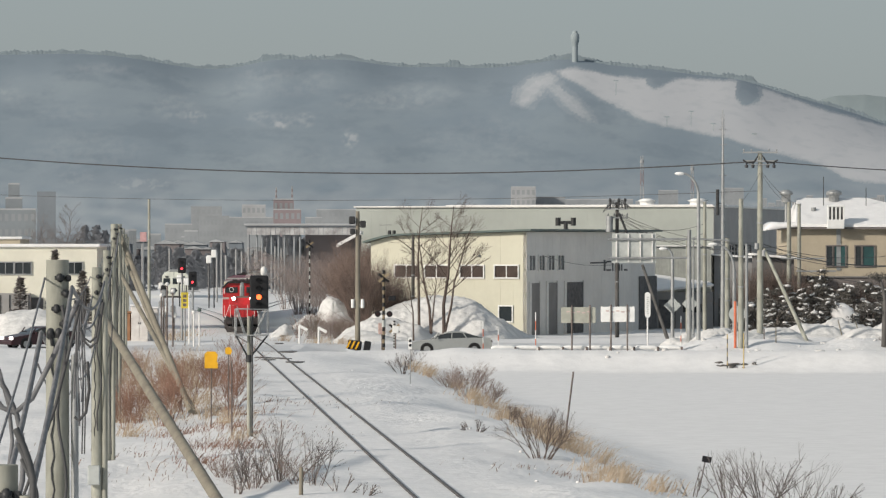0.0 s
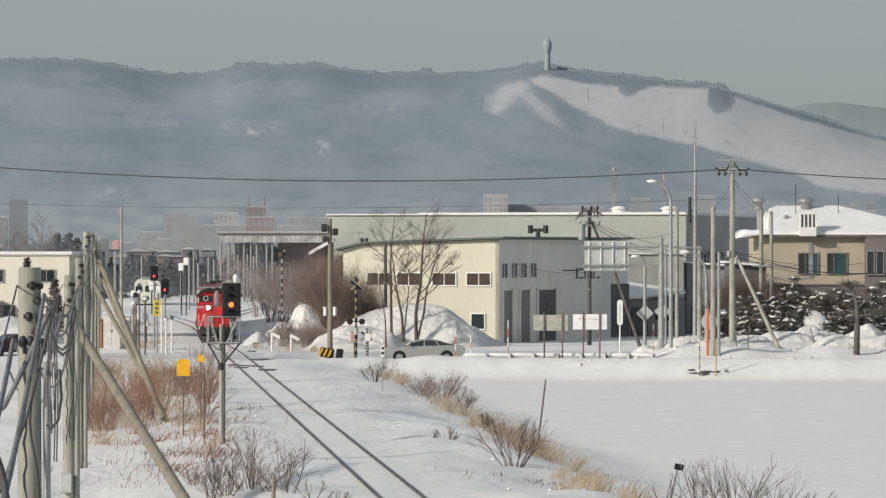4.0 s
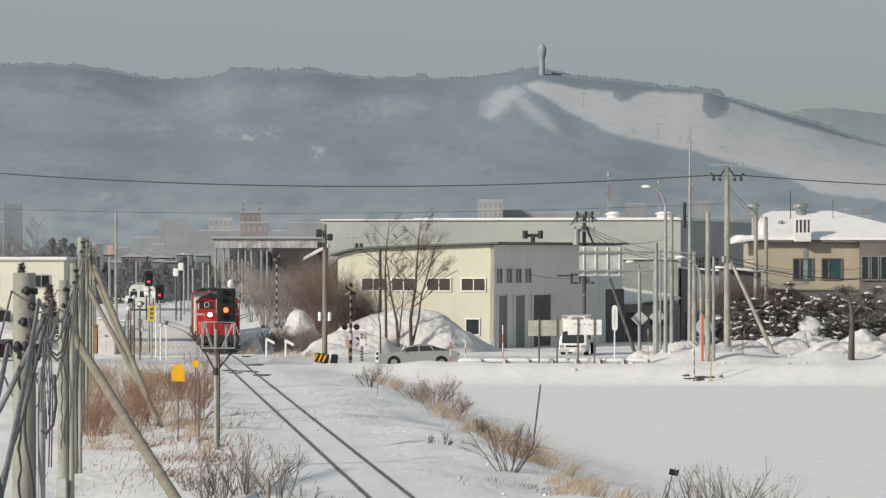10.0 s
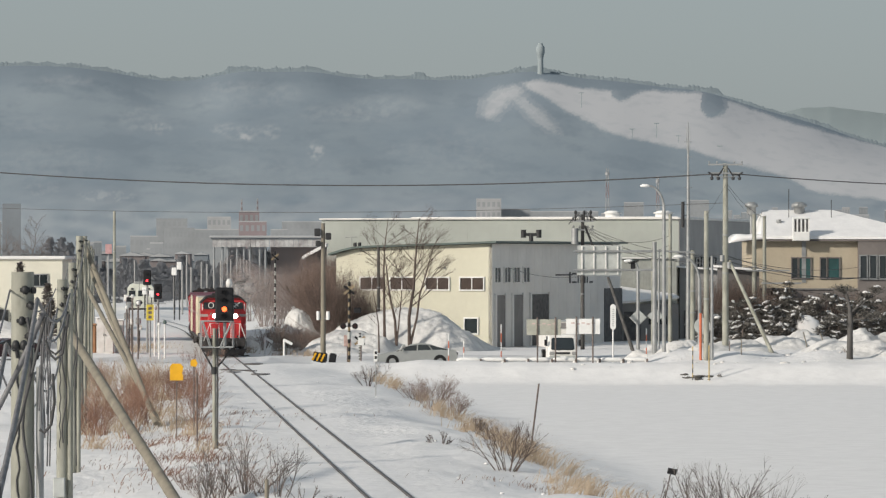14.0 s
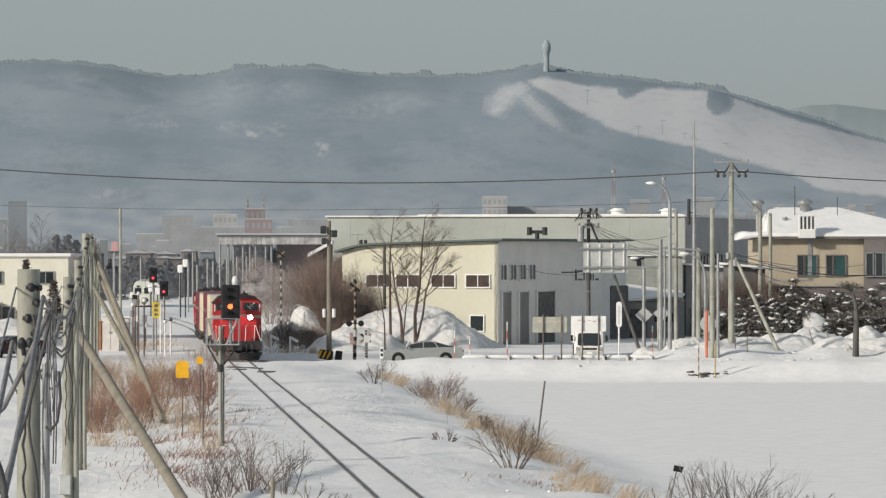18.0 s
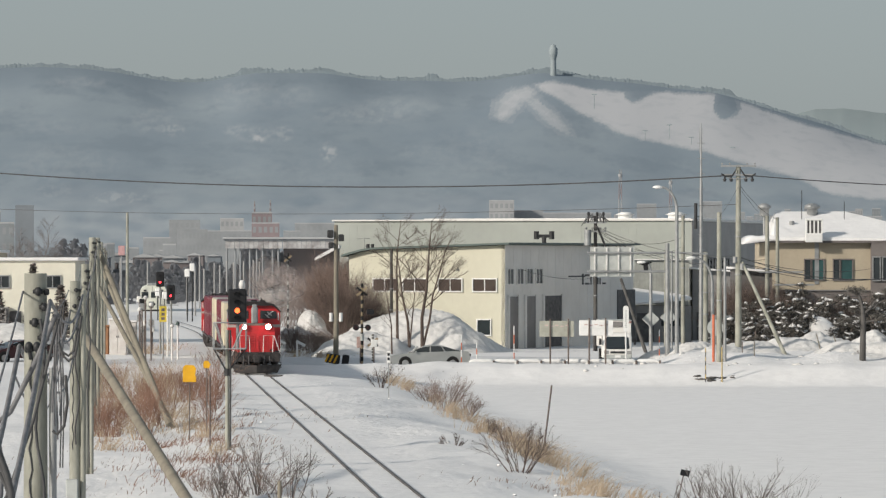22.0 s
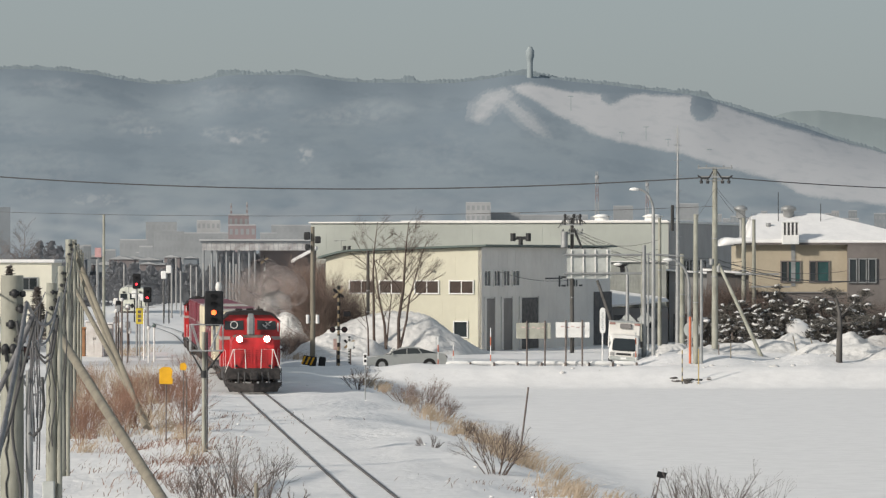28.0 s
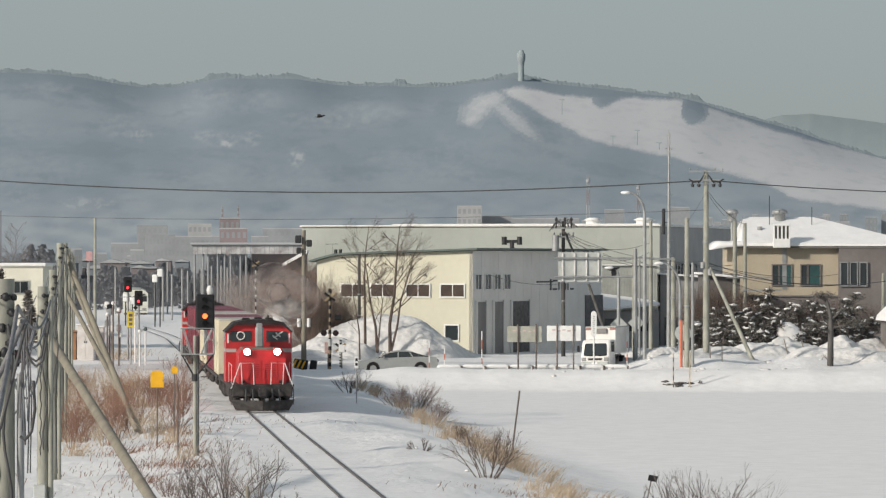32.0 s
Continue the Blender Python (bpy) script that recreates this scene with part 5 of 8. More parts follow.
def stem_tree(d, stems, seed, label, group, limbs=13, twigs=5):
    """A tree whose stems follow bearings u at heights z; upswept limbs and fine twigs."""
    rnd = random.Random(seed)
    k = d / 8000
    x0 = (stems[0][1][0][0] - 784) * k
    t = thing("bare_tree", pose(x0, d, rest(x0, d)), label, "tree", group)
    crown = Geo()
    for r, line in stems:
        pts = [Vector(((u - 784) * k - x0, 0.15 * math.sin(z * 1.7 + seed), z)) for u, z in line]
        g = Geo()
        g.tube([tuple(p) for p in pts], [r * (1 - 0.85 * i / (len(pts) - 1)) for i in range(len(pts))], 8)
        part("trunk", g, DARK_TWIG, t)
        top = pts[-1].z
        for i in range(limbs):
            s = 0.26 + 0.72 * (i + rnd.random()) / limbs
            q = s * (len(pts) - 1)
            j = min(len(pts) - 2, int(q))
            base = pts[j].lerp(pts[j + 1], q - j)
            side = rnd.choice((-1, 1))
            way = (side * rnd.uniform(0.45, 0.95), rnd.uniform(-0.6, 0.6), rnd.uniform(0.55, 1.15))
            sprig(crown, rnd, tuple(base), way, top * 0.42 * (1.12 - 0.75 * s) * rnd.uniform(0.7, 1.15), r * 0.34 * (1.1 - 0.7 * s), 3 if i % 2 else 2, 0.42, twigs)
    part("crown", crown, DARK_TWIG, t, "bare upswept branches and twigs")
    return t


# bare trees before the warehouse
stem_tree(281.0, [(0.10, [(742, -0.2), (741, 3.0), (740, 5.0), (742, 6.6), (748, 8.3)])], 5, "slender bare tree with a straight grey trunk", "bare trees by the warehouse", 12)
stem_tree(280.0, [(0.10, [(764, -0.2), (760, 2.0), (750, 3.6), (745, 5.2), (738, 6.8)]), (0.06, [(763, 0.4), (768, 2.2), (772, 3.6), (765, 5.0)])], 9, "bare reddish-brown tree leaning before the warehouse", "bare trees by the warehouse", 9)
stem_tree(279.0, [(0.12, [(786, -0.2), (785, 2.2), (793, 4.0), (796, 5.6), (799, 7.0), (803, 8.3)]), (0.08, [(786, 0.3), (799, 2.2), (804, 3.6), (815, 4.9), (826, 6.3), (838, 7.2)])], 21, "forked bare deciduous tree in snow", "bare trees by the warehouse", 15)
stem_tree(277.5, [(0.06, [(732, -0.2), (731, 1.8), (724, 3.4), (712, 5.2)])], 33, "thin bare sapling by the crossing", "bare trees by the warehouse", 9)
# brown thicket beside the crossing
rnd = random.Random(3)
for i in range(22):
    u = rnd.uniform(598, 668)
    d = rnd.uniform(303, 326)
    x = (u - 784) * d / 8000
    place_bush(x, d, 100 + i, rnd.uniform(4.8, 7.0), rnd.uniform(2.4, 3.6), 16, RED_TWIG, "tall reddish-brown bare thicket shrub", "thicket shrubs by the crossing", 2, 0.022, 5, "thicket_shrub")
for i in range(20):
    u = rnd.uniform(525, 640)
    d = rnd.uniform(284, 297)
    x = (u - 784) * d / 8000
    place_bush(x, d, 180 + i, rnd.uniform(1.1, 2.3), rnd.uniform(1.2, 2.0), 12, RED_TWIG if i % 2 else BARK, "low bare shrub on the snow heaps", "low shrubs by the crossing", 2, 0.014, 4)
for i in range(16):
    u = rnd.uniform(505, 640)
    d = rnd.uniform(360, 430)
    x = (u - 784) * d / 8000
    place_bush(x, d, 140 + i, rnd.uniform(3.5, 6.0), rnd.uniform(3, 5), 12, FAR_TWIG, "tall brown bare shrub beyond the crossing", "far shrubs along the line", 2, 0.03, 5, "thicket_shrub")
for i in range(9):
    u, d = rnd.uniform(575, 655), rnd.uniform(294, 299)
    place_bush((u - 784) * d / 8000, d, 160 + i, rnd.uniform(1.2, 2.2), rnd.uniform(1.6, 2.4), 12, FAR_TWIG, "frosted bare shrub in front of the snow lump", "frosted shrubs by the line", 2, 0.014, 5)
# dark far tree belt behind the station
# belt foliage is coloured pale to stand in for haze
BELT = mat("hazed_tree_belt", (0.34, 0.345, 0.36), 1.0, vary=0.08, scale=0.3, fine=2, spec=0)
for i in range(56):
    u = 90 + 560 * i / 45 + rnd.uniform(-6, 6) if i < 46 else 470 + 8 * (i - 46)
    d = rnd.uniform(560, 680)
    x = (u - 784) * d / 8000
    h = rnd.uniform(3.6, 6.0) + (2.6 if 140 < u < 205 else 2.0 if 470 < u < 550 else 0.0)
    t = thing("far_tree", pose(x, d, -0.2), "dark hazy tree in the far belt", "tree", "far tree belt")
    g = Geo()
    g.tube([(0, 0, 0), (0, 0, h * 0.8)], [0.22, 0.06], 5)
    part("trunk", g, BARK, t)
    g = Geo()
    r2 = random.Random(i)
    for k in range(640):
        z = r2.uniform(0.02, 1.0) * h
        w = 2.3 * (1.05 - z / h) + 0.35
        a = r2.uniform(0, 6.28)
        cx, cy = math.cos(a) * w * r2.random(), math.sin(a) * w * r2.random()
        s = r2.uniform(0.10, 0.28)
        g.add([(cx - s, cy, z), (cx + s, cy + 0.2, z - 0.1), (cx + r2.uniform(-s, s), cy, z + s * 1.3)], [(0, 1, 2)])
        g.add([(cx, cy - s, z), (cx, cy + s, z), (cx + r2.uniform(-s, s), cy, z + s)], [(0, 1, 2)])
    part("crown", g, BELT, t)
# bark greyed with painted-in haze for the trees farther back
HAZY_BARK = mat("hazed_bark", (0.215, 0.20, 0.198), 0.95, vary=0.12, scale=2)
for u, h, d in ((30, 6.5, 420), (108, 6.4, 440), (165, 5.5, 450), (84, 8.4, 425), (20, 6.0, 430), (114, 9.4, 440), (70, 6.5, 436), (180, 5.0, 445), (125, 6.2, 470), (152, 4.6, 452), (215, 4.6, 470)):
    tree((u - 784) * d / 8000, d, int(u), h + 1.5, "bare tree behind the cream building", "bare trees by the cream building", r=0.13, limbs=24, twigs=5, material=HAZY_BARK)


def conifer(x, y, h, w, seed, label, group):
    rnd = random.Random(seed)
    t = thing("conifer", pose(x, y, rest(x, y)), label, "tree", group)
    g = Geo()
    g.tube([(0, 0, 0), (0, 0, h)], [0.09, 0.02], 6)
    part("trunk", g, BARK, t)
    g = Geo()
    for k in range(int(520 * h / 3)):
        z = rnd.uniform(0.08, 1.0) * h
        ww = w / 2 * (1.04 - z / h)
        a = rnd.uniform(0, 6.28)
        o = ww * rnd.uniform(0.4, 1.0)
        c = Vector((math.cos(a) * o, math.sin(a) * o, z))
        s = rnd.uniform(0.08, 0.24)
        out = Vector((math.cos(a), math.sin(a), rnd.uniform(-0.3, 0.6)))
        sd = Vector((-math.sin(a), math.cos(a), rnd.uniform(-0.3, 0.3)))
        g.add([c - sd * s, c + sd * s, c + out * s * 1.6], [(0, 1, 2)])
    part("crown", g, FROSTED, t)


FROSTED = mat("frosted_conifer", (0.19, 0.165, 0.15), 0.95, vary=0.3, scale=2, fine=8, tint=(0.30, 0.28, 0.27))
for u, d, h, w in ((36, 318, 3.6, 1.9), (97, 321, 5.4, 1.4), (146, 319, 4.0, 1.7), (152, 312, 3.0, 1.5)):
    conifer((u - 784) * d / 8000, d, h, w, u, "small dark conifer before the cream building", "conifers by the cream building")


def needle_pad(g, rnd, c, rx, rz, count):
    """Short needle tufts round a point."""
    for _ in range(count):
        p = c + Vector((rnd.gauss(0, 0.5) * rx, rnd.gauss(0, 0.5) * rx, rnd.gauss(0, 0.5) * rz))
        e = rnd.uniform(0.05, 0.13)
        dv = Vector((rnd.gauss(0, 1), rnd.gauss(0, 1), rnd.gauss(0.4, 0.7))).normalized() * e * 1.7
        sv = dv.cross(Vector((rnd.gauss(0, 1), rnd.gauss(0, 1), 0.3))).normalized() * e * 0.3
        g.add([p - sv, p + sv, p + dv], [(0, 1, 2)])


def snow_line(g, rnd, a, b, r):
    """A ridge of snow lying along a branch from a to b."""
    pts = [a.lerp(b, q / 4) + Vector((rnd.gauss(0, 0.03), rnd.gauss(0, 0.03), rnd.uniform(0.09, 0.17))) for q in range(5)]
    g.tube([tuple(p) for p in pts], [r * 0.3] + [r * rnd.uniform(0.6, 1.25) for _ in range(3)] + [r * 0.3], 6)


def garden_pine(x, y, h, w, seed, label, group):
    """Low garden pine: tiers of drooping limbs with needles, and snow along the limbs."""
    rnd = random.Random(seed)
    t = thing("garden_pine", pose(x, y, rest(x, y, 0.15)), label, "tree", group)
    g = Geo()
    pts = [(rnd.gauss(0, 0.12) * (i > 0), 0, h * 0.95 * i / 5) for i in range(6)]
    g.tube(pts, [0.15, 0.13, 0.11, 0.09, 0.06, 0.03], 7)
    needles, snow = Geo(), Geo()
    for i in range(int(10 + 5.5 * h)):
        s = rnd.uniform(0.08, 1.0)
        a, z = rnd.uniform(0, 6.28), h * s
        o = w * 0.62 * (1.08 - 0.62 * s) * rnd.uniform(0.6, 1.05)
        way = Vector((math.cos(a), math.sin(a) * 0.75, 0))
        p0 = Vector((0, 0, z - 0.15))
        p1, p2 = p0 + way * o * 0.5 + Vector((0, 0, 0.16)), p0 + way * o + Vector((0, 0, rnd.uniform(-0.18, 0.12)))
        g.tube([tuple(p0), tuple(p1), tuple(p2)], [0.035, 0.026, 0.010], 4, caps=False)
        for q in range(6):
            f = 0.25 + 0.8 * q / 5
            needle_pad(needles, rnd, p0.lerp(p1, 2 * f) if f < 0.5 else p1.lerp(p2, 2 * f - 1), 0.30, 0.13, 20)
        if rnd.random() < 0.8:
            snow_line(snow, rnd, p0.lerp(p1, rnd.uniform(0.4, 1.0)), p1.lerp(p2, rnd.uniform(0.8, 1.1)), rnd.uniform(0.04, 0.085))
            if rnd.random() < 0.35:
                c = p1.lerp(p2, rnd.uniform(0.2, 0.9))
                snow.ball(c.x, c.y - 0.05, c.z + 0.12, rnd.uniform(0.1, 0.24), 0.14, rnd.uniform(0.06, 0.11), 7, 5, 0.25, i)
    part("trunk", g, BARK, t, "bare trunk with spreading limbs")
    part("crown", needles, PINE, t, "dark needles")
    tagged(part("branch_snow", snow, SNOW, t, "ridges of snow along the branches"), kind="stuff")
    return t


def pruned_pine(x, y):
    """Pruned pine on a bare leaning trunk, with a few separate pads."""
    rnd = random.Random(77)
    t = thing("garden_pine", pose(x, y, rest(x, y, 0.1)), "pruned pine with a thick bare trunk and separate pads", "tree", "garden pines by the tan house")
    g = Geo()
    g.tube([(0, 0, -0.2), (0.02, 0, 1.2), (0.04, 0, 2.3), (0.0, 0, 2.9), (-0.12, 0, 3.5), (-0.25, 0, 3.9)], [0.19, 0.17, 0.155, 0.12, 0.08, 0.04], 9)
    needles, snow = Geo(), Geo()
    for px, pz, rx, rz, start in ((-0.35, 3.98, 0.62, 0.2, 3.3), (1.45, 3.95, 0.38, 0.14, 2.7), (0.85, 3.62, 0.36, 0.16, 2.6), (1.25, 2.5, 0.8, 0.3, 2.2), (-0.55, 2.9, 0.32, 0.12, 2.5), (-0.95, 2.3, 0.45, 0.16, 2.0), (0.5, 2.85, 0.34, 0.12, 2.4), (-1.0, 3.4, 0.25, 0.1, 2.8)):
        c = Vector((px, rnd.uniform(-0.5, 0.4), pz))
        g.tube([(0, 0, start), (px * 0.5, c.y * 0.5, start + (pz - start) * 0.35), tuple(c)], [0.075, 0.055, 0.02], 6, caps=False)
        for _ in range(4):
            e = c + Vector((rnd.gauss(0, 0.6) * rx, rnd.gauss(0, 0.6) * rx, rnd.gauss(0, 0.4) * rz))
            g.tube([(px * 0.6, c.y * 0.6, start + (pz - start) * 0.5), tuple(e)], [0.03, 0.01], 4, caps=False)
        needle_pad(needles, rnd, c, rx, rz, int(600 * rx))
        if rx < 0.4:
            snow_line(snow, rnd, c + Vector((-rx * 0.5, -0.1, 0.05)), c + Vector((rx * 0.6, -0.1, 0.05)), 0.06)
    part("trunk", g, DARK_WOOD, t, "thick bare trunk with spreading limbs")
    part("crown", needles, PINE, t, "dark needle pads")
    tagged(part("branch_snow", snow, SNOW, t, "snow on the pads"), kind="stuff")


for i, (u, d, h, w) in enumerate(((1335, 272, 2.3, 2.6), (1372, 276, 2.5, 3.0), (1402, 273, 2.6, 3.2), (1432, 275, 2.5, 3.0), (1455, 277, 3.0, 2.6), (1390, 281, 3.1, 3.2), (1350, 282, 2.9, 2.8), (1425, 283, 3.0, 3.0), (1478, 274, 2.4, 2.6), (1510, 276, 2.9, 2.8), (1535, 280, 3.0, 2.8), (1548, 274, 2.2, 2.4), (1600, 284, 2.6, 2.4), (1360, 278, 2.9, 3.0), (1415, 279, 2.8, 3.2), (1380, 270, 1.8, 2.8), (1440, 271, 1.8, 2.8), (1490, 281, 3.0, 2.8), (1525, 272, 1.8, 2.4), (1580, 279, 2.8, 2.6), (1560, 283, 2.6, 2.6), (1630, 281, 2.6, 2.8), (1318, 276, 2.4, 2.2))):
    garden_pine((u - 784) * d / 8000, d, h + (0.75 if u > 1425 and d > 274 else 0.35), w, 50 + i, "low dark garden pine with snow along its limbs", "garden pines by the tan house")
pruned_pine(24.6, 252.0)
for u, d, h, w in ((1462, 285, 4.7, 1.9), (1440, 286, 4.0, 1.9)):
    garden_pine((u - 784) * d / 8000, d, h, w, u, "tall slender garden pine with snow on its limbs", "garden pines by the tan house")
for i, (u, d, h, w) in enumerate(((1410, 286, 5.0, 3.4), (1385, 288, 5.0, 3.2), (1350, 289, 4.9, 3.0), (1440, 287, 4.2, 3.0), (1332, 286, 4.7, 2.6), (1372, 284, 4.8, 3.0), (1470, 288, 3.6, 2.6), (1395, 283, 4.4, 3.0), (1360, 286, 5.1, 2.8), (1345, 284, 4.3, 2.6), (1492, 289, 3.9, 2.8), (1516, 288, 4.1, 2.8), (1540, 289, 3.8, 2.8), (1564, 288, 4.0, 2.8), (1590, 289, 3.9, 2.8), (1616, 288, 3.9, 2.8))):
    place_bush((u - 784) * d / 8000, d, 300 + i, h, w, 30, RED_TWIG if i % 3 == 1 else DARK_TWIG, "bare brown garden shrub", "garden shrubs", 2, 0.017, 7)


# verge shrubs, sedge and straw along the line
for u, v, z, h, w, n in ((958, 832, -0.55, 1.75, 2.0, 22), (825, 702, -0.5, 1.75, 2.6, 26), (800, 690, -0.5, 1.3, 2.2, 20), (860, 715, -0.5, 1.2, 2.0, 18), (712, 660, -0.2, 1.5, 2.2, 15), (842, 784, -0.3, 0.6, 1.6, 9), (900, 745, -0.5, 0.8, 1.6, 12)):
    d = 8000 * (6.1 - z) / (v - 428)
    place_bush((u - 784) * d / 8000, d, u, h * 1.05, w * 1.3, int(n * 0.8), DARK_TWIG if u not in (825, 800, 860) else RED_TWIG, "leafless brown shrub on the snowy verge", "verge shrubs", 3, 0.019, 4)
for u, d, h, w, n in ((1352, 117, 2.0, 3.6, 20), (1408, 115, 1.75, 3.0, 13), (1468, 118, 1.25, 2.2, 9), (1292, 117, 1.6, 2.6, 10), (1226, 119, 0.9, 1.8, 7), (1520, 118, 0.8, 1.6, 5)):
    place_bush((u - 784) * d / 8000, d, u, h, w, int(n * 0.8), GREY_TWIG, "leafless grey-brown shrub in the field", "field shrubs", 3, 0.021, 3, spread=0.36)
for u, d, h, w, n in ((497, 116, 2.0, 3.4, 16), (452, 114, 1.8, 2.6, 12), (552, 113, 1.7, 2.6, 10), (602, 110, 0.8, 1.8, 6), (418, 112, 1.3, 2.0, 9), (640, 109, 0.6, 1.6, 5)):
    place_bush((u - 784) * d / 8000, d, u, h, w, int(n * 0.8), GREY_TWIG, "leafless grey-brown shrub beside the rails", "shrubs beside the rails", 3, 0.020, 3, spread=0.38)
for u, d, h, w in ((485, 115.5, 1.15, 2.6), (530, 114, 1.0, 2.2), (440, 113.5, 1.0, 2.0), (395, 118, 0.9, 1.8)):
    place_bush((u - 784) * d / 8000, d, u + 7, h, w, 16, RED_TWIG, "low tangle of fine reddish shoots in the snow", "shoots beside the rails", 2, 0.010, 4)
rnd = random.Random(5)
for i in range(38):
    u = rnd.uniform(205, 330) if i < 25 else rnd.uniform(320, 420)
    d = rnd.uniform(150, 205)
    x = (u - 784) * d / 8000
    place_bush(x, d, 400 + i, rnd.uniform(1.3, 2.4), rnd.uniform(1.2, 2.2), 13, RUST_TWIG if i % 3 else STRAW, "dense reddish dry knotweed stems", "red thicket on the bank", 2, 0.016, 5, "red_thicket")


def tufts(name, spots, material, label, seed, blades, h):
    """Dry grass as one tangle of single blades."""
    rnd = random.Random(seed)
    g = Geo()
    for x, y, r in spots:
        for i in range(int(blades * r)):
            a, o = rnd.uniform(0, 6.28), r * min(2.2, abs(rnd.gauss(0, 0.75)))
            bx, by = x + math.cos(a) * o, y + math.sin(a) * o * 2.0
            bz = ground_z(bx, by) - 0.03
            hh = h * rnd.uniform(0.5, 1.15)
            lx, ly = rnd.gauss(0.6, 0.6) * hh, rnd.gauss(0, 0.4) * hh
            w = rnd.uniform(0.004, 0.014)
            g.add([(bx - w, by, bz), (bx + w, by, bz), (bx + lx * 0.5 + w * 0.7, by + ly * 0.5, bz + hh * 0.7), (bx + lx * 0.5 - w * 0.7, by + ly * 0.5, bz + hh * 0.7), (bx + lx * 1.3, by + ly, bz + hh * rnd.uniform(0.75, 1.0))], [(0, 1, 2, 3), (3, 2, 4)])
    solo(name, g, material, label, "grass", kind="stuff")


def spot(u, v, z, r):
    d = 8000 * (6.1 - z) / (v - 428)
    return ((u - 784) * d / 8000, d, r)


rnd = random.Random(52)
patches = [spot(u, v, -0.6, r) for u, v, r in ((985, 800, 1.0), (1000, 812, 0.9), (965, 815, 0.8), (1018, 820, 0.9), (1048, 838, 0.7), (960, 788, 0.9), (948, 770, 0.9), (930, 765, 0.9), (905, 742, 1.1), (880, 745, 0.8), (870, 725, 1.1), (838, 708, 0.9), (800, 692, 0.6), (765, 668, 0.8), (748, 660, 0.8), (735, 652, 0.7), (1080, 850, 0.5), (1060, 828, 0.5), (1110, 872, 0.7), (1160, 884, 0.6), (1075, 880, 0.5))]
tufts("dry_grass", [(x + rnd.gauss(0, 0.25), y + rnd.gauss(0, 1.2), r * rnd.uniform(0.4, 0.75)) for x, y, r in patches for _ in range(2)], STRAW, "straw-coloured dry grass along the verge", 1, 105, 0.6)
tufts("dry_sedge", [spot(400, 760, -0.2, 0.8), spot(420, 790, -0.2, 0.5), spot(375, 740, -0.2, 0.9), spot(340, 720, -0.2, 1.0), spot(300, 700, -0.2, 1.0), spot(250, 690, -0.2, 1.2), spot(215, 740, -0.2, 0.9), spot(230, 770, -0.2, 0.7), spot(350, 690, -0.2, 1.0), spot(605, 610, 0.0, 0.8), spot(560, 605, 0.0, 0.8), spot(625, 605, 0, 0.6), spot(500, 600, 0, 0.6), spot(300, 600, 0, 1.5), spot(325, 590, 0, 1.5)], STRAW, "ochre dry sedge beside the line", 2, 110, 0.6)
tufts("snow_litter", [spot(330, 800, -0.2, 3.0), spot(400, 840, -0.2, 2.5), spot(300, 760, -0.2, 3.0), spot(450, 780, -0.2, 2.5), spot(480, 720, -0.2, 3.0), spot(1000, 860, -0.6, 2.0)], RED_TWIG, "scattered stalks poking out of the snow", 7, 60, 0.18)
tufts("withered_grass", [spot(395, 735, -0.2, 1.6), spot(415, 770, -0.2, 1.8), spot(380, 800, -0.2, 1.8), spot(330, 770, -0.2, 1.8), spot(440, 745, -0.2, 1.2), spot(360, 830, -0.2, 1.6), spot(430, 810, -0.2, 1.6)], RUST_TWIG, "thin withered grass through the bank's snow", 17, 70, 0.32)
# shrubs close under the warehouse's end
rnd = random.Random(31)
for i in range(24):
    u, d = (rnd.uniform(640, 690) if i < 15 else rnd.uniform(690, 730)), rnd.uniform(284, 293)
    place_bush((u - 784) * d / 8000, d, 520 + i, rnd.uniform(4.6, 6.4) * (1.0 if i < 15 else 0.68), rnd.uniform(1.8, 2.8), 12, DARK_TWIG if i % 3 else RED_TWIG, "tall bare shrub beside the warehouse", "shrubs beside the warehouse", 2, 0.016, 6)


# ---- poles and wires ----
def cable(g, p, q, sag, r, n=12):
    a, b = Vector(p), Vector(q)
    g.tube([tuple(a.lerp(b, i / n) + Vector((0, 0, -4 * sag * (i / n) * (1 - i / n)))) for i in range(n + 1)], r, 4, caps=False)
    return g


def pole(x, y, h, r, label, group, material=None, taper=0.7, name="utility_pole", bands=2):
    z = rest(x, y, 0.2)
    t = thing(name, pose(x, y, z), label, "pole", group)
    g = Geo()
    r *= 1.15
    g.tube([(0, 0, 0), (0, 0, h - z)], [r, r * taper], 12)
    part("shaft", g, material or CONCRETE, t)
    for i in range(bands):
        g = Geo()
        zz = (h - z) * (0.42 + 0.2 * i)
        g.tube([(0, 0, zz), (0, 0, zz + 0.07)], r * 1.06, 12)
        part("steel_band", g, STEEL, t)
    return t


def insulator(x, y, z, parent, s=1.0, hang=False):
    g = Geo()
    d = -1 if hang else 1
    g.tube([(x, y, z), (x, y, z + d * 0.10 * s), (x, y, z + d * 0.11 * s), (x, y, z + d * 0.2 * s)], [0.03 * s, 0.03 * s, 0.065 * s, 0.045 * s], 8)
    part("insulator", g, STEEL if not hang else DARK_METAL, parent)


def arm(parent, x0, x1, y, z, r=0.05):
    g = Geo()
    g.box((x0 + x1) / 2, y, z, abs(x1 - x0), 2 * r, 2 * r)
    return part("crossarm", g, STEEL, parent)


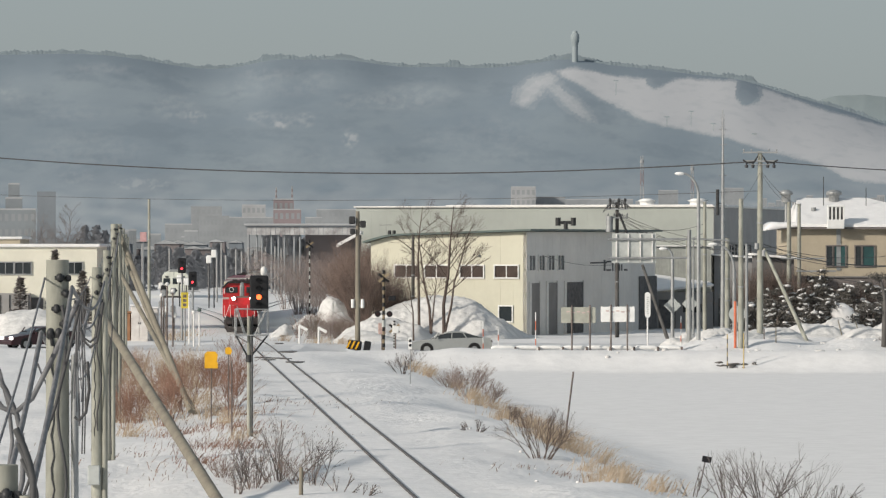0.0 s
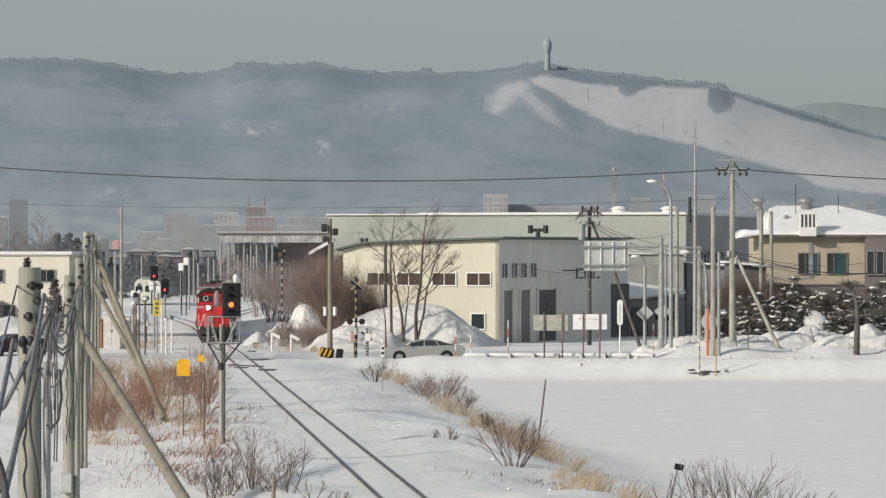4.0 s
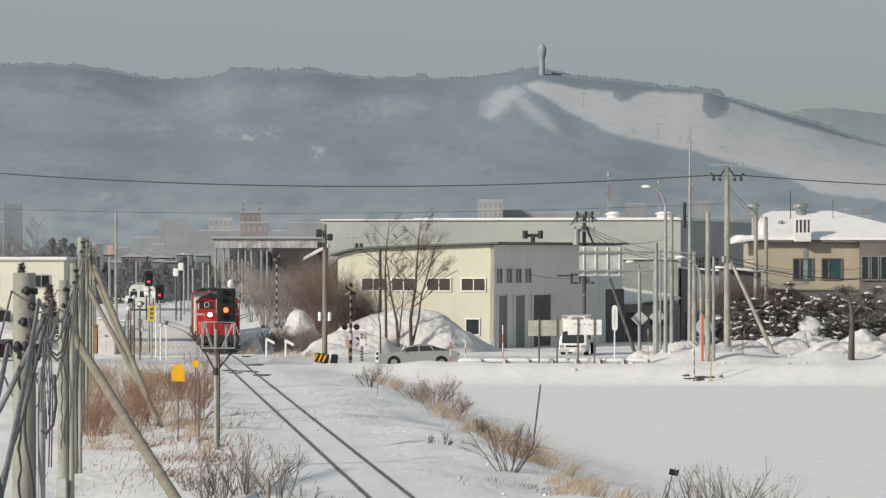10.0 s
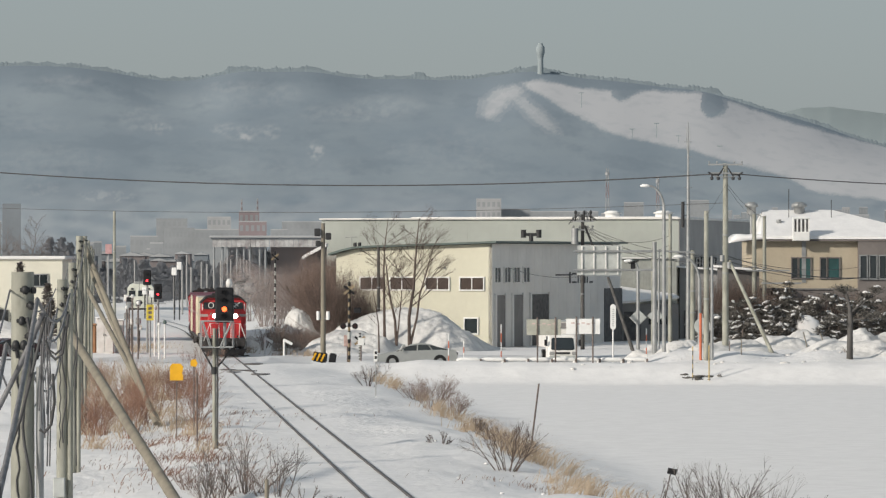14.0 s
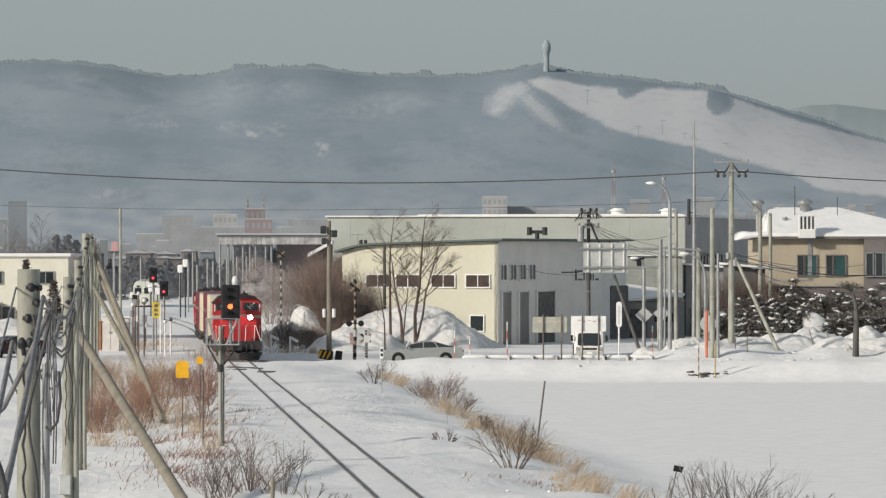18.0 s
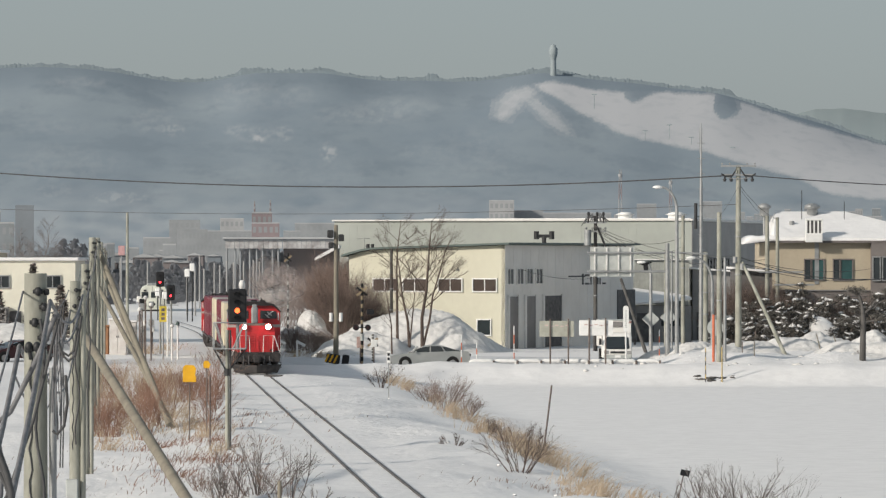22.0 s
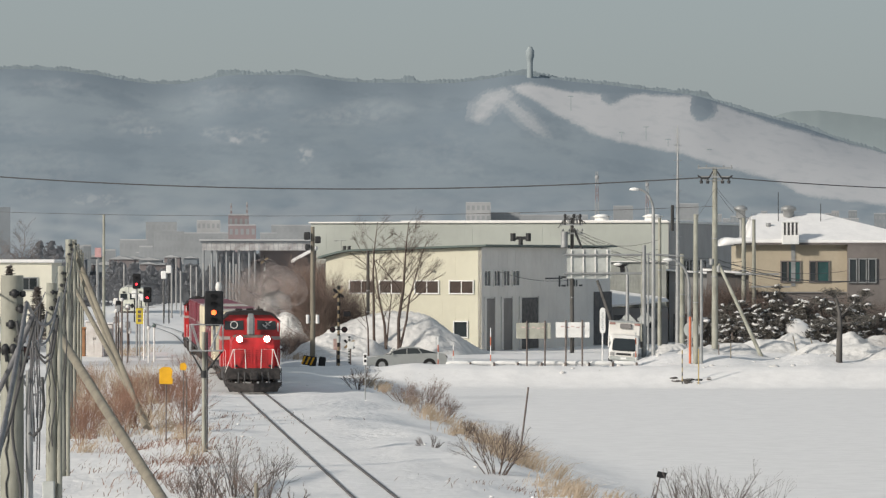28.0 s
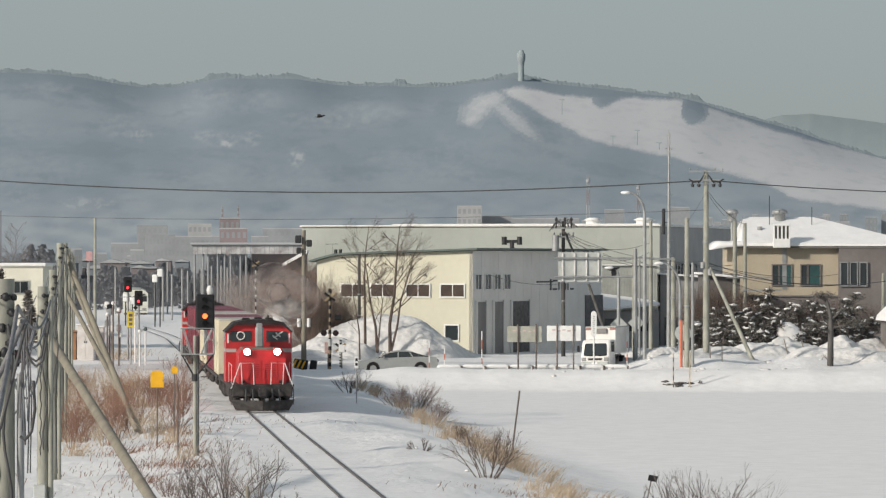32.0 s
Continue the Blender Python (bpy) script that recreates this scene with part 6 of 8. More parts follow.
# main power pole by the road, with two crossarms
mx, my = 18.2, 259.57
mtop = 11.29
MAIN = pole(mx, my, mtop, 0.17, "concrete power pole with two crossarms and insulators", "power poles along the road")
zb = mtop - rest(mx, my, 0.2)
for zz, w in ((-0.12, 1.0), (-0.62, 0.85)):
    arm(MAIN, -w, w, -0.17, zb + zz)
    for x in (-w + 0.06, -w * 0.5, w * 0.5, w - 0.06):
        insulator(x, -0.17, zb + zz + (0.07 if zz > -0.3 else -0.0), MAIN, 0.8 if zz > -0.3 else 1.7, zz < -0.3)
for s in (-1, 1):
    g = Geo()
    g.tube([(s * 0.12, -0.2, zb - 0.25), (s * 0.35, -0.2, zb - 0.62), (s * 0.75, -0.2, zb - 0.66), (s * 1.0, -0.2, zb - 0.5)], [0.03, 0.06, 0.06, 0.04], 7)
    part("jumper_cable", g, DARK_METAL, MAIN)
g = Geo()
g.tube([(0.9, -0.2, zb - 0.6), (0.45, -0.2, zb - 0.78), (-0.45, -0.2, zb - 0.78), (-0.9, -0.2, zb - 0.6)], 0.03, 6)
part("arm_brace", g, STEEL, MAIN)
for zz, s in ((4.9, 1), (5.3, -1)):
    g = Geo()
    g.tube([(s * 0.2, -0.1, zz), (s * 0.2, -0.1, zz + 0.35)], 0.13, 10)
    part("line_fitting", g, STEEL, MAIN)
# leaning stay of the main pole
g = Geo()
g.tube([(18.43, 259.6, 5.71), (20.86, 256, -0.11)], [0.09, 0.12], 10)
solo("pole_strut", g, CONCRETE, "leaning concrete strut of a power pole", "pole strut", "leaning pole struts")

ROAD_POLES = {}
for key, u, v, top, r, label in (
        ("a", 1311, 622, 352, 0.14, "slim concrete pole in the roadside snowbank"),
        ("b", 1321, 622, 432, 0.085, "thin steel pole in the roadside snowbank"),
        ("c", 1287, 608, 422, 0.15, "short concrete pole by the road"),
        ("d", 1217, 598, 418, 0.12, "steel pole that carries the overhead sign"),
        ("e", 1247, 600, 358, 0.12, "concrete pole behind the street lamp"),
        ("f", 1414, 599, 361, 0.12, "concrete power pole beside the tan house"),
        ("g", 1396, 599, 358, 0.14, "concrete pole beside the tan house"),
        ("h", 1227, 606, 420, 0.06, "thin steel pole by the road"),
        ("i", 1092, 598, 358, 0.12, "power pole before the warehouse with fittings"),
        ("j", 264, 540, 352, 0.14, "far concrete pole behind the line"),
        ("k", 1659, 596, 450, 0.12, "pale pole beside the hut")):
    d = 48800 / (v - 428)
    ROAD_POLES[key] = pole((u - 784) * d / 8000, d, 6.1 + (428 - top) * d / 8000, r, label, "poles along the road", DARK_WOOD if key == "i" else CONCRETE if r > 0.09 else STEEL, 0.75)
e = ROAD_POLES["f"]
arm(e, -1.2, 1.6, -0.15, 5.2)
arm(e, -0.2, 2.3, -0.15, 4.4)
p = ROAD_POLES["i"]
for zz in (8.3, 7.75):
    arm(p, -0.7, 0.7, -0.17, zz)
    for x in (-0.6, -0.2, 0.3, 0.62):
        insulator(x, -0.17, zz + 0.07, p, 1.3)
g = Geo()
g.tube([(-0.5, -0.25, 6.9), (-0.5, -0.25, 7.9)], 0.22, 12)
part("transformer", g, STEEL, p, "grey pole transformer")
g = Geo()
g.tube([(0.1, -0.2, 8.1), (0.85, -0.2, 6.3)], 0.07, 8)
part("arm_brace", g, DARK_METAL, p)
g = Geo()
g.tube([(12.58, 285, 4.6), (14.04, 280, -0.34)], [0.09, 0.12], 10)
solo("pole_strut", g, DARK_WOOD, "dark leaning timber strut by the warehouse", "pole strut", "leaning pole struts")

for k in range(4):
    g = Geo()
    w = 0.35 + 0.18 * k
    g.tube([(-w, -0.2, 8.45 - 0.1 * k), (-w * 0.5, -0.25, 8.95 - 0.06 * k), (0.0, -0.2, 8.6), (w * 0.6, -0.25, 9.05 - 0.12 * k), (w, -0.2, 8.4)], 0.035 if k % 2 else 0.022, 6)
    part("slack_cable", g, CABLE, ROAD_POLES["i"])
for x in (-0.45, 0.1, 0.5):
    g = Geo()
    g.tube([(x, -0.2, 8.35), (x, -0.2, 8.85)], 0.05, 6)
    g.ball(x, -0.2, 8.9, 0.10, 0.09, 0.14, 8, 6)
    part("cutout_fuse", g, DARK_METAL, ROAD_POLES["i"])

# tall slim lattice mast
x, y = 16.87, 272.63
t = thing("antenna_mast", pose(x, y, -0.1), "tall slim steel antenna mast", "mast")
mh = 14.06 + 0.1
g = Geo()
g.tube([(0, 0, 0), (0, 0, mh * 0.72), (0, 0, mh)], [0.16, 0.09, 0.02], 8)
part("tube", g, STEEL, t)
for i in range(14):
    g = Geo()
    zz = 1.0 + i * mh * 0.065
    g.tube([(-0.24, 0, zz), (0.24, 0, zz)], 0.018, 5)
    part("climbing_rung", g, STEEL, t)
g = Geo()
g.tube([(-0.32, 0, mh * 0.55), (-0.32, 0, mh * 0.66)], 0.10, 8)
g.box(-0.16, 0, mh * 0.6, 0.34, 0.05, 0.05)
part("antenna_can", g, DARK_METAL, t)
g = Geo()
for s in (-1, 1):
    g.tube([(0, 0, mh * 0.86), (s * 0.10, 0, mh * 0.88), (s * 0.10, 0, mh * 0.98)], 0.012, 5)
part("antenna_whip", g, STEEL, t)

# street lamps
def street_lamp(u, v, top, reach, label):
    d = 48800 / (v - 428)
    x = (u - 784) * d / 8000
    h = 6.1 + (428 - top) * d / 8000
    t = thing("street_lamp", pose(x, d, rest(x, d, 0.2)), label, "street lamp", "street lamps")
    h -= rest(x, d, 0.2)
    R = abs(reach)
    s = 1 if reach > 0 else -1
    pts = [(0, 0, 0), (0, 0, h - 1.4 * R)] + [(s * R * (1 - math.cos(a)), 0, h - 1.4 * R + 1.4 * R * math.sin(a)) for a in [i * math.pi / 16 for i in range(1, 9)]]
    g = Geo()
    g.tube(pts, [0.12, 0.10] + [0.075 - 0.002 * i for i in range(8)], 10)
    part("mast_arm", g, STEEL, t)
    g = Geo()
    g.ball(s * (R + 0.14), 0, h - 0.02, 0.30, 0.15, 0.10, 10, 6)
    part("lamp_head", g, WHITE_PAINT, t)


street_lamp(1236, 616, 307, -0.95, "tall street lamp with a curved arm")
street_lamp(1190, 600, 440, -0.45, "short lamp with a small curved arm")
street_lamp(1299, 612, 432, -1.1, "grey pipe pole with a curved overhanging arm")

# overhead road sign, seen from its back
d = 262.0
sx0, sx1, sz0, sz1 = 9.79, 12.35, 4.86, 6.59
t = thing("overhead_sign", Matrix(), "overhead road sign seen from its ribbed grey back", "road sign")
g = Geo()
g.box((sx0 + sx1) / 2, d, sz0, sx1 - sx0, 0.05, sz1 - sz0)
part("panel", g, PANEL_GREY := mat("sign_back", (0.50, 0.52, 0.50), 0.5, 0.2, vary=0.08), t)
for i in range(4):
    g = Geo()
    g.box(sx0 + (sx1 - sx0) * (0.1 + 0.27 * i), d - 0.07, sz0 + 0.05, 0.08, 0.08, sz1 - sz0 - 0.1)
    part("rib", g, WHITE_PIPE, t)
for zz in (sz0 + 0.3, sz1 - 0.35):
    g = Geo()
    g.tube([(sx0 - 0.2, d - 0.16, zz), (14.34, d - 0.16, zz)], 0.065, 8)
    part("support_arm", g, STEEL, t)
g = Geo()
g.tube([(14.25, d - 0.16, -0.3), (14.25, d - 0.16, sz1 + 0.2)], [0.15, 0.12], 12)
part("post", g, STEEL, t)
g = Geo()
g.tube([(14.15, d - 0.2, sz1 - 0.3), (16.57, d - 0.2, sz1 - 0.42)], 0.05, 8)
part("tie_bar", g, STEEL, t)


def sign_board(u0, u1, y0, y1, posts, base, material, label, group):
    """A board on two posts in the roadside snow."""
    d = 48800 / (base - 428)
    k = d / 8000
    x0, x1 = (u0 - 784) * k, (u1 - 784) * k
    z0, z1 = 6.1 - (y1 - 428) * k, 6.1 - (y0 - 428) * k
    t = thing("sign_board", Matrix(), label, "road sign", group)
    g = Geo()
    g.box((x0 + x1) / 2, d - 0.06, z0, x1 - x0, 0.03, z1 - z0, bevel=0.01)
    part("board", g, material, t)
    g = Geo()
    g.box((x0 + x1) / 2, d - 0.085, (z0 + z1) / 2 - 0.03, x1 - x0 - 0.1, 0.02, 0.06)
    part("stiffener", g, material, t)
    for u in posts:
        g = Geo()
        g.tube([((u - 784) * k, d - 0.12, rest((u - 784) * k, d, 0.2)), ((u - 784) * k, d - 0.12, z1 + 0.12)], 0.045, 8)
        part("post", g, RUSTY, t)
    for i in range(5):
        g = Geo()
        g.box(x0 + (x1 - x0) * (0.2 + 0.15 * i), d - 0.08, z0 + (z1 - z0) * (0.62 if i % 2 else 0.68), (x1 - x0) * 0.1, 0.01, 0.07)
        part("faded_mark", g, FADED_MARK, t)


FADED_MARK = mat("faded_red_marks", (0.60, 0.47, 0.44), 0.6, vary=0.1)
RUSTY = mat("rusty_post", (0.20, 0.165, 0.15), 0.7, 0.3, vary=0.2, scale=3)
sign_board(993, 1054, 544, 572, (1012, 1044), 622, mat("grey_board", (0.42, 0.42, 0.36), 0.5, vary=0.1, scale=3), "grey sign board seen from the back", "roadside boards")
sign_board(1063, 1123, 543, 570, (1081, 1110), 622, WHITE_PAINT, "white sign board in full sun", "roadside boards")

# narrow white marker board
x, y = 11.56, 255.5
t = thing("marker_post", pose(x, y, -0.2), "tall white roadside marker board on a post", "marker post")
g = Geo()
g.tube([(0, 0, 0), (0, 0, 3.4)], 0.045, 8)
part("post", g, WHITE_PAINT, t)
g = Geo()
cap = [(0.16 * math.cos(a * math.pi / 8), 3.29 + 0.16 * math.sin(a * math.pi / 8)) for a in range(9)]
g.prism(cap + [(-x0, 5.45 - z0) for x0, z0 in cap], -0.085, -0.035)
part("board", g, WHITE_PAINT, t)
for i in range(9):
    g = Geo()
    g.box(0.012 * (-1) ** i, -0.09, 2.2 + 0.115 * i, 0.10, 0.012, 0.06)
    part("marking_bar", g, PANEL_GREY, t)


def plate_sign(u, v, base, size, shape, label):
    d = 48800 / (base - 428)
    k = d / 8000
    x, z = (u - 784) * k, 6.1 - (v - 428) * k
    t = thing("traffic_sign", pose(x, d, 0), label, "road sign", "traffic signs seen from behind")
    g = Geo()
    g.tube([(0, 0, rest(x, d, 0.2)), (0, 0, z + size * 0.75)], 0.04, 8)
    part("post", g, STEEL, t)
    g = Geo()
    n = 4 if shape == "diamond" else 20
    g.tube([(0, -0.06, z), (0, -0.04, z)], size * 0.5 * (1.0 if n == 20 else 1.15), n, smooth=False)
    part("plate", g, PANEL_GREY, t)


plate_sign(1190, 541, 600, 0.95, "diamond", "diamond road sign seen from its grey back")
plate_sign(1221, 538, 600, 0.90, "diamond", "diamond road sign seen from its grey back")
plate_sign(1304, 556, 616, 0.95, "round", "round road sign seen from its grey back")

# orange and red-white snow poles
def snow_pole(u, v, top, r, materials, label, group, lean=0.0):
    d = 48800 / (v - 428)
    k = d / 8000
    x = (u - 784) * k
    h = 6.1 - (top - 428) * k - rest(x, d)
    t = thing("snow_pole", pose(x, d, rest(x, d), 0, lean, 0), label, "marker pole", group)
    n = len(materials)
    for i, m in enumerate(materials):
        g = Geo()
        g.tube([(0, 0, h * i / n), (0, 0, h * (i + 1) / n)], r, 8)
        part("band", g, m, t)


RODYELLOW = mat("faded_rod_yellow", (0.50, 0.38, 0.17), 0.6, vary=0.12)
snow_pole(1301, 622, 533, 0.075, [ORANGE], "thick orange guide pole", "snow poles")
RW = [WHITE_PAINT, ORANGE, WHITE_PAINT, ORANGE, WHITE_PAINT]
for u, v, top in ((948, 618, 553), (855, 620, 570), (882, 620, 583), (1205, 618, 560)):
    snow_pole(u, v, top, 0.03, RW, "thin red and white snow pole", "snow poles")
snow_pole(1287, 626, 592, 0.03, [DARK_METAL, RODYELLOW] * 4, "thin black and yellow marker rod", "snow poles")
snow_pole(1316, 626, 590, 0.035, [RODYELLOW], "thin faded yellow guide rod", "snow poles")
for u, v, top, ln in ((1480, 612, 585, 14), (1506, 606, 582, 12), (1373, 614, 590, 0), (1352, 618, 582, 0), (1000, 755, 657, 7)):
    snow_pole(u, v, top, 0.03 if u > 1100 else 0.03, [RUSTY], "bare leaning stake in the snow", "stakes in the snow", ln)
# field stake with a small plate
x, y = 7.13, 126.22
t = thing("field_marker", pose(x, y, rest(x, y), 0, 12, 0), "leaning field stake with a small dark plate", "marker post")
g = Geo()
g.tube([(0, 0, 0), (0, 0, 0.95)], 0.018, 6)
part("stake", g, RUSTY, t)
g = Geo()
g.box(0.03, -0.03, 0.88, 0.26, 0.03, 0.17, rz=8)
part("plate", g, BLACK, t)

# guard rail along the road
t = thing("guard_rail", Matrix(), "low white pipe guard rail sunk in snow", "guard rail")
for i in range(8):
    u0, u1 = 872 + i * 42, 872 + i * 42 + 38
    g = Geo()
    g.tube([((u0 - 784) * 0.0316, 252.0, 0.02), ((u0 - 784) * 0.0315, 252.0, 0.16), ((u0 - 780) * 0.0315, 252.0, 0.20), ((u1 - 788) * 0.0315, 252.0, 0.20), ((u1 - 784) * 0.0315, 252.0, 0.16), ((u1 - 784) * 0.0315, 252.0, 0.02)], 0.13, 8)
    part("rail", g, WHITE_PAINT, t)
    g = Geo()
    g.box((u1 - 782) * 0.0315, 251.8, -0.3, 0.12, 0.12, 0.55, bevel=0.02)
    part("post", g, RUSTY, t)

# overhead wires across the view
t = thing("power_line", Matrix(), "black power wires strung across the line", "overhead wires")
for p, q, sag, r in (
        ((-33.21, 270, 11.7), (17.56, 259.6, 10.68), 1.05, 0.035),
        ((18.89, 259.6, 10.68), (31.96, 262, 10.0), 0.1, 0.03),
        ((-38.94, 330, 9.81), (18.07, 260, 9.02), 0.62, 0.014),
        ((18.2, 259.6, 10.06), (15.88, 241, 8.15), 0.1, 0.012),
        ((18.2, 259.6, 10.06), (23.26, 306, 8.55), 0.1, 0.012),
        ((11.05, 287, 7.97), (18.2, 259.6, 6.04), 0.6, 0.014),
        ((11.05, 287, 7.82), (16.44, 284, 5.67), 0.5, 0.014),
        ((11.05, 287, 7.68), (15.53, 287, 6.21), 0.4, 0.014),
        ((18.2, 259.6, 6.04), (28.56, 280, 4.63), 0.5, 0.018),
        ((18.2, 259.6, 5.71), (31.36, 280, 4.91), 0.6, 0.018),
        ((17.04, 271, 6.03), (23.59, 300, 5.95), 0.25, 0.016),
        ((15.53, 287, 6.21), (18.2, 259.6, 5.55), 0.3, 0.016)):
    part("wire", cable(Geo(), p, q, sag, r, 24), CABLE, t)

# ---- telegraph poles and cable bundles along the line ----
LINE_X = -0.9
LINE = [(30, 4.62, 0.10), (50, 5.9, 0.126), (97, 5.55, 0.112), (128, 5.85, 0.115), (165, 6.75, 0.13), (205, 6.9, 0.13), (250, 6.6, 0.13), (300, 6.6, 0.13)]
line_poles = []
for i, (d, h, r) in enumerate(LINE):
    x = LINE_X + TRACK_SLOPE * d
    t = pole(x, d, h, r, "weathered concrete telegraph pole with cable clamps", "telegraph poles along the line", CONCRETE, 0.86, "telegraph_pole", 0)
    base = rest(x, d, 0.2)
    for k in range(4):
        zz = h - base - 0.22 - 0.17 * k
        g = Geo()
        q = (0.2, 0.75, -0.1, 0.6)[k]
        g.tube([(r * (q - 0.35), -r * 0.98, zz + 0.02), (r * (q + 0.5), -r * 0.98, zz + 0.02)], [0.022, 0.030], 8)
        g.ball(r * (q + 0.1), -r * 1.05, zz + 0.02, r * 0.34, 0.05, 0.05, 8, 6, 0.15, k)
        g.box(r * 1.0, -r * 0.6, zz - 0.02, 0.06, 0.07, 0.07, bevel=0.02)
        part("cable_clamp", g, DARK_METAL, t)
    for k in range(6):
        g = Geo()
        zz = h - base - 1.5 - 0.6 * k
        g.tube([(0, 0, zz), (0, 0, zz + 0.045)], r * 0.98, 12)
        part("steel_band", g, STEEL, t)
    # conduit beside the shaft, and a twisted cable down its face
    g = Geo()
    g.tube([(r * 1.55, -0.05, 0), (r * 1.55, -0.05, h - base - (1.05 if i == 1 else 0.2))], 0.042 if i == 1 else 0.06, 8)
    part("conduit", g, CONCRETE if i != 1 else STEEL, t)
    g = Geo()
    pts = [(-r * 0.35 + 0.02 * math.sin(k * 1.9), -r * 1.02, h - base - 0.85 - 0.12 * k) for k in range(24)]
    g.tube(pts, 0.010, 5)
    part("down_cable", g, CABLE, t)
    g = Geo()
    pts = [(r * 0.5 + 0.05 * math.sin(k * 0.8), -r * 1.1 - 0.03, h - base - 0.5 - 0.2 * k) for k in range(16)]
    g.tube(pts, 0.018, 5)
    part("down_cable", g, CABLE, t)
    line_poles.append((x, d, h))
    if i in (2, 3):
        for s, q in ((-1, 0.24), (-1, 0.33), (1, 0.32)):
            g = Geo()
            g.tube([(s * (r + q * 0.5), -0.1, h - base - 0.5), (s * (r + q * 0.7), -0.12, h - base - 1.3), (s * (r + q * 0.5), -0.1, h - base - 2.4), (s * (r + q * 0.62), -0.1, h - base - 4)], 0.016, 5)
            part("hanging_cable", g, CABLE, t)
t = line_poles[2]
g = Geo()
g.box(t[0] - 0.05, t[1] - 0.2, 0.89, 0.26, 0.14, 0.42, bevel=0.02)
solo("junction_box", g, PANEL_GREY, "grey junction box clamped to a pole", "junction box")
t = thing("cable_bundle", Matrix(), "thick dark cables slung between the telegraph poles", "overhead wires")
for (xa, da, ha), (xb, db, hb) in zip(line_poles[:-1], line_poles[1:]):
    for k, (dz, dx, sag, r) in enumerate(((0.3, 0.16, 0.35, 0.030), (0.48, 0.12, 0.45, 0.026), (0.62, -0.10, 0.5, 0.026), (0.80, -0.18, 0.62, 0.034), (0.95, 0.05, 0.7, 0.022), (0.2, -0.14, 0.3, 0.014), (1.15, -0.22, 0.8, 0.016))):
        if da < 40 and k not in (0, 3, 5):
            continue
        r *= 0.8 if da < 60 else 0.5
        if da < 40:
            sag *= 0.55
        part("cable", cable(Geo(), (xa + dx, da, ha - dz), (xb + dx, db, hb - dz), sag * (db - da) / 40, r, 20), GREY_CABLE, t)
# slack loops at the nearest pole
x, d, h = line_poles[0]
for k in range(3):
    g = Geo()
    g.tube([(x + 0.10 + 0.12 * math.sin(a * 0.42) + 0.02 * k, d - 0.2, h - 0.1 * k + 0.25 - 0.11 * a) for a in range(14)], 0.024 - 0.005 * k, 6)
    part("slack_loop", g, CABLE, t)

# tangle of slack cables, loops and a crossbar at the nearest pole
def near(u, w, d=48.6):
    return ((u - 784) * d / 8000, d, 6.1 + (428 - w) * d / 8000)


for r, line in (
        (0.030, [(139, 530), (118, 580), (92, 636), (57, 705), (26, 731), (5, 722), (-30, 680)]),
        (0.030, [(-20, 640), (10, 690), (30, 735), (42, 790), (40, 850), (28, 900)]),
        (0.022, [(-20, 610), (0, 660), (16, 720), (22, 780), (14, 840), (-20, 880)]),
        (0.018, [(142, 540), (118, 640), (98, 720), (70, 800), (30, 910)]),
        (0.016, [(145, 590), (150, 605), (160, 615), (172, 605), (178, 570), (183, 535)]),
        (0.014, [(142, 580), (148, 598), (160, 606), (170, 596), (176, 556)]),
        (0.018, [(155, 640), (158, 690), (152, 730), (140, 745), (132, 738)])):
    part("cable", Geo().tube([near(u, w) for u, w in line], r, 7), GREY_CABLE if r > 0.02 else CABLE, t)
for k in range(6):
    u = 133 + 3.0 * k
    g = Geo().tube([near(u + 2.0 * math.sin(0.9 * j + k), 556 + 30 * j - 6 * k, 48.9) for j in range(6 + k % 3)], 0.006 if k % 2 else 0.010, 6)
    part("hanging_cable", g, GREY_CABLE, t)
g = Geo().tube([near(84, 596, 49.4), near(122, 590, 49.4)], 0.028, 8)
part("crossbar", g, DARK_METAL, t)
for u in (90, 104):
    g = Geo()
    x, y, z = near(u, 590, 49.35)
    g.ball(x, y, z, 0.045, 0.05, 0.06, 8, 6)
    g.tube([(x, y, z), (x + 0.02, y, z - 0.14)], 0.02, 6)
    part("cable_clamp", g, DARK_METAL, t)

# leaning timber struts
for (p, q, r) in (((-9.33, 125, 3.91), (-5.0, 104, -0.14), 0.138), ((-11.97, 166, 6.64), (-8.92, 160, 0.1), 0.105), ((-12.7, 178, 4.85), (-9.0, 164, -0.09), 0.10), ((-14.5, 206, 5.4), (-12.1, 200, 0.55), 0.10)):
    g = Geo()
    g.tube([p, q], [r * 0.85, r], 12)
    solo("pole_strut", g, WOOD, "leaning weathered strut of a telegraph pole", "pole strut", "leaning pole struts")

# dark timber pole between the bare trees
pole(-1.91, 288.0, 6.5, 0.10, "dark timber pole between bare trees", "poles along the road", DARK_WOOD, 0.8)

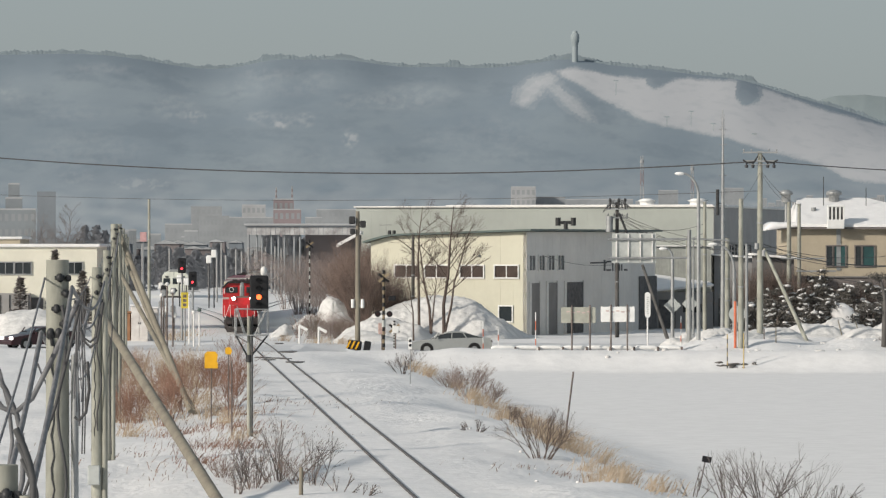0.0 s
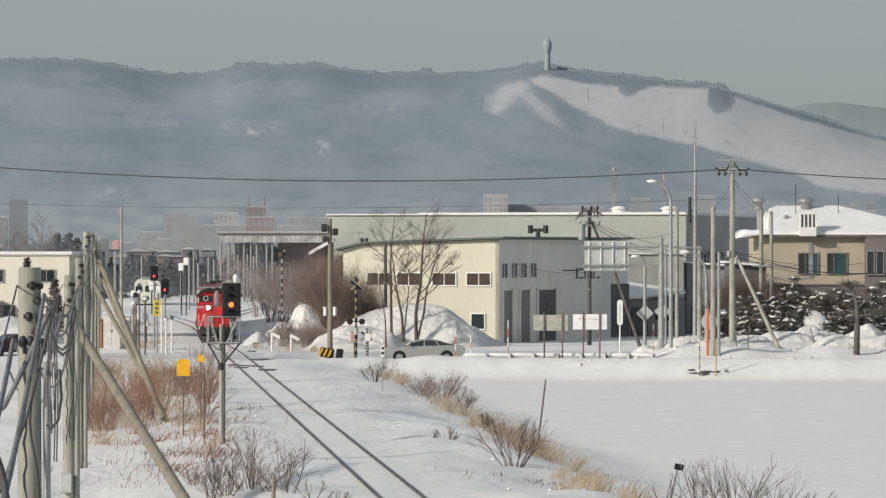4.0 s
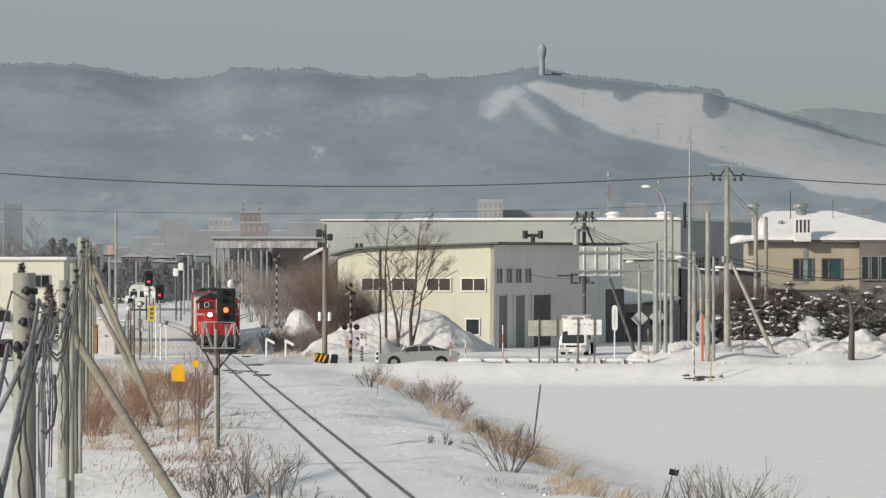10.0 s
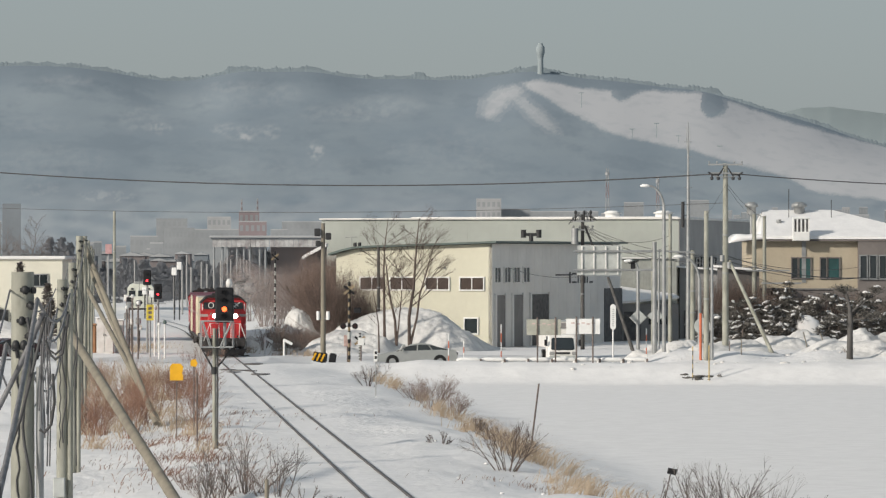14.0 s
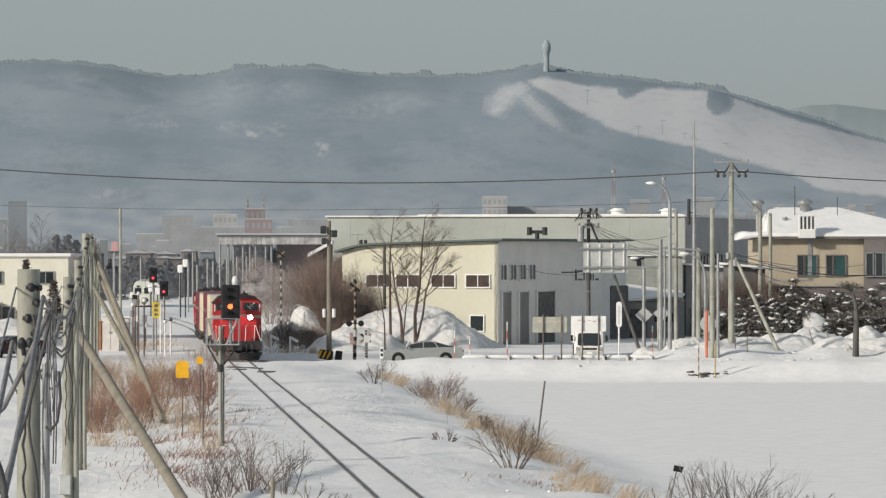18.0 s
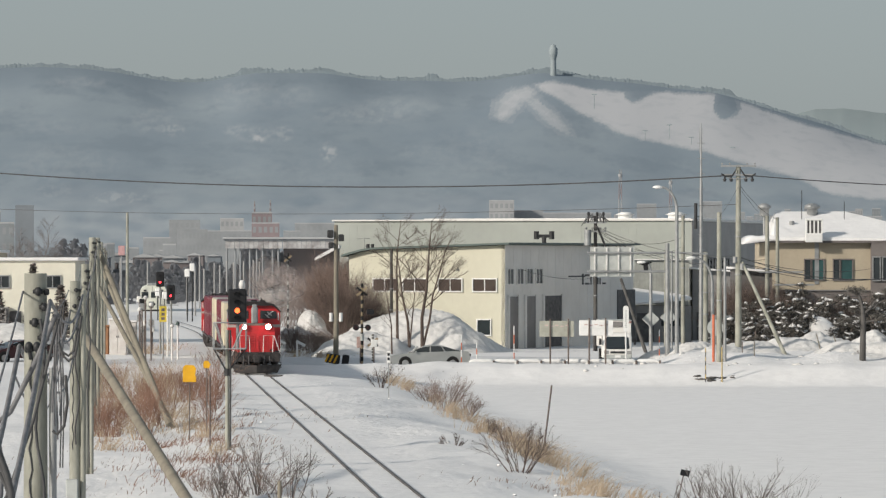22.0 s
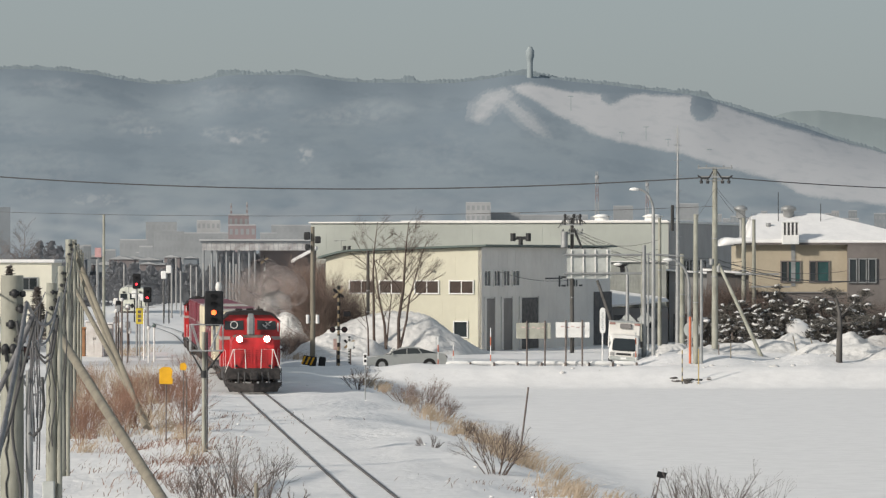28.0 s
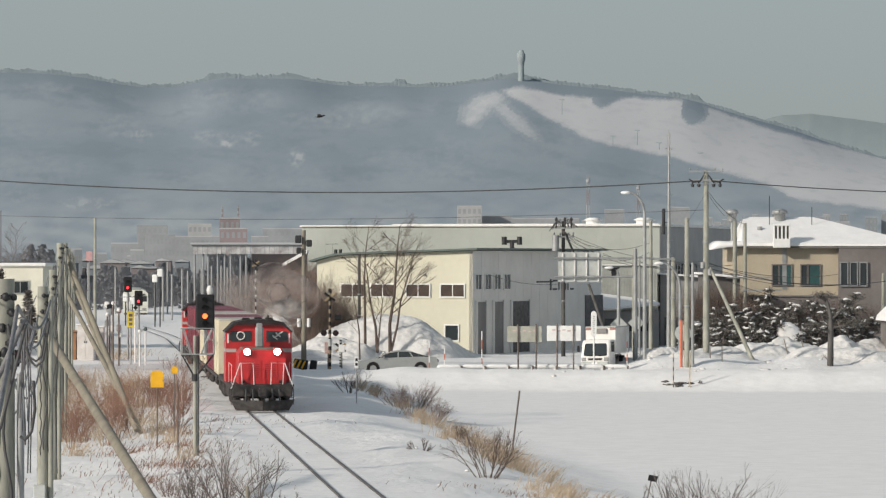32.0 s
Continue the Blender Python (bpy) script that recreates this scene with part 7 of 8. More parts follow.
# thin service wires between the poles and the house
t = thing("service_wires", Matrix(), "thin dark service wires between poles and houses", "overhead wires")
for p, q, sag in (((11.05, 287, 7.82), (16.44, 284, 7.24), 0.7), ((11.05, 287, 7.61), (16.44, 284, 6.67), 1.0), ((11.05, 287, 7.97), (18.2, 259.6, 5.71), 0.9),
                  ((18.2, 259.6, 5.71), (29.49, 292, 4.57), 0.5), ((18.2, 259.6, 5.48), (29.49, 292, 3.47), 0.6), ((18.2, 259.6, 5.97), (29.25, 294, 5.22), 0.45),
                  ((17.04, 271, 6.03), (18.2, 259.6, 5.55), 0.2), ((18.2, 259.6, 10.25), (22.44, 285, 8.38), 0.3), ((11.01, 286, 4.67), (6.42, 292, 5.22), 0.3), ((15.53, 287, 6.24), (18.2, 259.6, 5.32), 0.35)):
    part("wire", cable(Geo(), p, q, sag, 0.014, 14), CABLE, t)


# ---- railway signals and crossing ----
def signal_head(parent, x, y, z, w, h, lit, aspects, lamp, name="signal_head"):
    """A black signal board whose lamps hang under hoods; lit is the index from the top."""
    g = Geo()
    g.box(x, y, z, w, 0.22, h, bevel=0.05)
    head = part(name, g, BLACK, parent, "black colour-light signal head")
    for i in range(aspects):
        zz = z + h * (1 - (i + 0.75) / (aspects + 0.5))
        r = w * 0.14
        g = Geo()
        g.tube([(x, y - 0.13, zz), (x, y - 0.11, zz)], r, 14)
        part("lamp_lens", g, lamp if i == lit else BLACK, head)
        g = Geo()
        pts = [(x + r * 1.2 * math.cos(a * math.pi / 8), y - 0.2, zz + r * 1.2 * math.sin(a * math.pi / 8)) for a in range(0, 9)]
        g.add([(p[0], y - 0.1, p[2]) for p in pts] + [(p[0], y - 0.24, p[2]) for p in pts], [(k, k + 1, k + 10, k + 9) for k in range(8)])
        part("hood", g, BLACK, head)
    return head


# near block signal beside the rails
d = 141.0
sx, top = -5.73, 5.04
t = thing("railway_signal", Matrix(), "black railway signal on a concrete post with a steel cage", "railway signal", "railway signals")
px = -6.05
g = Geo()
g.tube([(px, d, -0.4), (px, d, 3.77)], [0.07, 0.055], 10)
part("post", g, CONCRETE, t)
g = Geo()
g.tube([(px + 0.10, d - 0.06, -0.3), (px + 0.10, d - 0.06, 3.77)], 0.03, 6)
part("conduit", g, CABLE, t)
g = Geo()
g.tube([(sx, d + 0.05, 3.21), (sx, d + 0.05, top)], 0.05, 8)
part("head_tube", g, STEEL, t)
signal_head(t, sx, d - 0.1, 3.95, 0.58, 1.1, 2, 4, AMBER)
zf, zt = 3.19, 4.0
xa, xb = -6.47, -5.46
for yy in (d - 0.45, d + 0.45):
    g = Geo()
    g.tube([(xa, yy, zf), (xb, yy, zf), (xb, yy, zt), (xa, yy, zt), (xa, yy, zf)], 0.022, 6)
    part("cage_frame", g, STEEL, t)
    g = Geo()
    g.tube([(xa + 0.05, yy, zt), (xa + 0.3, yy, zf)], 0.018, 6)
    g.tube([(xb - 0.05, yy, zt), (xb - 0.4, yy, zf), ], 0.018, 6)
    part("cage_brace", g, STEEL, t)
g = Geo()
g.box((xa + xb) / 2, d, zf - 0.02, xb - xa, 0.9, 0.03)
part("cage_floor", g, STEEL, t)
for s in (xa, xb):
    g = Geo()
    g.tube([(s, d, zf), (px, d, zf - 0.75)], 0.03, 6)
    part("cage_strut", g, DARK_METAL, t)
g = Geo()
g.tube([(px, d, zf - 0.62), (px, d, zf - 0.85)], 0.10, 10)
part("collar", g, DARK_METAL, t)
g = Geo()
g.ball(sx + 0.12, d + 0.4, 5.17, 0.10, 0.10, 0.16, 8, 6)
part("lamp_cap", g, WHITE_PIPE, t)
g = Geo()
g.tube([(-6.63, d + 1, rest(-6.63, d + 1)), (-6.64, d + 1, 2.36)], 0.025, 6)
solo("thin_stake", g, RUSTY, "thin rusty stake beside the signal post", "stake")

# two departure signals at the station end, with a yellow board
d = 283.0
t = thing("station_signal", Matrix(), "pair of red-lit station signals on slim posts", "railway signal", "railway signals")
for u, v, b in ((322, 471, 605), (341, 495, 605)):
    x = (u - 784) * d / 8000
    z = 6.1 - (v - 428) * d / 8000
    g = Geo()
    g.tube([(x, d + 0.1, -0.2), (x, d + 0.1, z + 0.3)], 0.07, 8)
    part("post", g, STEEL, t)
    signal_head(t, x, d, z - 0.45, 0.50, 0.95, 1, 2, SIGNAL_RED)
    g = Geo()
    g.tube([(x - 0.5, d, z - 0.75), (x + 0.5, d, z - 0.75)], 0.025, 6)
    g.tube([(x - 0.5, d, z - 0.75), (x - 0.5, d, z - 0.1)], 0.02, 6)
    part("cage_rail", g, STEEL, t)
x, z = -15.42, 2.12
t = thing("notice_board", pose(x, 270, 0), "yellow railway notice board with dark marks", "railway sign")
g = Geo()
g.tube([(0, 0.05, -0.2), (0, 0.05, z + 0.9)], 0.05, 8)
part("post", g, STEEL, t)
g = Geo()
g.box(0, 0, z, 0.44, 0.04, 0.95, bevel=0.015)
part("board", g, mat("lemon_enamel", (0.66, 0.52, 0.07), 0.5, vary=0.1), t)
for i in range(3):
    g = Geo()
    g.box(0, -0.024, z + 0.12 + 0.26 * i, 0.2, 0.008, 0.17)
    part("marking_bar", g, RUSTY, t)

# small instruments beside the points
for u, v, top, s in ((343, 612, 550, 0), (353, 612, 546, 1), (296, 610, 500, 0), (306, 612, 512, 0), (286, 612, 520, 0), (335, 606, 520, 0)):
    d = 48800 / (v - 428)
    x = (u - 784) * d / 8000
    t = thing("lineside_post", pose(x, d, -0.1), "slim white lineside post with a cap", "lineside post", "lineside posts")
    g = Geo()
    h = 6.1 - (top - 428) * d / 8000
    g.tube([(0, 0, 0), (0, 0, h)], 0.05, 8)
    part("post", g, WHITE_PIPE if u > 320 else RUSTY, t)
    g = Geo()
    g.ball(0, 0, h, 0.12, 0.12, 0.12, 8, 6)
    part("cap", g, GREEN_TRIM if s else WHITE_PIPE, t)
rnd = random.Random(4)
for i in range(9):
    u, v = rnd.uniform(283, 312), rnd.uniform(505, 560)
    d = rnd.uniform(274, 290)
    g = Geo()
    x, z = (u - 784) * d / 8000, 6.1 - (v - 428) * d / 8000
    t = thing("dwarf_signal", pose(x, d, -0.1), "small lineside signal lamp on a post", "railway signal", "dwarf signals")
    g.tube([(0, 0, 0), (0, 0, z)], 0.045, 6)
    part("post", g, RUSTY, t)
    g = Geo()
    g.box(0, -0.1, z - 0.1, 0.32, 0.3, 0.4, bevel=0.06)
    part("lamp_box", g, rnd.choice((BLACK, WHITE_PIPE, STEEL)), t)

# equipment cabinets
CABINET_WHITE = mat("dull_white_enamel", (0.66, 0.64, 0.61), 0.6, vary=0.10, scale=1.5, fine=8, tint=(0.52, 0.48, 0.45))
for u0, u1, v0, v1, m, label in ((232, 262, 541, 604, CABINET_WHITE, "dull white relay cabinet"), (264, 280, 545, 603, CABINET_WHITE, "dull white relay cabinet"), (213, 231, 553, 604, mat("rust_orange_paint", (0.40, 0.21, 0.11), 0.7, vary=0.2, scale=2), "rust-orange lineside cabinet")):
    d = 48800 / (v1 - 428)
    k = d / 8000
    w, h = (u1 - u0) * k, 6.1 - (v0 - 428) * k
    t = thing("relay_cabinet", pose((u0 + u1 - 1568) / 2 * k, d, -0.05), label + " standing beside the line", "cabinet", "lineside cabinets")
    g = Geo()
    g.box(0, 0.4, 0, w, 0.8, h, bevel=0.04)
    part("body", g, m, t)
    g = Geo()
    g.box(0, 0.4, h + 0.003, w + 0.1, 0.95, 0.1, bevel=0.03)
    part("lid", g, SNOW if m is CABINET_WHITE else m, t)
    for s in (-1, 1):
        g = Geo()
        g.box(s * w / 4, -0.012, 0.15, w / 2 - 0.04, 0.02, h - 0.3, bevel=0.005)
        door = part("door", g, m, t)
        g = Geo()
        g.box(s * 0.06, -0.035, h * 0.5, 0.03, 0.03, 0.14)
        part("handle", g, DARK_METAL, door)

# yellow marker boxes among the stems
for u, v, w, h, d in ((374, 652, 0.44, 0.56, 150.0), (404.5, 628, 0.24, 0.26, 152.0)):
    x, z = (u - 784) * d / 8000, 6.1 - (v - 428) * d / 8000
    t = thing("yellow_marker", pose(x, d, rest(x, d)), "yellow lineside marker plate on a slim post", "railway sign", "yellow lineside markers")
    z -= rest(x, d)
    g = Geo()
    g.tube([(0, 0, 0), (0, 0, z + h * 0.6)], 0.022, 6)
    part("post", g, RUSTY, t)
    g = Geo()
    if w > 0.3:
        c, r = w / 2, w * 0.2
        g.prism([(-c, 0), (c, 0), (c, h * 0.35), (c - 0.05, h * 0.4), (c - 0.02, h * 0.5), (c, h * 0.8), (c - r, h), (-c + r, h), (-c, h * 0.85)], -0.07, -0.03, m=pose(0, 0, z))
    else:
        g.prism([(-0.10, 0.02), (0.08, 0), (0.13, 0.13), (0.06, 0.26), (-0.09, 0.24), (-0.12, 0.12)], -0.06, -0.03, m=pose(0, 0, z))
    part("plate", g, YELLOW, t)


# level crossing
def crossing_light(u, v, top, lights, label, thick=1.0):
    d = 48800 / (v - 428)
    k = d / 8000
    x = (u - 784) * k
    h = 6.1 - (top - 428) * k
    t = thing("crossing_signal", pose(x, d, -0.2), label, "crossing signal", "level crossing signals")
    n = 20
    for i in range(n):
        g = Geo()
        g.tube([(0, 0, (h + 0.2) * i / n), (0, 0, (h + 0.2) * (i + 1) / n)], (0.085 if i % 2 else 0.07) * thick, 8)
        part("striped_band", g, BLACK if i % 2 else YELLOW_DULL if lights else PANEL_GREY, t)
    for s in (-1, 1):
        g = Geo()
        g.box(0, 0, 0, 0.75, 0.03, 0.13, m=pose(0, -0.1, h - 0.25, 0, s * 38, 0))
        part("cross_board", g, BLACK if s > 0 else YELLOW_DULL, t)
    if lights:
        g = Geo()
        g.tube([(-0.5, -0.05, lights), (0.5, -0.05, lights)], 0.03, 6)
        part("lamp_bar", g, BLACK, t)
        for s in (-1, 1):
            g = Geo()
            g.tube([(s * 0.34, -0.14, lights), (s * 0.34, -0.06, lights)], 0.175, 16)
            lamp = part("lamp_target", g, BLACK, t)
            g = Geo()
            g.tube([(s * 0.34, -0.17, lights), (s * 0.34, -0.14, lights)], 0.09, 12)
            part("lens", g, DARK_RED, lamp)
        g = Geo()
        g.box(0.48, -0.1, lights + 0.75, 0.42, 0.35, 0.3, bevel=0.04)
        part("direction_box", g, BLACK, t)
        g = Geo()
        g.tube([(0, -0.12, lights - 0.75), (0, -0.12, lights - 0.35)], 0.11, 10)
        part("speaker", g, PANEL_GREY, t)


YELLOW_DULL = mat("faded_yellow", (0.30, 0.235, 0.15), 0.7, vary=0.15)
DARK_RED = mat("dark_red_lens", (0.035, 0.015, 0.015), 0.4)
crossing_light(679, 616, 478, 2.15, "level crossing signal with two dark lamps")
crossing_light(698, 612, 568, 0, "slim striped crossing post", 0.8)
for u, w, sx, sz, m, label in ((676, 586, 0.42, 0.66, mat("faded_pink_board", (0.56, 0.40, 0.36), 0.7, vary=0.2, scale=4), "faded pink crossing notice on a post"), (700, 584, 0.36, 0.42, WHITE_PAINT, "small white crossing lamp box on a post")):
    d = 263.0
    x, z = (u - 784) * d / 8000, 6.1 + (428 - w) * d / 8000
    t = thing("crossing_box", pose(x, d, -0.2), label, "railway sign", "crossing boxes")
    part("post", Geo().tube([(0, 0.05, 0), (0, 0.05, z + 0.2)], 0.04, 8), RUSTY, t)
    part("plate", Geo().box(0, 0, z, sx, 0.08, sz, bevel=0.03), m, t)
crossing_light(548, 560, 424, 0, "far striped crossing post beyond the line", 0.8)

x, y = -4.9, 259.57
t = thing("crossing_pole", pose(x, y, -0.2), "concrete pole at the crossing with horns and boxes", "pole")
h = 7.85 + 0.2
g = Geo()
g.tube([(0, 0, 0), (0, 0, h)], [0.16, 0.11], 12)
part("shaft", g, WOOD, t)
for dx, zz, w, hh in ((-0.32, h - 0.75, 0.36, 0.45), (0.30, h - 0.95, 0.34, 0.4), (-0.28, h - 1.35, 0.3, 0.35)):
    g = Geo()
    g.box(dx, -0.1, zz, w, 0.35, hh, bevel=0.05)
    part("loudspeaker", g, DARK_METAL, t)
for dx in (-0.28, 0.28):
    g = Geo()
    g.tube([(dx, -0.1, 2.5), (dx, -0.1, 3.0)], 0.1, 10)
    part("white_bell", g, WHITE_PAINT, t)
g = Geo()
g.tube([(-0.3, -0.1, 2.6), (0.3, -0.1, 2.6)], 0.03, 6)
part("bell_bracket", g, STEEL, t)
u = thing("crash_barrier", pose(x - 0.2, y - 0.5, -0.1, 0, 8, 0), "black and yellow striped post guard", "barrier")
g = Geo()
g.box(0, 0, 0, 0.80, 0.35, 0.55, bevel=0.05)
part("block", g, BLACK, u)
for i in range(3):
    g = Geo()
    g.prism([(-0.47 + 0.25 * i, 0.05), (-0.36 + 0.25 * i, 0.05), (-0.22 + 0.25 * i, 0.5), (-0.33 + 0.25 * i, 0.5)], -0.185, -0.176)
    part("stripe", g, YELLOW, u)
g = Geo()
g.box(0.72, 0.1, 0.0, 0.4, 0.5, 0.6, bevel=0.06)
part("dark_box", g, BLACK, u)
# white stop markers beside the line
for u, d in ((530, 274.0), (564, 268.0)):
    x = (u - 784) * d / 8000
    t = thing("white_marker", pose(x, d, -0.1), "white bent stop marker beside the line", "railway sign", "white stop markers")
    g = Geo()
    g.tube([(0, 0, 0), (0, 0, 1.05)], 0.06, 8)
    part("post", g, WHITE_PAINT, t)
    g = Geo()
    g.box(0, 0, 0, 0.6, 0.05, 0.16, m=pose(0.22, -0.05, 0.98, 0, 28, 0))
    part("wing", g, WHITE_PAINT, t)
x, y = -1.42, 196.11
t = thing("kilometre_post", pose(x, y, rest(x, y)), "slim white lineside post with dark marks", "railway sign")
g = Geo()
g.tube([(0, 0, 0), (0, 0, 2.0)], 0.024, 8)
part("post", g, STEEL, t)
g = Geo()
g.box(0, -0.04, 1.6, 0.16, 0.04, 0.52, bevel=0.02)
part("plate", g, WHITE_PAINT, t)
for i in range(2):
    g = Geo()
    g.box(0, -0.065, 1.72 + 0.2 * i, 0.1, 0.008, 0.12)
    part("marking_bar", g, BLACK, t)
# bare crossing planks
PLANK = mat("wet_timber_plank", (0.16, 0.15, 0.14), 0.7, vary=0.25, scale=1.5, bump=0.01, fine=8)
t = thing("crossing_deck", Matrix(), "snow-edged timber planks of the level crossing", "crossing deck", kind="structure")
rnd = random.Random(6)
for u, v, w, l in ((463, 632, 1.0, 2.2), (474, 636, 0.8, 1.8), (486, 633, 1.2, 1.5), (511, 622, 1.3, 4.2), (523, 640, 1.2, 3.0), (505, 634, 0.7, 1.5), (495, 607, 0.6, 1.2)):
    d = 48800 / (v - 428)
    x = (u - 784) * d / 8000
    g = Geo()
    n = 9
    ring = [(x + w / 2 * math.cos(a * 6.283 / n) * rnd.uniform(0.6, 1.1), d + l / 2 * math.sin(a * 6.283 / n) * rnd.uniform(0.6, 1.1)) for a in range(n)]
    g.prism(ring, -0.12, -0.012, axis="z")
    part("plank", g, PLANK, t)


# ---- vehicles ----
def car_wheel(parent, x, y, r, w):
    g = Geo()
    g.tube([(x - w / 2, y, r), (x + w / 2, y, r)], r, 18)
    wheel = part("wheel", g, TYRE, parent)
    g = Geo()
    g.tube([(x - w / 2 - 0.012, y, r), (x + w / 2 + 0.012, y, r)], r * 0.62, 14)
    part("rim", g, STEEL, wheel)


def build_car(name, m, profile, roof, L, W, paint, label, glow_front):
    """profile: side outline (y, z), front at y = 0; roof: outline of the glasshouse."""
    t = thing(name, m, label, "car", "cars at the crossing")
    g = Geo()
    g.prism(profile, -W / 2, W / 2, axis="x")
    part("body", g, paint, t)
    g = Geo()
    g.prism(roof, -W / 2 + 0.12, W / 2 - 0.12, axis="x")
    part("glasshouse", g, GLASS, t, "dark side windows")
    g = Geo()
    top = max(z for y, z in roof)
    arc = [(y, z + 0.03) for y, z in roof if z > top - 0.13]
    g.prism(arc + [(y, z - 0.05) for y, z in reversed(arc)], -W / 2 + 0.10, W / 2 - 0.10, axis="x")
    part("roof_panel", g, paint, t)
    for s in (-1, 1):
        for y in (0.19 * L, 0.78 * L):
            g = Geo()
            g.tube([(s * (W / 2 - 0.02), y, 0.33), (s * (W / 2 + 0.006), y, 0.33)], 0.37, 18)
            part("wheel_arch", g, BLACK, t)
    for s in (-1, 1):
        for y in (0.22 * L, 0.5 * L, 0.70 * L):
            z0 = 0.86
            g = Geo()
            g.tube([(s * (W / 2 - 0.11), y + (0.25 if y < 0.3 * L else 0), z0), (s * (W / 2 - 0.13), y + (0.8 if y < 0.3 * L else 0.02 if y < 0.6 * L else -0.4) * 0.7, top - 0.03)], 0.035, 5)
            part("window_pillar", g, paint, t)
        g = Geo()
        g.box(s * (W / 2 - 0.25), 0.03, 0.58, 0.34, 0.1, 0.16, bevel=0.03)
        part("headlight", g, glow_front, t)
        g = Geo()
        g.box(s * (W / 2 - 0.2), L - 0.03, 0.68, 0.3, 0.1, 0.16, bevel=0.03)
        part("tail_light", g, DARK_RED, t)
        g = Geo()
        g.box(s * (W / 2 + 0.08), 0.32 * L, 0.88, 0.18, 0.1, 0.13, bevel=0.03)
        part("mirror", g, paint, t)
        for y in (0.19 * L, 0.78 * L):
            car_wheel(t, s * (W / 2 - 0.07), y, 0.31, 0.2)
    g = Geo()
    g.box(0, 0.0, 0.28, W - 0.1, 0.14, 0.22, bevel=0.05)
    part("bumper", g, paint, t)
    return t


SEDAN = [(0.02, 0.28), (0.0, 0.55), (0.12, 0.72), (1.25, 0.90), (3.55, 0.98), (4.45, 0.95), (4.55, 0.62), (4.5, 0.30)]
SEDAN_TOP = [(1.05, 0.86), (1.55, 1.10), (1.9, 1.22), (2.3, 1.28), (2.7, 1.285), (3.1, 1.24), (3.6, 1.09), (4.2, 0.95)]
CAR_LAMP = glow("car_headlight", (1.0, 0.95, 0.88), 4.0)
LAMP_OFF = glazing("lamp_glass", (0.35, 0.35, 0.34))
build_car("sedan", pose(-1.8, 256.2, -0.30, 0, 0, -88), SEDAN, SEDAN_TOP, 4.55, 1.7, SILVER, "silver saloon car waiting at the crossing", LAMP_OFF)
build_car("sedan", pose(-24.9, 257.6, -0.05, 0, 0, -58), SEDAN, SEDAN_TOP, 4.55, 1.7, mat("dark_maroon_car_paint", (0.05, 0.02, 0.024), 0.3, 0.2, vary=0.1, spec=0.5), "dark maroon saloon car with lit headlights on the road", CAR_LAMP)


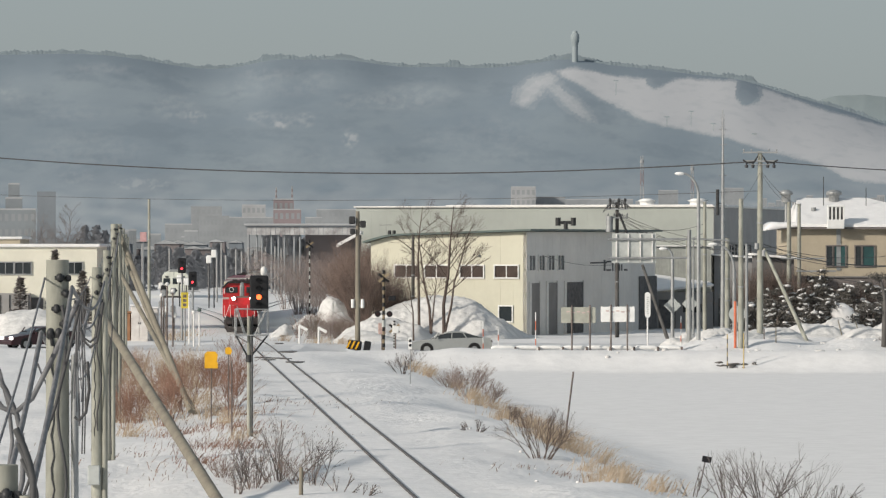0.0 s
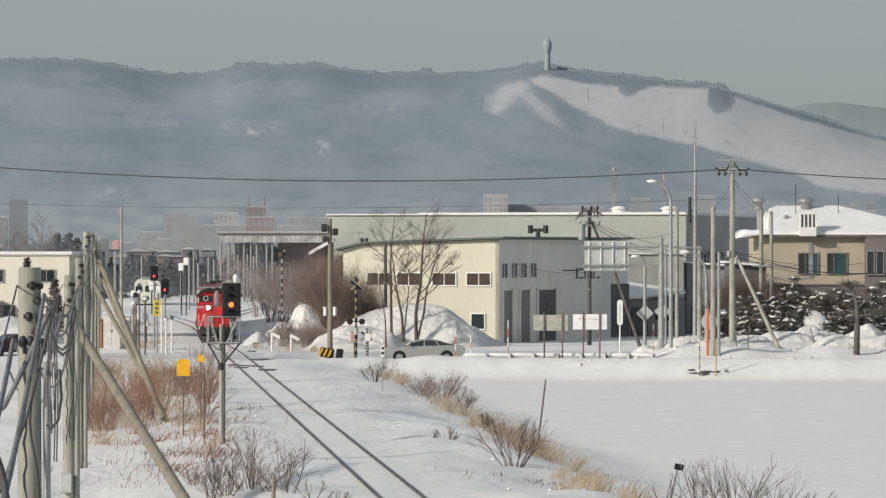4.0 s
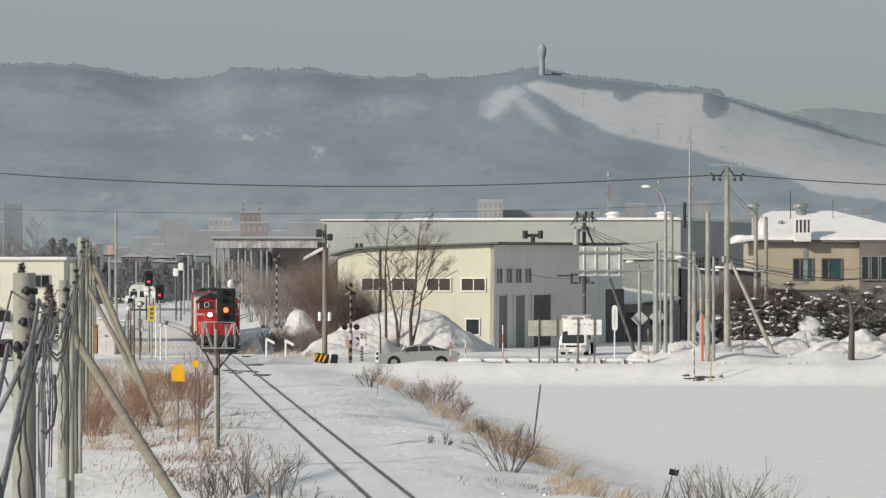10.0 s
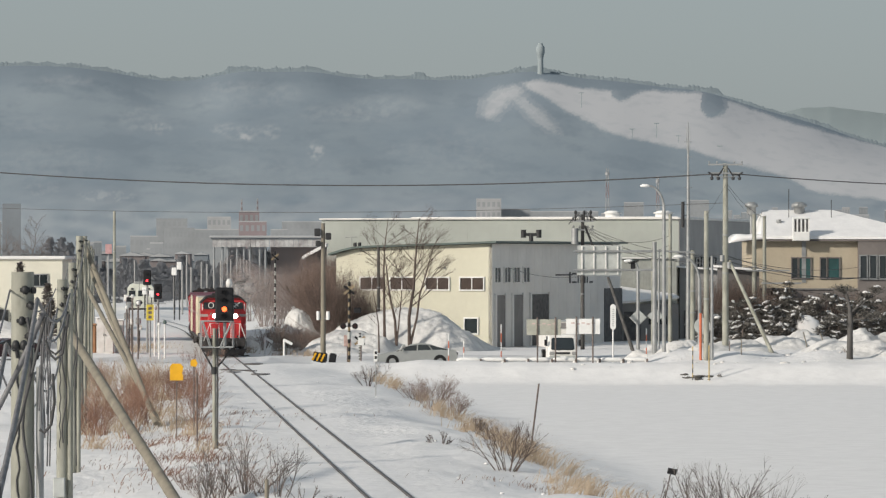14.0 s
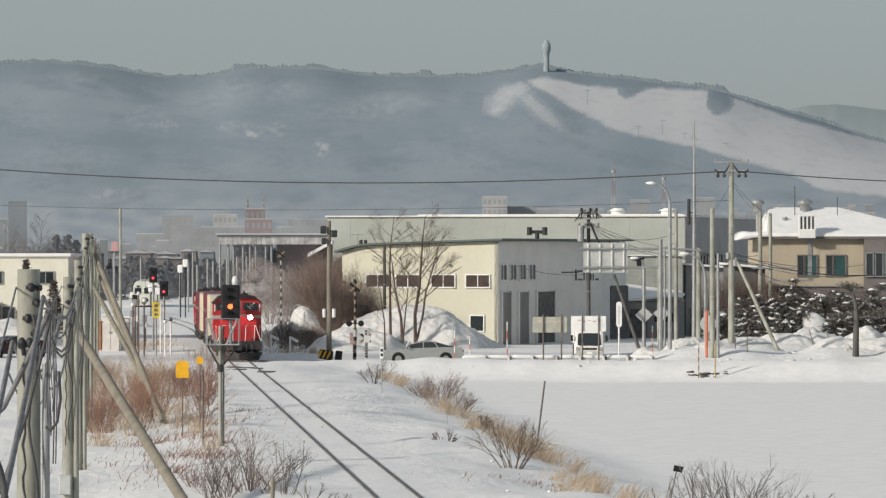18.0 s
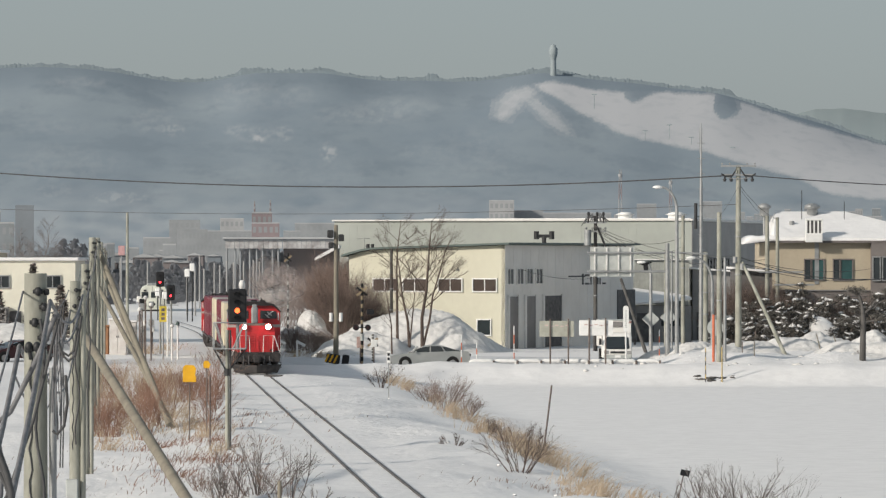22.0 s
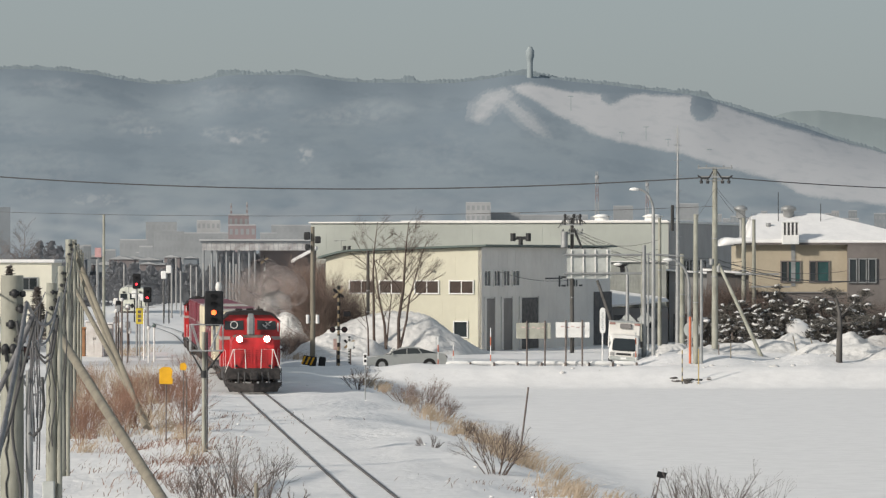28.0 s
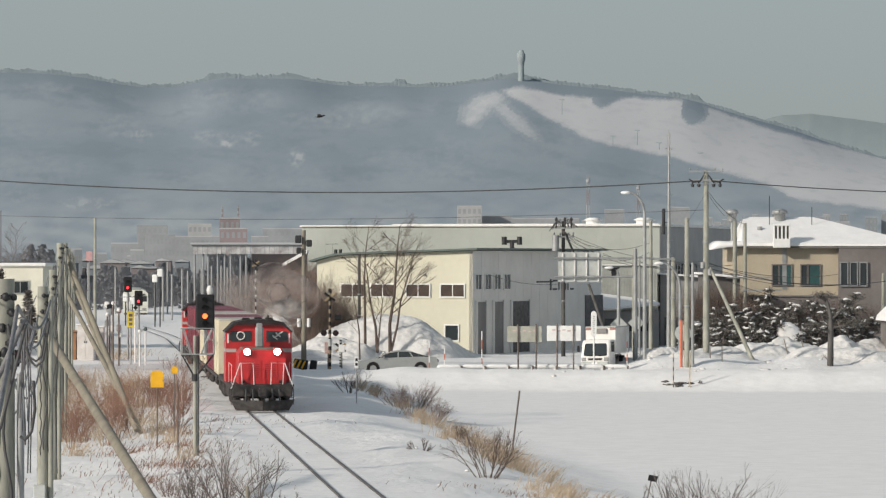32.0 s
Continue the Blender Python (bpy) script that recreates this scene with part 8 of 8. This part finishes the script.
def build_truck():
    """Cab front at y = 0, the load box behind along +y."""
    t = thing("box_truck", Matrix(), "white box truck with red corner marker lamps", "truck")
    W, H = 1.68, 2.32
    g = Geo()
    # rounded cab: slices from side to side, drawn in at the edges
    side = [(0.0, 0.22), (-0.03, 0.45), (-0.02, 0.62), (0.04, 0.70), (0.30, 1.46), (0.46, 1.60), (1.35, 1.64), (1.35, 0.22)]
    cuts = [(-W / 2, 0.07), (-W / 2 + 0.05, 0.025), (-W / 2 + 0.14, 0.0), (W / 2 - 0.14, 0.0), (W / 2 - 0.05, 0.025), (W / 2, 0.07)]
    vs = [(x, y + (draw if y < 1 else 0), z - (draw if z > 1.3 else 0)) for x, draw in cuts for y, z in side]
    n = len(side)
    fs = [(n * c + i, n * c + (i + 1) % n, n * (c + 1) + (i + 1) % n, n * (c + 1) + i) for c in range(5) for i in range(n)]
    g.add(vs, fs + [tuple(reversed(range(n))), tuple(range(5 * n, 6 * n))])
    part("cab", g, TRUCK_WHITE, t)
    g = Geo()
    lean = 0.26 / 0.76
    pane = [(-0.68, 0.76), (-0.60, 0.71), (0.60, 0.71), (0.68, 0.76), (0.64, 1.34), (0.56, 1.42), (-0.56, 1.42), (-0.64, 1.34)]
    front = [(x, 0.012 + (z - 0.70) * lean, z) for x, z in pane]
    g.add(front + [(x, y + 0.06, z) for x, y, z in front], [tuple(range(8)), tuple(range(15, 7, -1))] + [(i, 8 + i, 8 + (i + 1) % 8, (i + 1) % 8) for i in range(8)])
    part("windscreen", g, GLASS, t)
    for x in (-0.3, 0.25):
        part("wiper", Geo().tube([(x, -0.01, 0.70), (x + 0.4, 0.03, 0.80)], 0.012, 5), BLACK, t)
    for s in (-1, 1):
        g = Geo()
        g.box(s * (W / 2 + 0.003), 0.82, 0.92, 0.02, 0.72, 0.58)
        part("side_window", g, GLASS, t)
        g = Geo()
        g.box(s * (W / 2 + 0.16), 0.1, 0.95, 0.14, 0.08, 0.36, bevel=0.03)
        part("mirror", g, BLACK, t)
        g = Geo()
        g.box(s * 0.66, -0.03, 0.42, 0.26, 0.06, 0.2, bevel=0.03)
        part("headlight", g, LAMP_OFF, t)
        for y in (0.75, 3.5):
            car_wheel(t, s * (W / 2 - 0.13), y, 0.34, 0.22)
    g = Geo()
    g.box(0, -0.03, 0.46, 0.84, 0.05, 0.12, bevel=0.02)
    part("grille", g, DARK_METAL, t)
    g = Geo()
    g.box(0, -0.06, 0.16, W - 0.05, 0.16, 0.22, bevel=0.05)
    part("bumper", g, PANEL_GREY, t)
    g = Geo()
    g.box(0, -0.145, 0.22, 0.33, 0.012, 0.13)
    part("plate_bar", g, WHITE_PAINT, t)
    g = Geo()
    g.box(0, 3.0, 0.82, W + 0.1, 3.2, H - 0.82, bevel=0.03)
    part("load_box", g, TRUCK_WHITE, t, "tall white box body")
    g = Geo()
    g.box(0, 3.0, H + 0.002, W + 0.14, 3.24, 0.05)
    part("roof_edge", g, PANEL_GREY, t)
    for s in (-1, 1):
        g = Geo()
        g.box(s * (W / 2 - 0.12), 1.38, H - 0.14, 0.34, 0.06, 0.12, bevel=0.02)
        part("marker_lamp", g, REDDISH, t, "red corner marker lamp")
    g = Geo()
    g.box(0.05, 1.34, 1.98, 0.66, 0.12, 0.28, bevel=0.04)
    part("cooling_unit", g, DOOR_GREY, t)
    g = Geo()
    g.box(0, 2.6, 0.5, 0.8, 4.0, 0.22)
    part("chassis", g, DARK_METAL, t)
    return t


REDDISH = mat("faded_red_edge", (0.42, 0.25, 0.22), 0.6, vary=0.15)
TRUCK = build_truck()
# seconds, place and heading: it comes up the side road, stops, backs to the right and swings round
# seconds and lean to one side, in degrees, as it rocks over the ruts
TRUCK_ROLL = [(0, 0), (21, 0), (25, 2), (28, 3.5), (29, 5), (30, 4), (31, 1.5), (32, -1)]
TRUCK_ROWS = [(0, 62, 333, 76), (2, 50, 332, 76), (4, 36, 329, 72), (5.2, 27.4, 323.5, 55), (6, 21.1, 316, 25), (6.5, 19.25, 310, 16), (7.5, 15.85, 299, 13), (8.5, 12.85, 287, 14), (10, 9.78, 272, 11), (11, 8.72, 268, 6), (12, 8.36, 266, 1), (13, 8.45, 264, -2), (14, 8.98, 263, -5), (17, 9.92, 261, -1), (19, 10.31, 261, 0), (21, 10.91, 260.5, -2), (23, 11.7, 260, -2), (25, 12.41, 260, -1), (28, 12.94, 260, 2), (29, 13.2, 259.7, 6), (30, 13.22, 259.4, 8), (31, 12.98, 259.2, 12), (32, 11.78, 258.5, 17)]


# ---- railcar in the station ----
def build_railcar():
    t = thing("railcar", Matrix(), "pale diesel railcar waiting in the passing loop", "railcar")
    g = Geo()
    g.prism([(-1.42, 0.95), (1.42, 0.95), (1.42, 3.1), (1.2, 3.42), (0.7, 3.58), (-0.7, 3.58), (-1.2, 3.42), (-1.42, 3.1)], 0.15, 20.5)
    part("body", g, RAILCAR := mat("railcar_pale", (0.66, 0.67, 0.59), 0.5, vary=0.08, scale=1.5), t)
    for x, w in ((-0.92, 0.72), (0, 0.5), (0.92, 0.72)):
        g = Geo()
        g.box(x, 0.13, 2.25, w, 0.05, 0.62, bevel=0.02)
        part("front_window", g, GLASS, t)
    g = Geo()
    g.box(0, 0.12, 1.0, 0.72, 0.06, 1.2)
    part("end_door", g, RAILCAR, t)
    g = Geo()
    g.add([(0, 0.07, 1.25), (0.26, 0.07, 1.55), (0, 0.07, 1.85), (-0.26, 0.07, 1.55), (0, 0.1, 1.25), (0.26, 0.1, 1.55), (0, 0.1, 1.85), (-0.26, 0.1, 1.55)], [(0, 1, 2, 3), (0, 4, 5, 1), (1, 5, 6, 2), (2, 6, 7, 3), (3, 7, 4, 0)])
    part("diamond_plate", g, BLACK, t)
    g = Geo()
    g.box(0, 0.2, 0.35, 2.6, 0.5, 0.6, bevel=0.08)
    part("skirt", g, LOCO_DARK, t)
    for s in (-1, 1):
        g = Geo()
        g.box(s * 0.95, 0.12, 1.3, 0.4, 0.08, 0.22, bevel=0.05)
        part("lamp", g, LAMP_OFF, t)
        g = Geo()
        g.box(s * 0.9, 0.1, 2.95, 0.3, 0.06, 0.18)
        part("upper_lamp", g, DARK_METAL, t)
    for yb in (3.2, 17.4):
        g = Geo()
        for s in (-1, 1):
            g.box(s * 1.0, yb, 0.35, 0.14, 2.6, 0.3)
        g.box(0, yb, 0.4, 2, 0.5, 0.3)
        part("bogie", g, LOCO_DARK, t)
        for dy in (-1.0, 1.0):
            for s in (-1, 1):
                w = part("wheel", wheel_mesh(), RAIL, t)
                w.location = (s * 0.56, yb + dy, 0.43)
    for i in range(8):
        for s in (-1, 1):
            g = Geo()
            g.box(s * 1.425, 2.6 + 2.1 * i, 1.95, 0.02, 1.3, 0.75)
            part("side_window", g, GLASS, t)
    g = Geo()
    g.box(0, 0.0, 0.6, 0.3, 0.5, 0.3, bevel=0.05)
    part("coupler", g, LOCO_DARK, t)
    g = Geo()
    g.box(0.0, 1.2, 3.55, 1.3, 1.6, 0.3, bevel=0.08)
    part("roof_unit", g, STEEL, t)
    return t


# post colour kept close to the backdrop to paint in haze
PALE_POST = mat("hazed_pale_post", (0.34, 0.34, 0.335), 0.8, vary=0.1, scale=1)
RAILCAR_THING = build_railcar()


# seconds, place: it waits, then draws away towards the station
RAILCAR_ROWS = [(0, -29.15, 492), (25, -29.15, 492), (26, -29.14, 492.2), (28, -29.08, 495), (30, -28.93, 501.5), (32, -28.7, 512)]


# ---- pale posts and a platform beyond the station ----
for i, (u, top, d) in enumerate(((384, 448, 470), (392, 430, 520), (418, 442, 540), (428, 446, 545), (440, 438, 540), (452, 440, 545), (470, 438, 545), (487, 436, 540), (498, 440, 550), (370, 455, 470), (400, 452, 480), (300, 440, 520), (252, 432, 540))):
    x = (u - 784) * d / 8000
    t = thing("station_post", pose(x, d, -0.2), "pale slim post beyond the station", "pole", "pale posts beyond the station")
    g = Geo()
    g.tube([(0, 0, 0), (0, 0, 6.3 + (428 - top) * d / 8000)], 0.10, 8)
    part("shaft", g, PALE_POST, t)
for u, v in ((370, 458), (379, 448), (330, 497), (318, 492)):
    d = 430.0
    x, z = (u - 784) * d / 8000, 6.1 - (v - 428) * d / 8000
    t = thing("platform_lamp", pose(x, d, -0.2), "small white lamp on a slim dark post", "lamp", "station lamps")
    g = Geo()
    g.tube([(0, 0, 0), (0, 0, z + 0.2)], 0.06, 6)
    part("post", g, DARK_METAL, t)
    g = Geo()
    g.box(0, -0.1, z - 0.25, 0.5, 0.3, 0.75, bevel=0.15)
    part("lamp_body", g, WHITE_PAINT, t)


# ---- snow heaps ----
def heap(x, y, rx, ry, h, seed, label, group, material=None, n=26, swell=1.5):
    """A ploughed heap of snow with lumps on it."""
    g = Geo()
    vs = []
    for j in range(n + 1):
        for i in range(n + 1):
            a, b = 2 * i / n - 1, 2 * j / n - 1
            rr = math.sqrt(a * a + b * b)
            wob = 0.25 * noise.noise(Vector((a * 1.6 + seed, b * 1.6, 0.5)))
            f = max(0.0, 1 - max(0.0, rr + wob) ** swell)
            p, q = a * rx, b * ry
            lump = (noise.noise(Vector((p * 0.7 + seed, q * 0.7, 1))) * 0.26 + abs(noise.noise(Vector((p * 1.6, q * 1.6 + seed, 2)))) * 0.16 - 0.05 + noise.noise(Vector((p * 4, q * 4 + seed, 6))) * 0.09 + noise.noise(Vector((p * 9, q * 9 + seed, 3))) * 0.05) / max(1.0, h)
            px, py = x + a * rx, y + b * ry
            z = ground_z(px, py) - 0.06 + h * (f + lump * min(1, f * 3)) if f > 0 else ground_z(px, py) - 0.12
            vs.append((px, py, z))
    g.add(vs, [(j * (n + 1) + i, j * (n + 1) + i + 1, (j + 1) * (n + 1) + i + 1, (j + 1) * (n + 1) + i) for j in range(n) for i in range(n)], True)
    return solo("snowdrift", g, material or SNOW_PLOUGHED, label, "snow heap", group)


heap(-0.3, 285.5, 6.4, 5.2, 2.75, 1, "large ploughed snow heap before the warehouse", "ploughed snow heaps", n=90)
heap(-3.6, 281.0, 3.4, 4.0, 1.5, 5, "ploughed snow heap behind the crossing", "ploughed snow heaps", n=60)
heap(-4.6, 276.0, 2.2, 3.0, 0.8, 9, "rounded snow heap behind the crossing", "ploughed snow heaps")
heap(-7.4, 302.0, 1.35, 2.0, 2.4, 13, "tall lump of snow beside the line", "ploughed snow heaps", n=50, swell=2.8)
heap(-8.96, 302.0, 1.5, 2.4, 1.3, 17, "rough snow heap beside the line", "ploughed snow heaps")
heap(-6.71, 298.0, 1.7, 2.2, 1.5, 19, "rough snow heap beside the line", "ploughed snow heaps")
heap(-10.51, 300.0, 1.0, 2.0, 0.8, 23, "small snow heap beside the line", "ploughed snow heaps")
for i, (u, d, rx, h) in enumerate(((1190, 262, 1.0, 0.9), (1215, 266, 0.9, 1.1), (1255, 262, 1.3, 1.0), (1280, 268, 1.5, 1.3), (1330, 258, 1.6, 0.8), (1365, 262, 1.8, 1.0), (1430, 264, 2.2, 0.9), (1500, 266, 2.4, 1.4), (1480, 270, 1.6, 2.0), (1580, 264, 1.8, 1.5), (1640, 266, 2.2, 1.5), (1540, 258, 2.0, 0.7), (1610, 256, 2.4, 0.8), (1395, 258, 1.5, 0.5))):
    heap((u - 784) * d / 8000, float(d), rx * 1.15, rx * 1.6, h * (0.62 if u < 1400 else 0.82), 31 + 4 * i, "lumpy snowbank along the roadside", "roadside snowbanks", SNOW_PLOUGHED, 40)
g = Geo()
sx = 24.11
g.tube([(sx - 0.62, 274, 2.22), (sx - 0.45, 274, 2.12), (sx - 0.15, 274, 1.92), (sx + 0.2, 274, 1.58), (sx + 0.5, 274, 1.2), (sx + 0.7, 274, 0.75), (sx + 0.8, 274, 0.2)], [0.12, 0.36, 0.58, 0.70, 0.72, 0.62, 0.4], 18)
solo("snowy_shrub", g, SNOW, "leaning shrub wrapped in thick snow", "shrub")
heap(-26.0, 288.0, 4.2, 5.0, 1.85, 61, "snow heap before the cream building", "ploughed snow heaps", n=32)
# clods of snow thrown beside the rails
rnd = random.Random(21)
g = Geo()
for i in range(120):
    y = rnd.uniform(108, 220)
    off = rnd.choice((rnd.gauss(-2.6, 0.9), rnd.gauss(-2.6, 0.9), rnd.gauss(3.0, 1.2)))
    if abs(off) < 1.1:
        continue
    x = track_x(y) + off
    s = 0.012 + 0.04 * rnd.random() ** 2.5
    g.ball(x, y, ground_z(x, y) + s * 0.3, s * rnd.uniform(0.8, 1.6), s * 1.3, s * 0.75, 6, 4, 0.3, i)
solo("snow_clods", g, SNOW, "clods of snow thrown beside the rails", "snow", kind="stuff")
g = Geo()
for i in range(150):
    y = rnd.uniform(249, 262)
    x = rnd.uniform(12.2, 30) if i < 120 else rnd.uniform(-4, 12)
    if x < 12:
        y = rnd.uniform(247.5, 251)
    s = 0.02 + 0.13 * rnd.random() ** 4
    g.ball(x, y, ground_z(x, y), s * rnd.uniform(0.8, 2.2), s * 1.3, s * 0.7, 7, 5, 0.4, i)
solo("bank_clods", g, SNOW_PLOUGHED, "broken clods on the roadside snowbanks", "snow", kind="stuff")
x, y = -3.41, 108.53
g = Geo()
g.tube([(0, 0, -0.3), (0.01, 0, 0.72)], [0.055, 0.05], 9)
solo("wooden_stump", g, WOOD, "short weathered wooden post among shrubs", "post", m=pose(x, y, rest(x, y)))
# dark rubble at the foot of the snowbank
rnd = random.Random(12)
for i in range(16):
    u = 1270 + rnd.uniform(0, 66)
    d = 247.0 + rnd.uniform(-0.4, 0.4)
    x = (u - 784) * d / 8000
    g = Geo()
    s = rnd.uniform(0.05, 0.2)
    g.ball(0, 0, 0, s * 1.6, s, s * rnd.uniform(0.35, 0.6), 8, 5, 0.4, i)
    solo("stone", g, PLANK, "dark stone or clod at the snowbank's foot", "stone", "stones at the snowbank", m=pose(x, d, ground_z(x, d) + 0.01))


# ---- exhaust of the leading locomotive, in drifting puffs ----
def smoke(name, colour, alpha):
    m = bpy.data.materials.new(name)
    m.use_nodes = True
    n, ln = m.node_tree.nodes, m.node_tree.links
    b = n["Principled BSDF"]
    b.inputs["Base Color"].default_value, b.inputs["Roughness"].default_value, b.inputs["Specular IOR Level"].default_value = (*colour, 1), 1.0, 0.0
    no, mr = n.new("ShaderNodeTexNoise"), n.new("ShaderNodeMapRange")
    no.inputs["Scale"].default_value, no.inputs["Detail"].default_value = 0.9, 3.5
    mr.inputs["From Min"].default_value, mr.inputs["From Max"].default_value = 0.40, 0.76
    mr.inputs["To Min"].default_value, mr.inputs["To Max"].default_value = 0.0, alpha
    co = n.new("ShaderNodeTexCoord")
    ln.new(co.outputs["Object"], no.inputs["Vector"])
    ln.new(no.outputs["Fac"], mr.inputs[0])
    ln.new(mr.outputs[0], b.inputs["Alpha"])
    return m


STEAM, SOOT = smoke("pale_exhaust", (0.68, 0.65, 0.62), 0.42), smoke("brown_exhaust", (0.40, 0.345, 0.325), 0.38)
EXHAUST = thing("exhaust_smoke", Matrix(), "brownish exhaust smoke trailing from the locomotive's stack", "smoke")
for i, (x, y, z, r, m) in enumerate((
        (0.8, 6.0, 3.9, 0.45, STEAM), (1.4, 9.5, 3.9, 0.6, STEAM), (0.9, 8.0, 4.6, 0.55, SOOT), (1.6, 12.5, 4.9, 0.8, SOOT), (1.1, 17.0, 5.1, 0.9, SOOT), (2.2, 20.0, 4.5, 0.95, SOOT))):
    g = Geo()
    g.ball(0, 0, 0, r * 1.2, r * 1.7, r, 24, 14, 0.10, i)
    puff = part("puff", g, m, EXHAUST)
    puff.location = (x, y, z)


# ---- crow ----
def build_crow(label):
    t = thing("crow", Matrix(), label, "bird", "crows")
    g = Geo()
    g.ball(0, 0, 0, 0.30, 0.09, 0.09, 10, 7)
    g.ball(0.30, 0, 0.03, 0.09, 0.06, 0.06, 8, 5)
    g.add([(0.37, 0, 0.05), (0.37, 0.02, 0.02), (0.37, -0.02, 0.02), (0.47, 0, 0.02)], [(0, 1, 3), (1, 2, 3), (2, 0, 3)])
    g.add([(-0.25, -0.05, 0), (-0.25, 0.05, 0), (-0.48, 0.10, 0.01), (-0.48, -0.10, 0.01), (-0.3, 0, 0.04)], [(0, 3, 2, 1), (0, 1, 4), (1, 2, 4), (2, 3, 4), (3, 0, 4)])
    part("body", g, BLACK, t)
    wings = []
    for s in (-1, 1):
        g = Geo()
        g.prism([(0.16, 0), (0.12, s * 0.2), (0.10, s * 0.42), (-0.10, s * 0.62), (-0.20, s * 0.5), (-0.18, s * 0.25), (-0.14, 0)], -0.012, 0.012, axis="z")
        wings.append((part("wing", g, BLACK, t), s))
    return t, wings


CROW, WINGS = build_crow("black crow in flight with spread wings")
LANDING_CROW, LANDING_WINGS = build_crow("black crow that flies up to a lamp arm")
# seconds, bearing, height under the horizon and distance: up from the snow behind the car to the small street lamp
LANDING_ROWS = [(0, 836, 604, 264.5), (10.4, 836, 604, 264.5), (10.5, 845, 598, 264.6), (10.7, 865, 588, 265), (10.9, 893, 577, 266), (11.1, 930, 568, 267.5), (11.3, 968, 561, 269), (11.8, 1059, 531, 273.5), (12.0, 1096, 515, 275.5), (12.2, 1119, 494, 277.5), (12.4, 1141, 479, 280), (12.6, 1159, 461, 282), (12.8, 1173, 449, 283.4), (13.0, 1181, 443, 283.7), (32, 1181, 443, 283.7)]
CROW_ROWS = [(0, -158.76, 360.0, 12.31), (24, -126.14, 360.0, 12.49), (29, -54.41, 360.0, 12.67), (30.6, -28.33, 360.0, 13.21), (30.8, -25.24, 360.0, 13.7), (31.0, -21.87, 360.0, 13.79), (31.2, -18.59, 360.0, 14.29), (31.4, -15.41, 360.0, 15.3), (31.6, -12.04, 360.0, 15.95), (31.8, -8.73, 360.0, 16.88), (32.0, -5.51, 360.0, 17.58)]

# leaning stakes and a twig tuft in the snowbank
for u, v, lean, hh in ((1490, 612, -14, 0.95), (1520, 614, -16, 0.75), (1373, 618, 0, 0.7)):
    d = 48000 / (v - 428)
    x = (u - 784) * d / 8000
    g = Geo()
    g.tube([(0, 0, -0.3), (0, 0, hh)], [0.035, 0.03], 6)
    solo("snow_stake", g, WOOD, "thin wooden stake stuck in the snowbank", "stake", "stakes in the snowbank", m=pose(x, d, ground_z(x, d) + 0.1, 0, lean, 0))
x = 24.7
place_bush(x, 254.0, 901, 0.7, 0.8, 12, BARK, "small dark twig tuft in the snowbank", "twigs in the snowbank", 1, 0.014, 5)


def motions():
    for ob, back in TRAIN:
        walk(ob, [(t, train_pose(y, back)) for t, y in HEAD])
    walk(EXHAUST, [(t, train_pose(y, 0.0)) for t, y in HEAD])
    walk(TRUCK, [(t, pose(x, y, ground_z(x, y) + 0.02, 0, spline(TRUCK_ROLL, t), -turn)) for t, x, y, turn in TRUCK_ROWS])
    walk(RAILCAR_THING, [(t, pose(x, y, track_z(y) - 0.42, 0, 0, 3.3)) for t, x, y in RAILCAR_ROWS])
    walk(CROW, [(t, pose(x, y, z, 0, -8, 0)) for t, x, y, z in CROW_ROWS])
    walk(LANDING_CROW, [(t, pose((u - 784) * d / 8000, d, 6.1 + (428 - w) * d / 8000, 0, -25 if 10.4 < t < 12.7 else -10, 0)) for t, u, w, d in LANDING_ROWS])
    for wing, s in LANDING_WINGS:
        beats = [(0, -78), (10.4, -78)] + [(10.5 + 0.1 * i, 36 * math.cos(i * math.pi / 1.6)) for i in range(23)] + [(12.9, -40), (13.1, -78), (32, -78)]
        walk(wing, [(t, pose(0, 0, 0.02, s * a, 0, 0)) for t, a in beats])
    for wing, s in WINGS:
        beats = [(0, 0), (28, 0)] + [(28.2 + 0.1 * i, 34 * math.cos(i * math.pi / 1.7)) for i in range(39)]
        walk(wing, [(t, pose(0, 0, 0.02, s * a, 0, 0)) for t, a in beats])


motions()
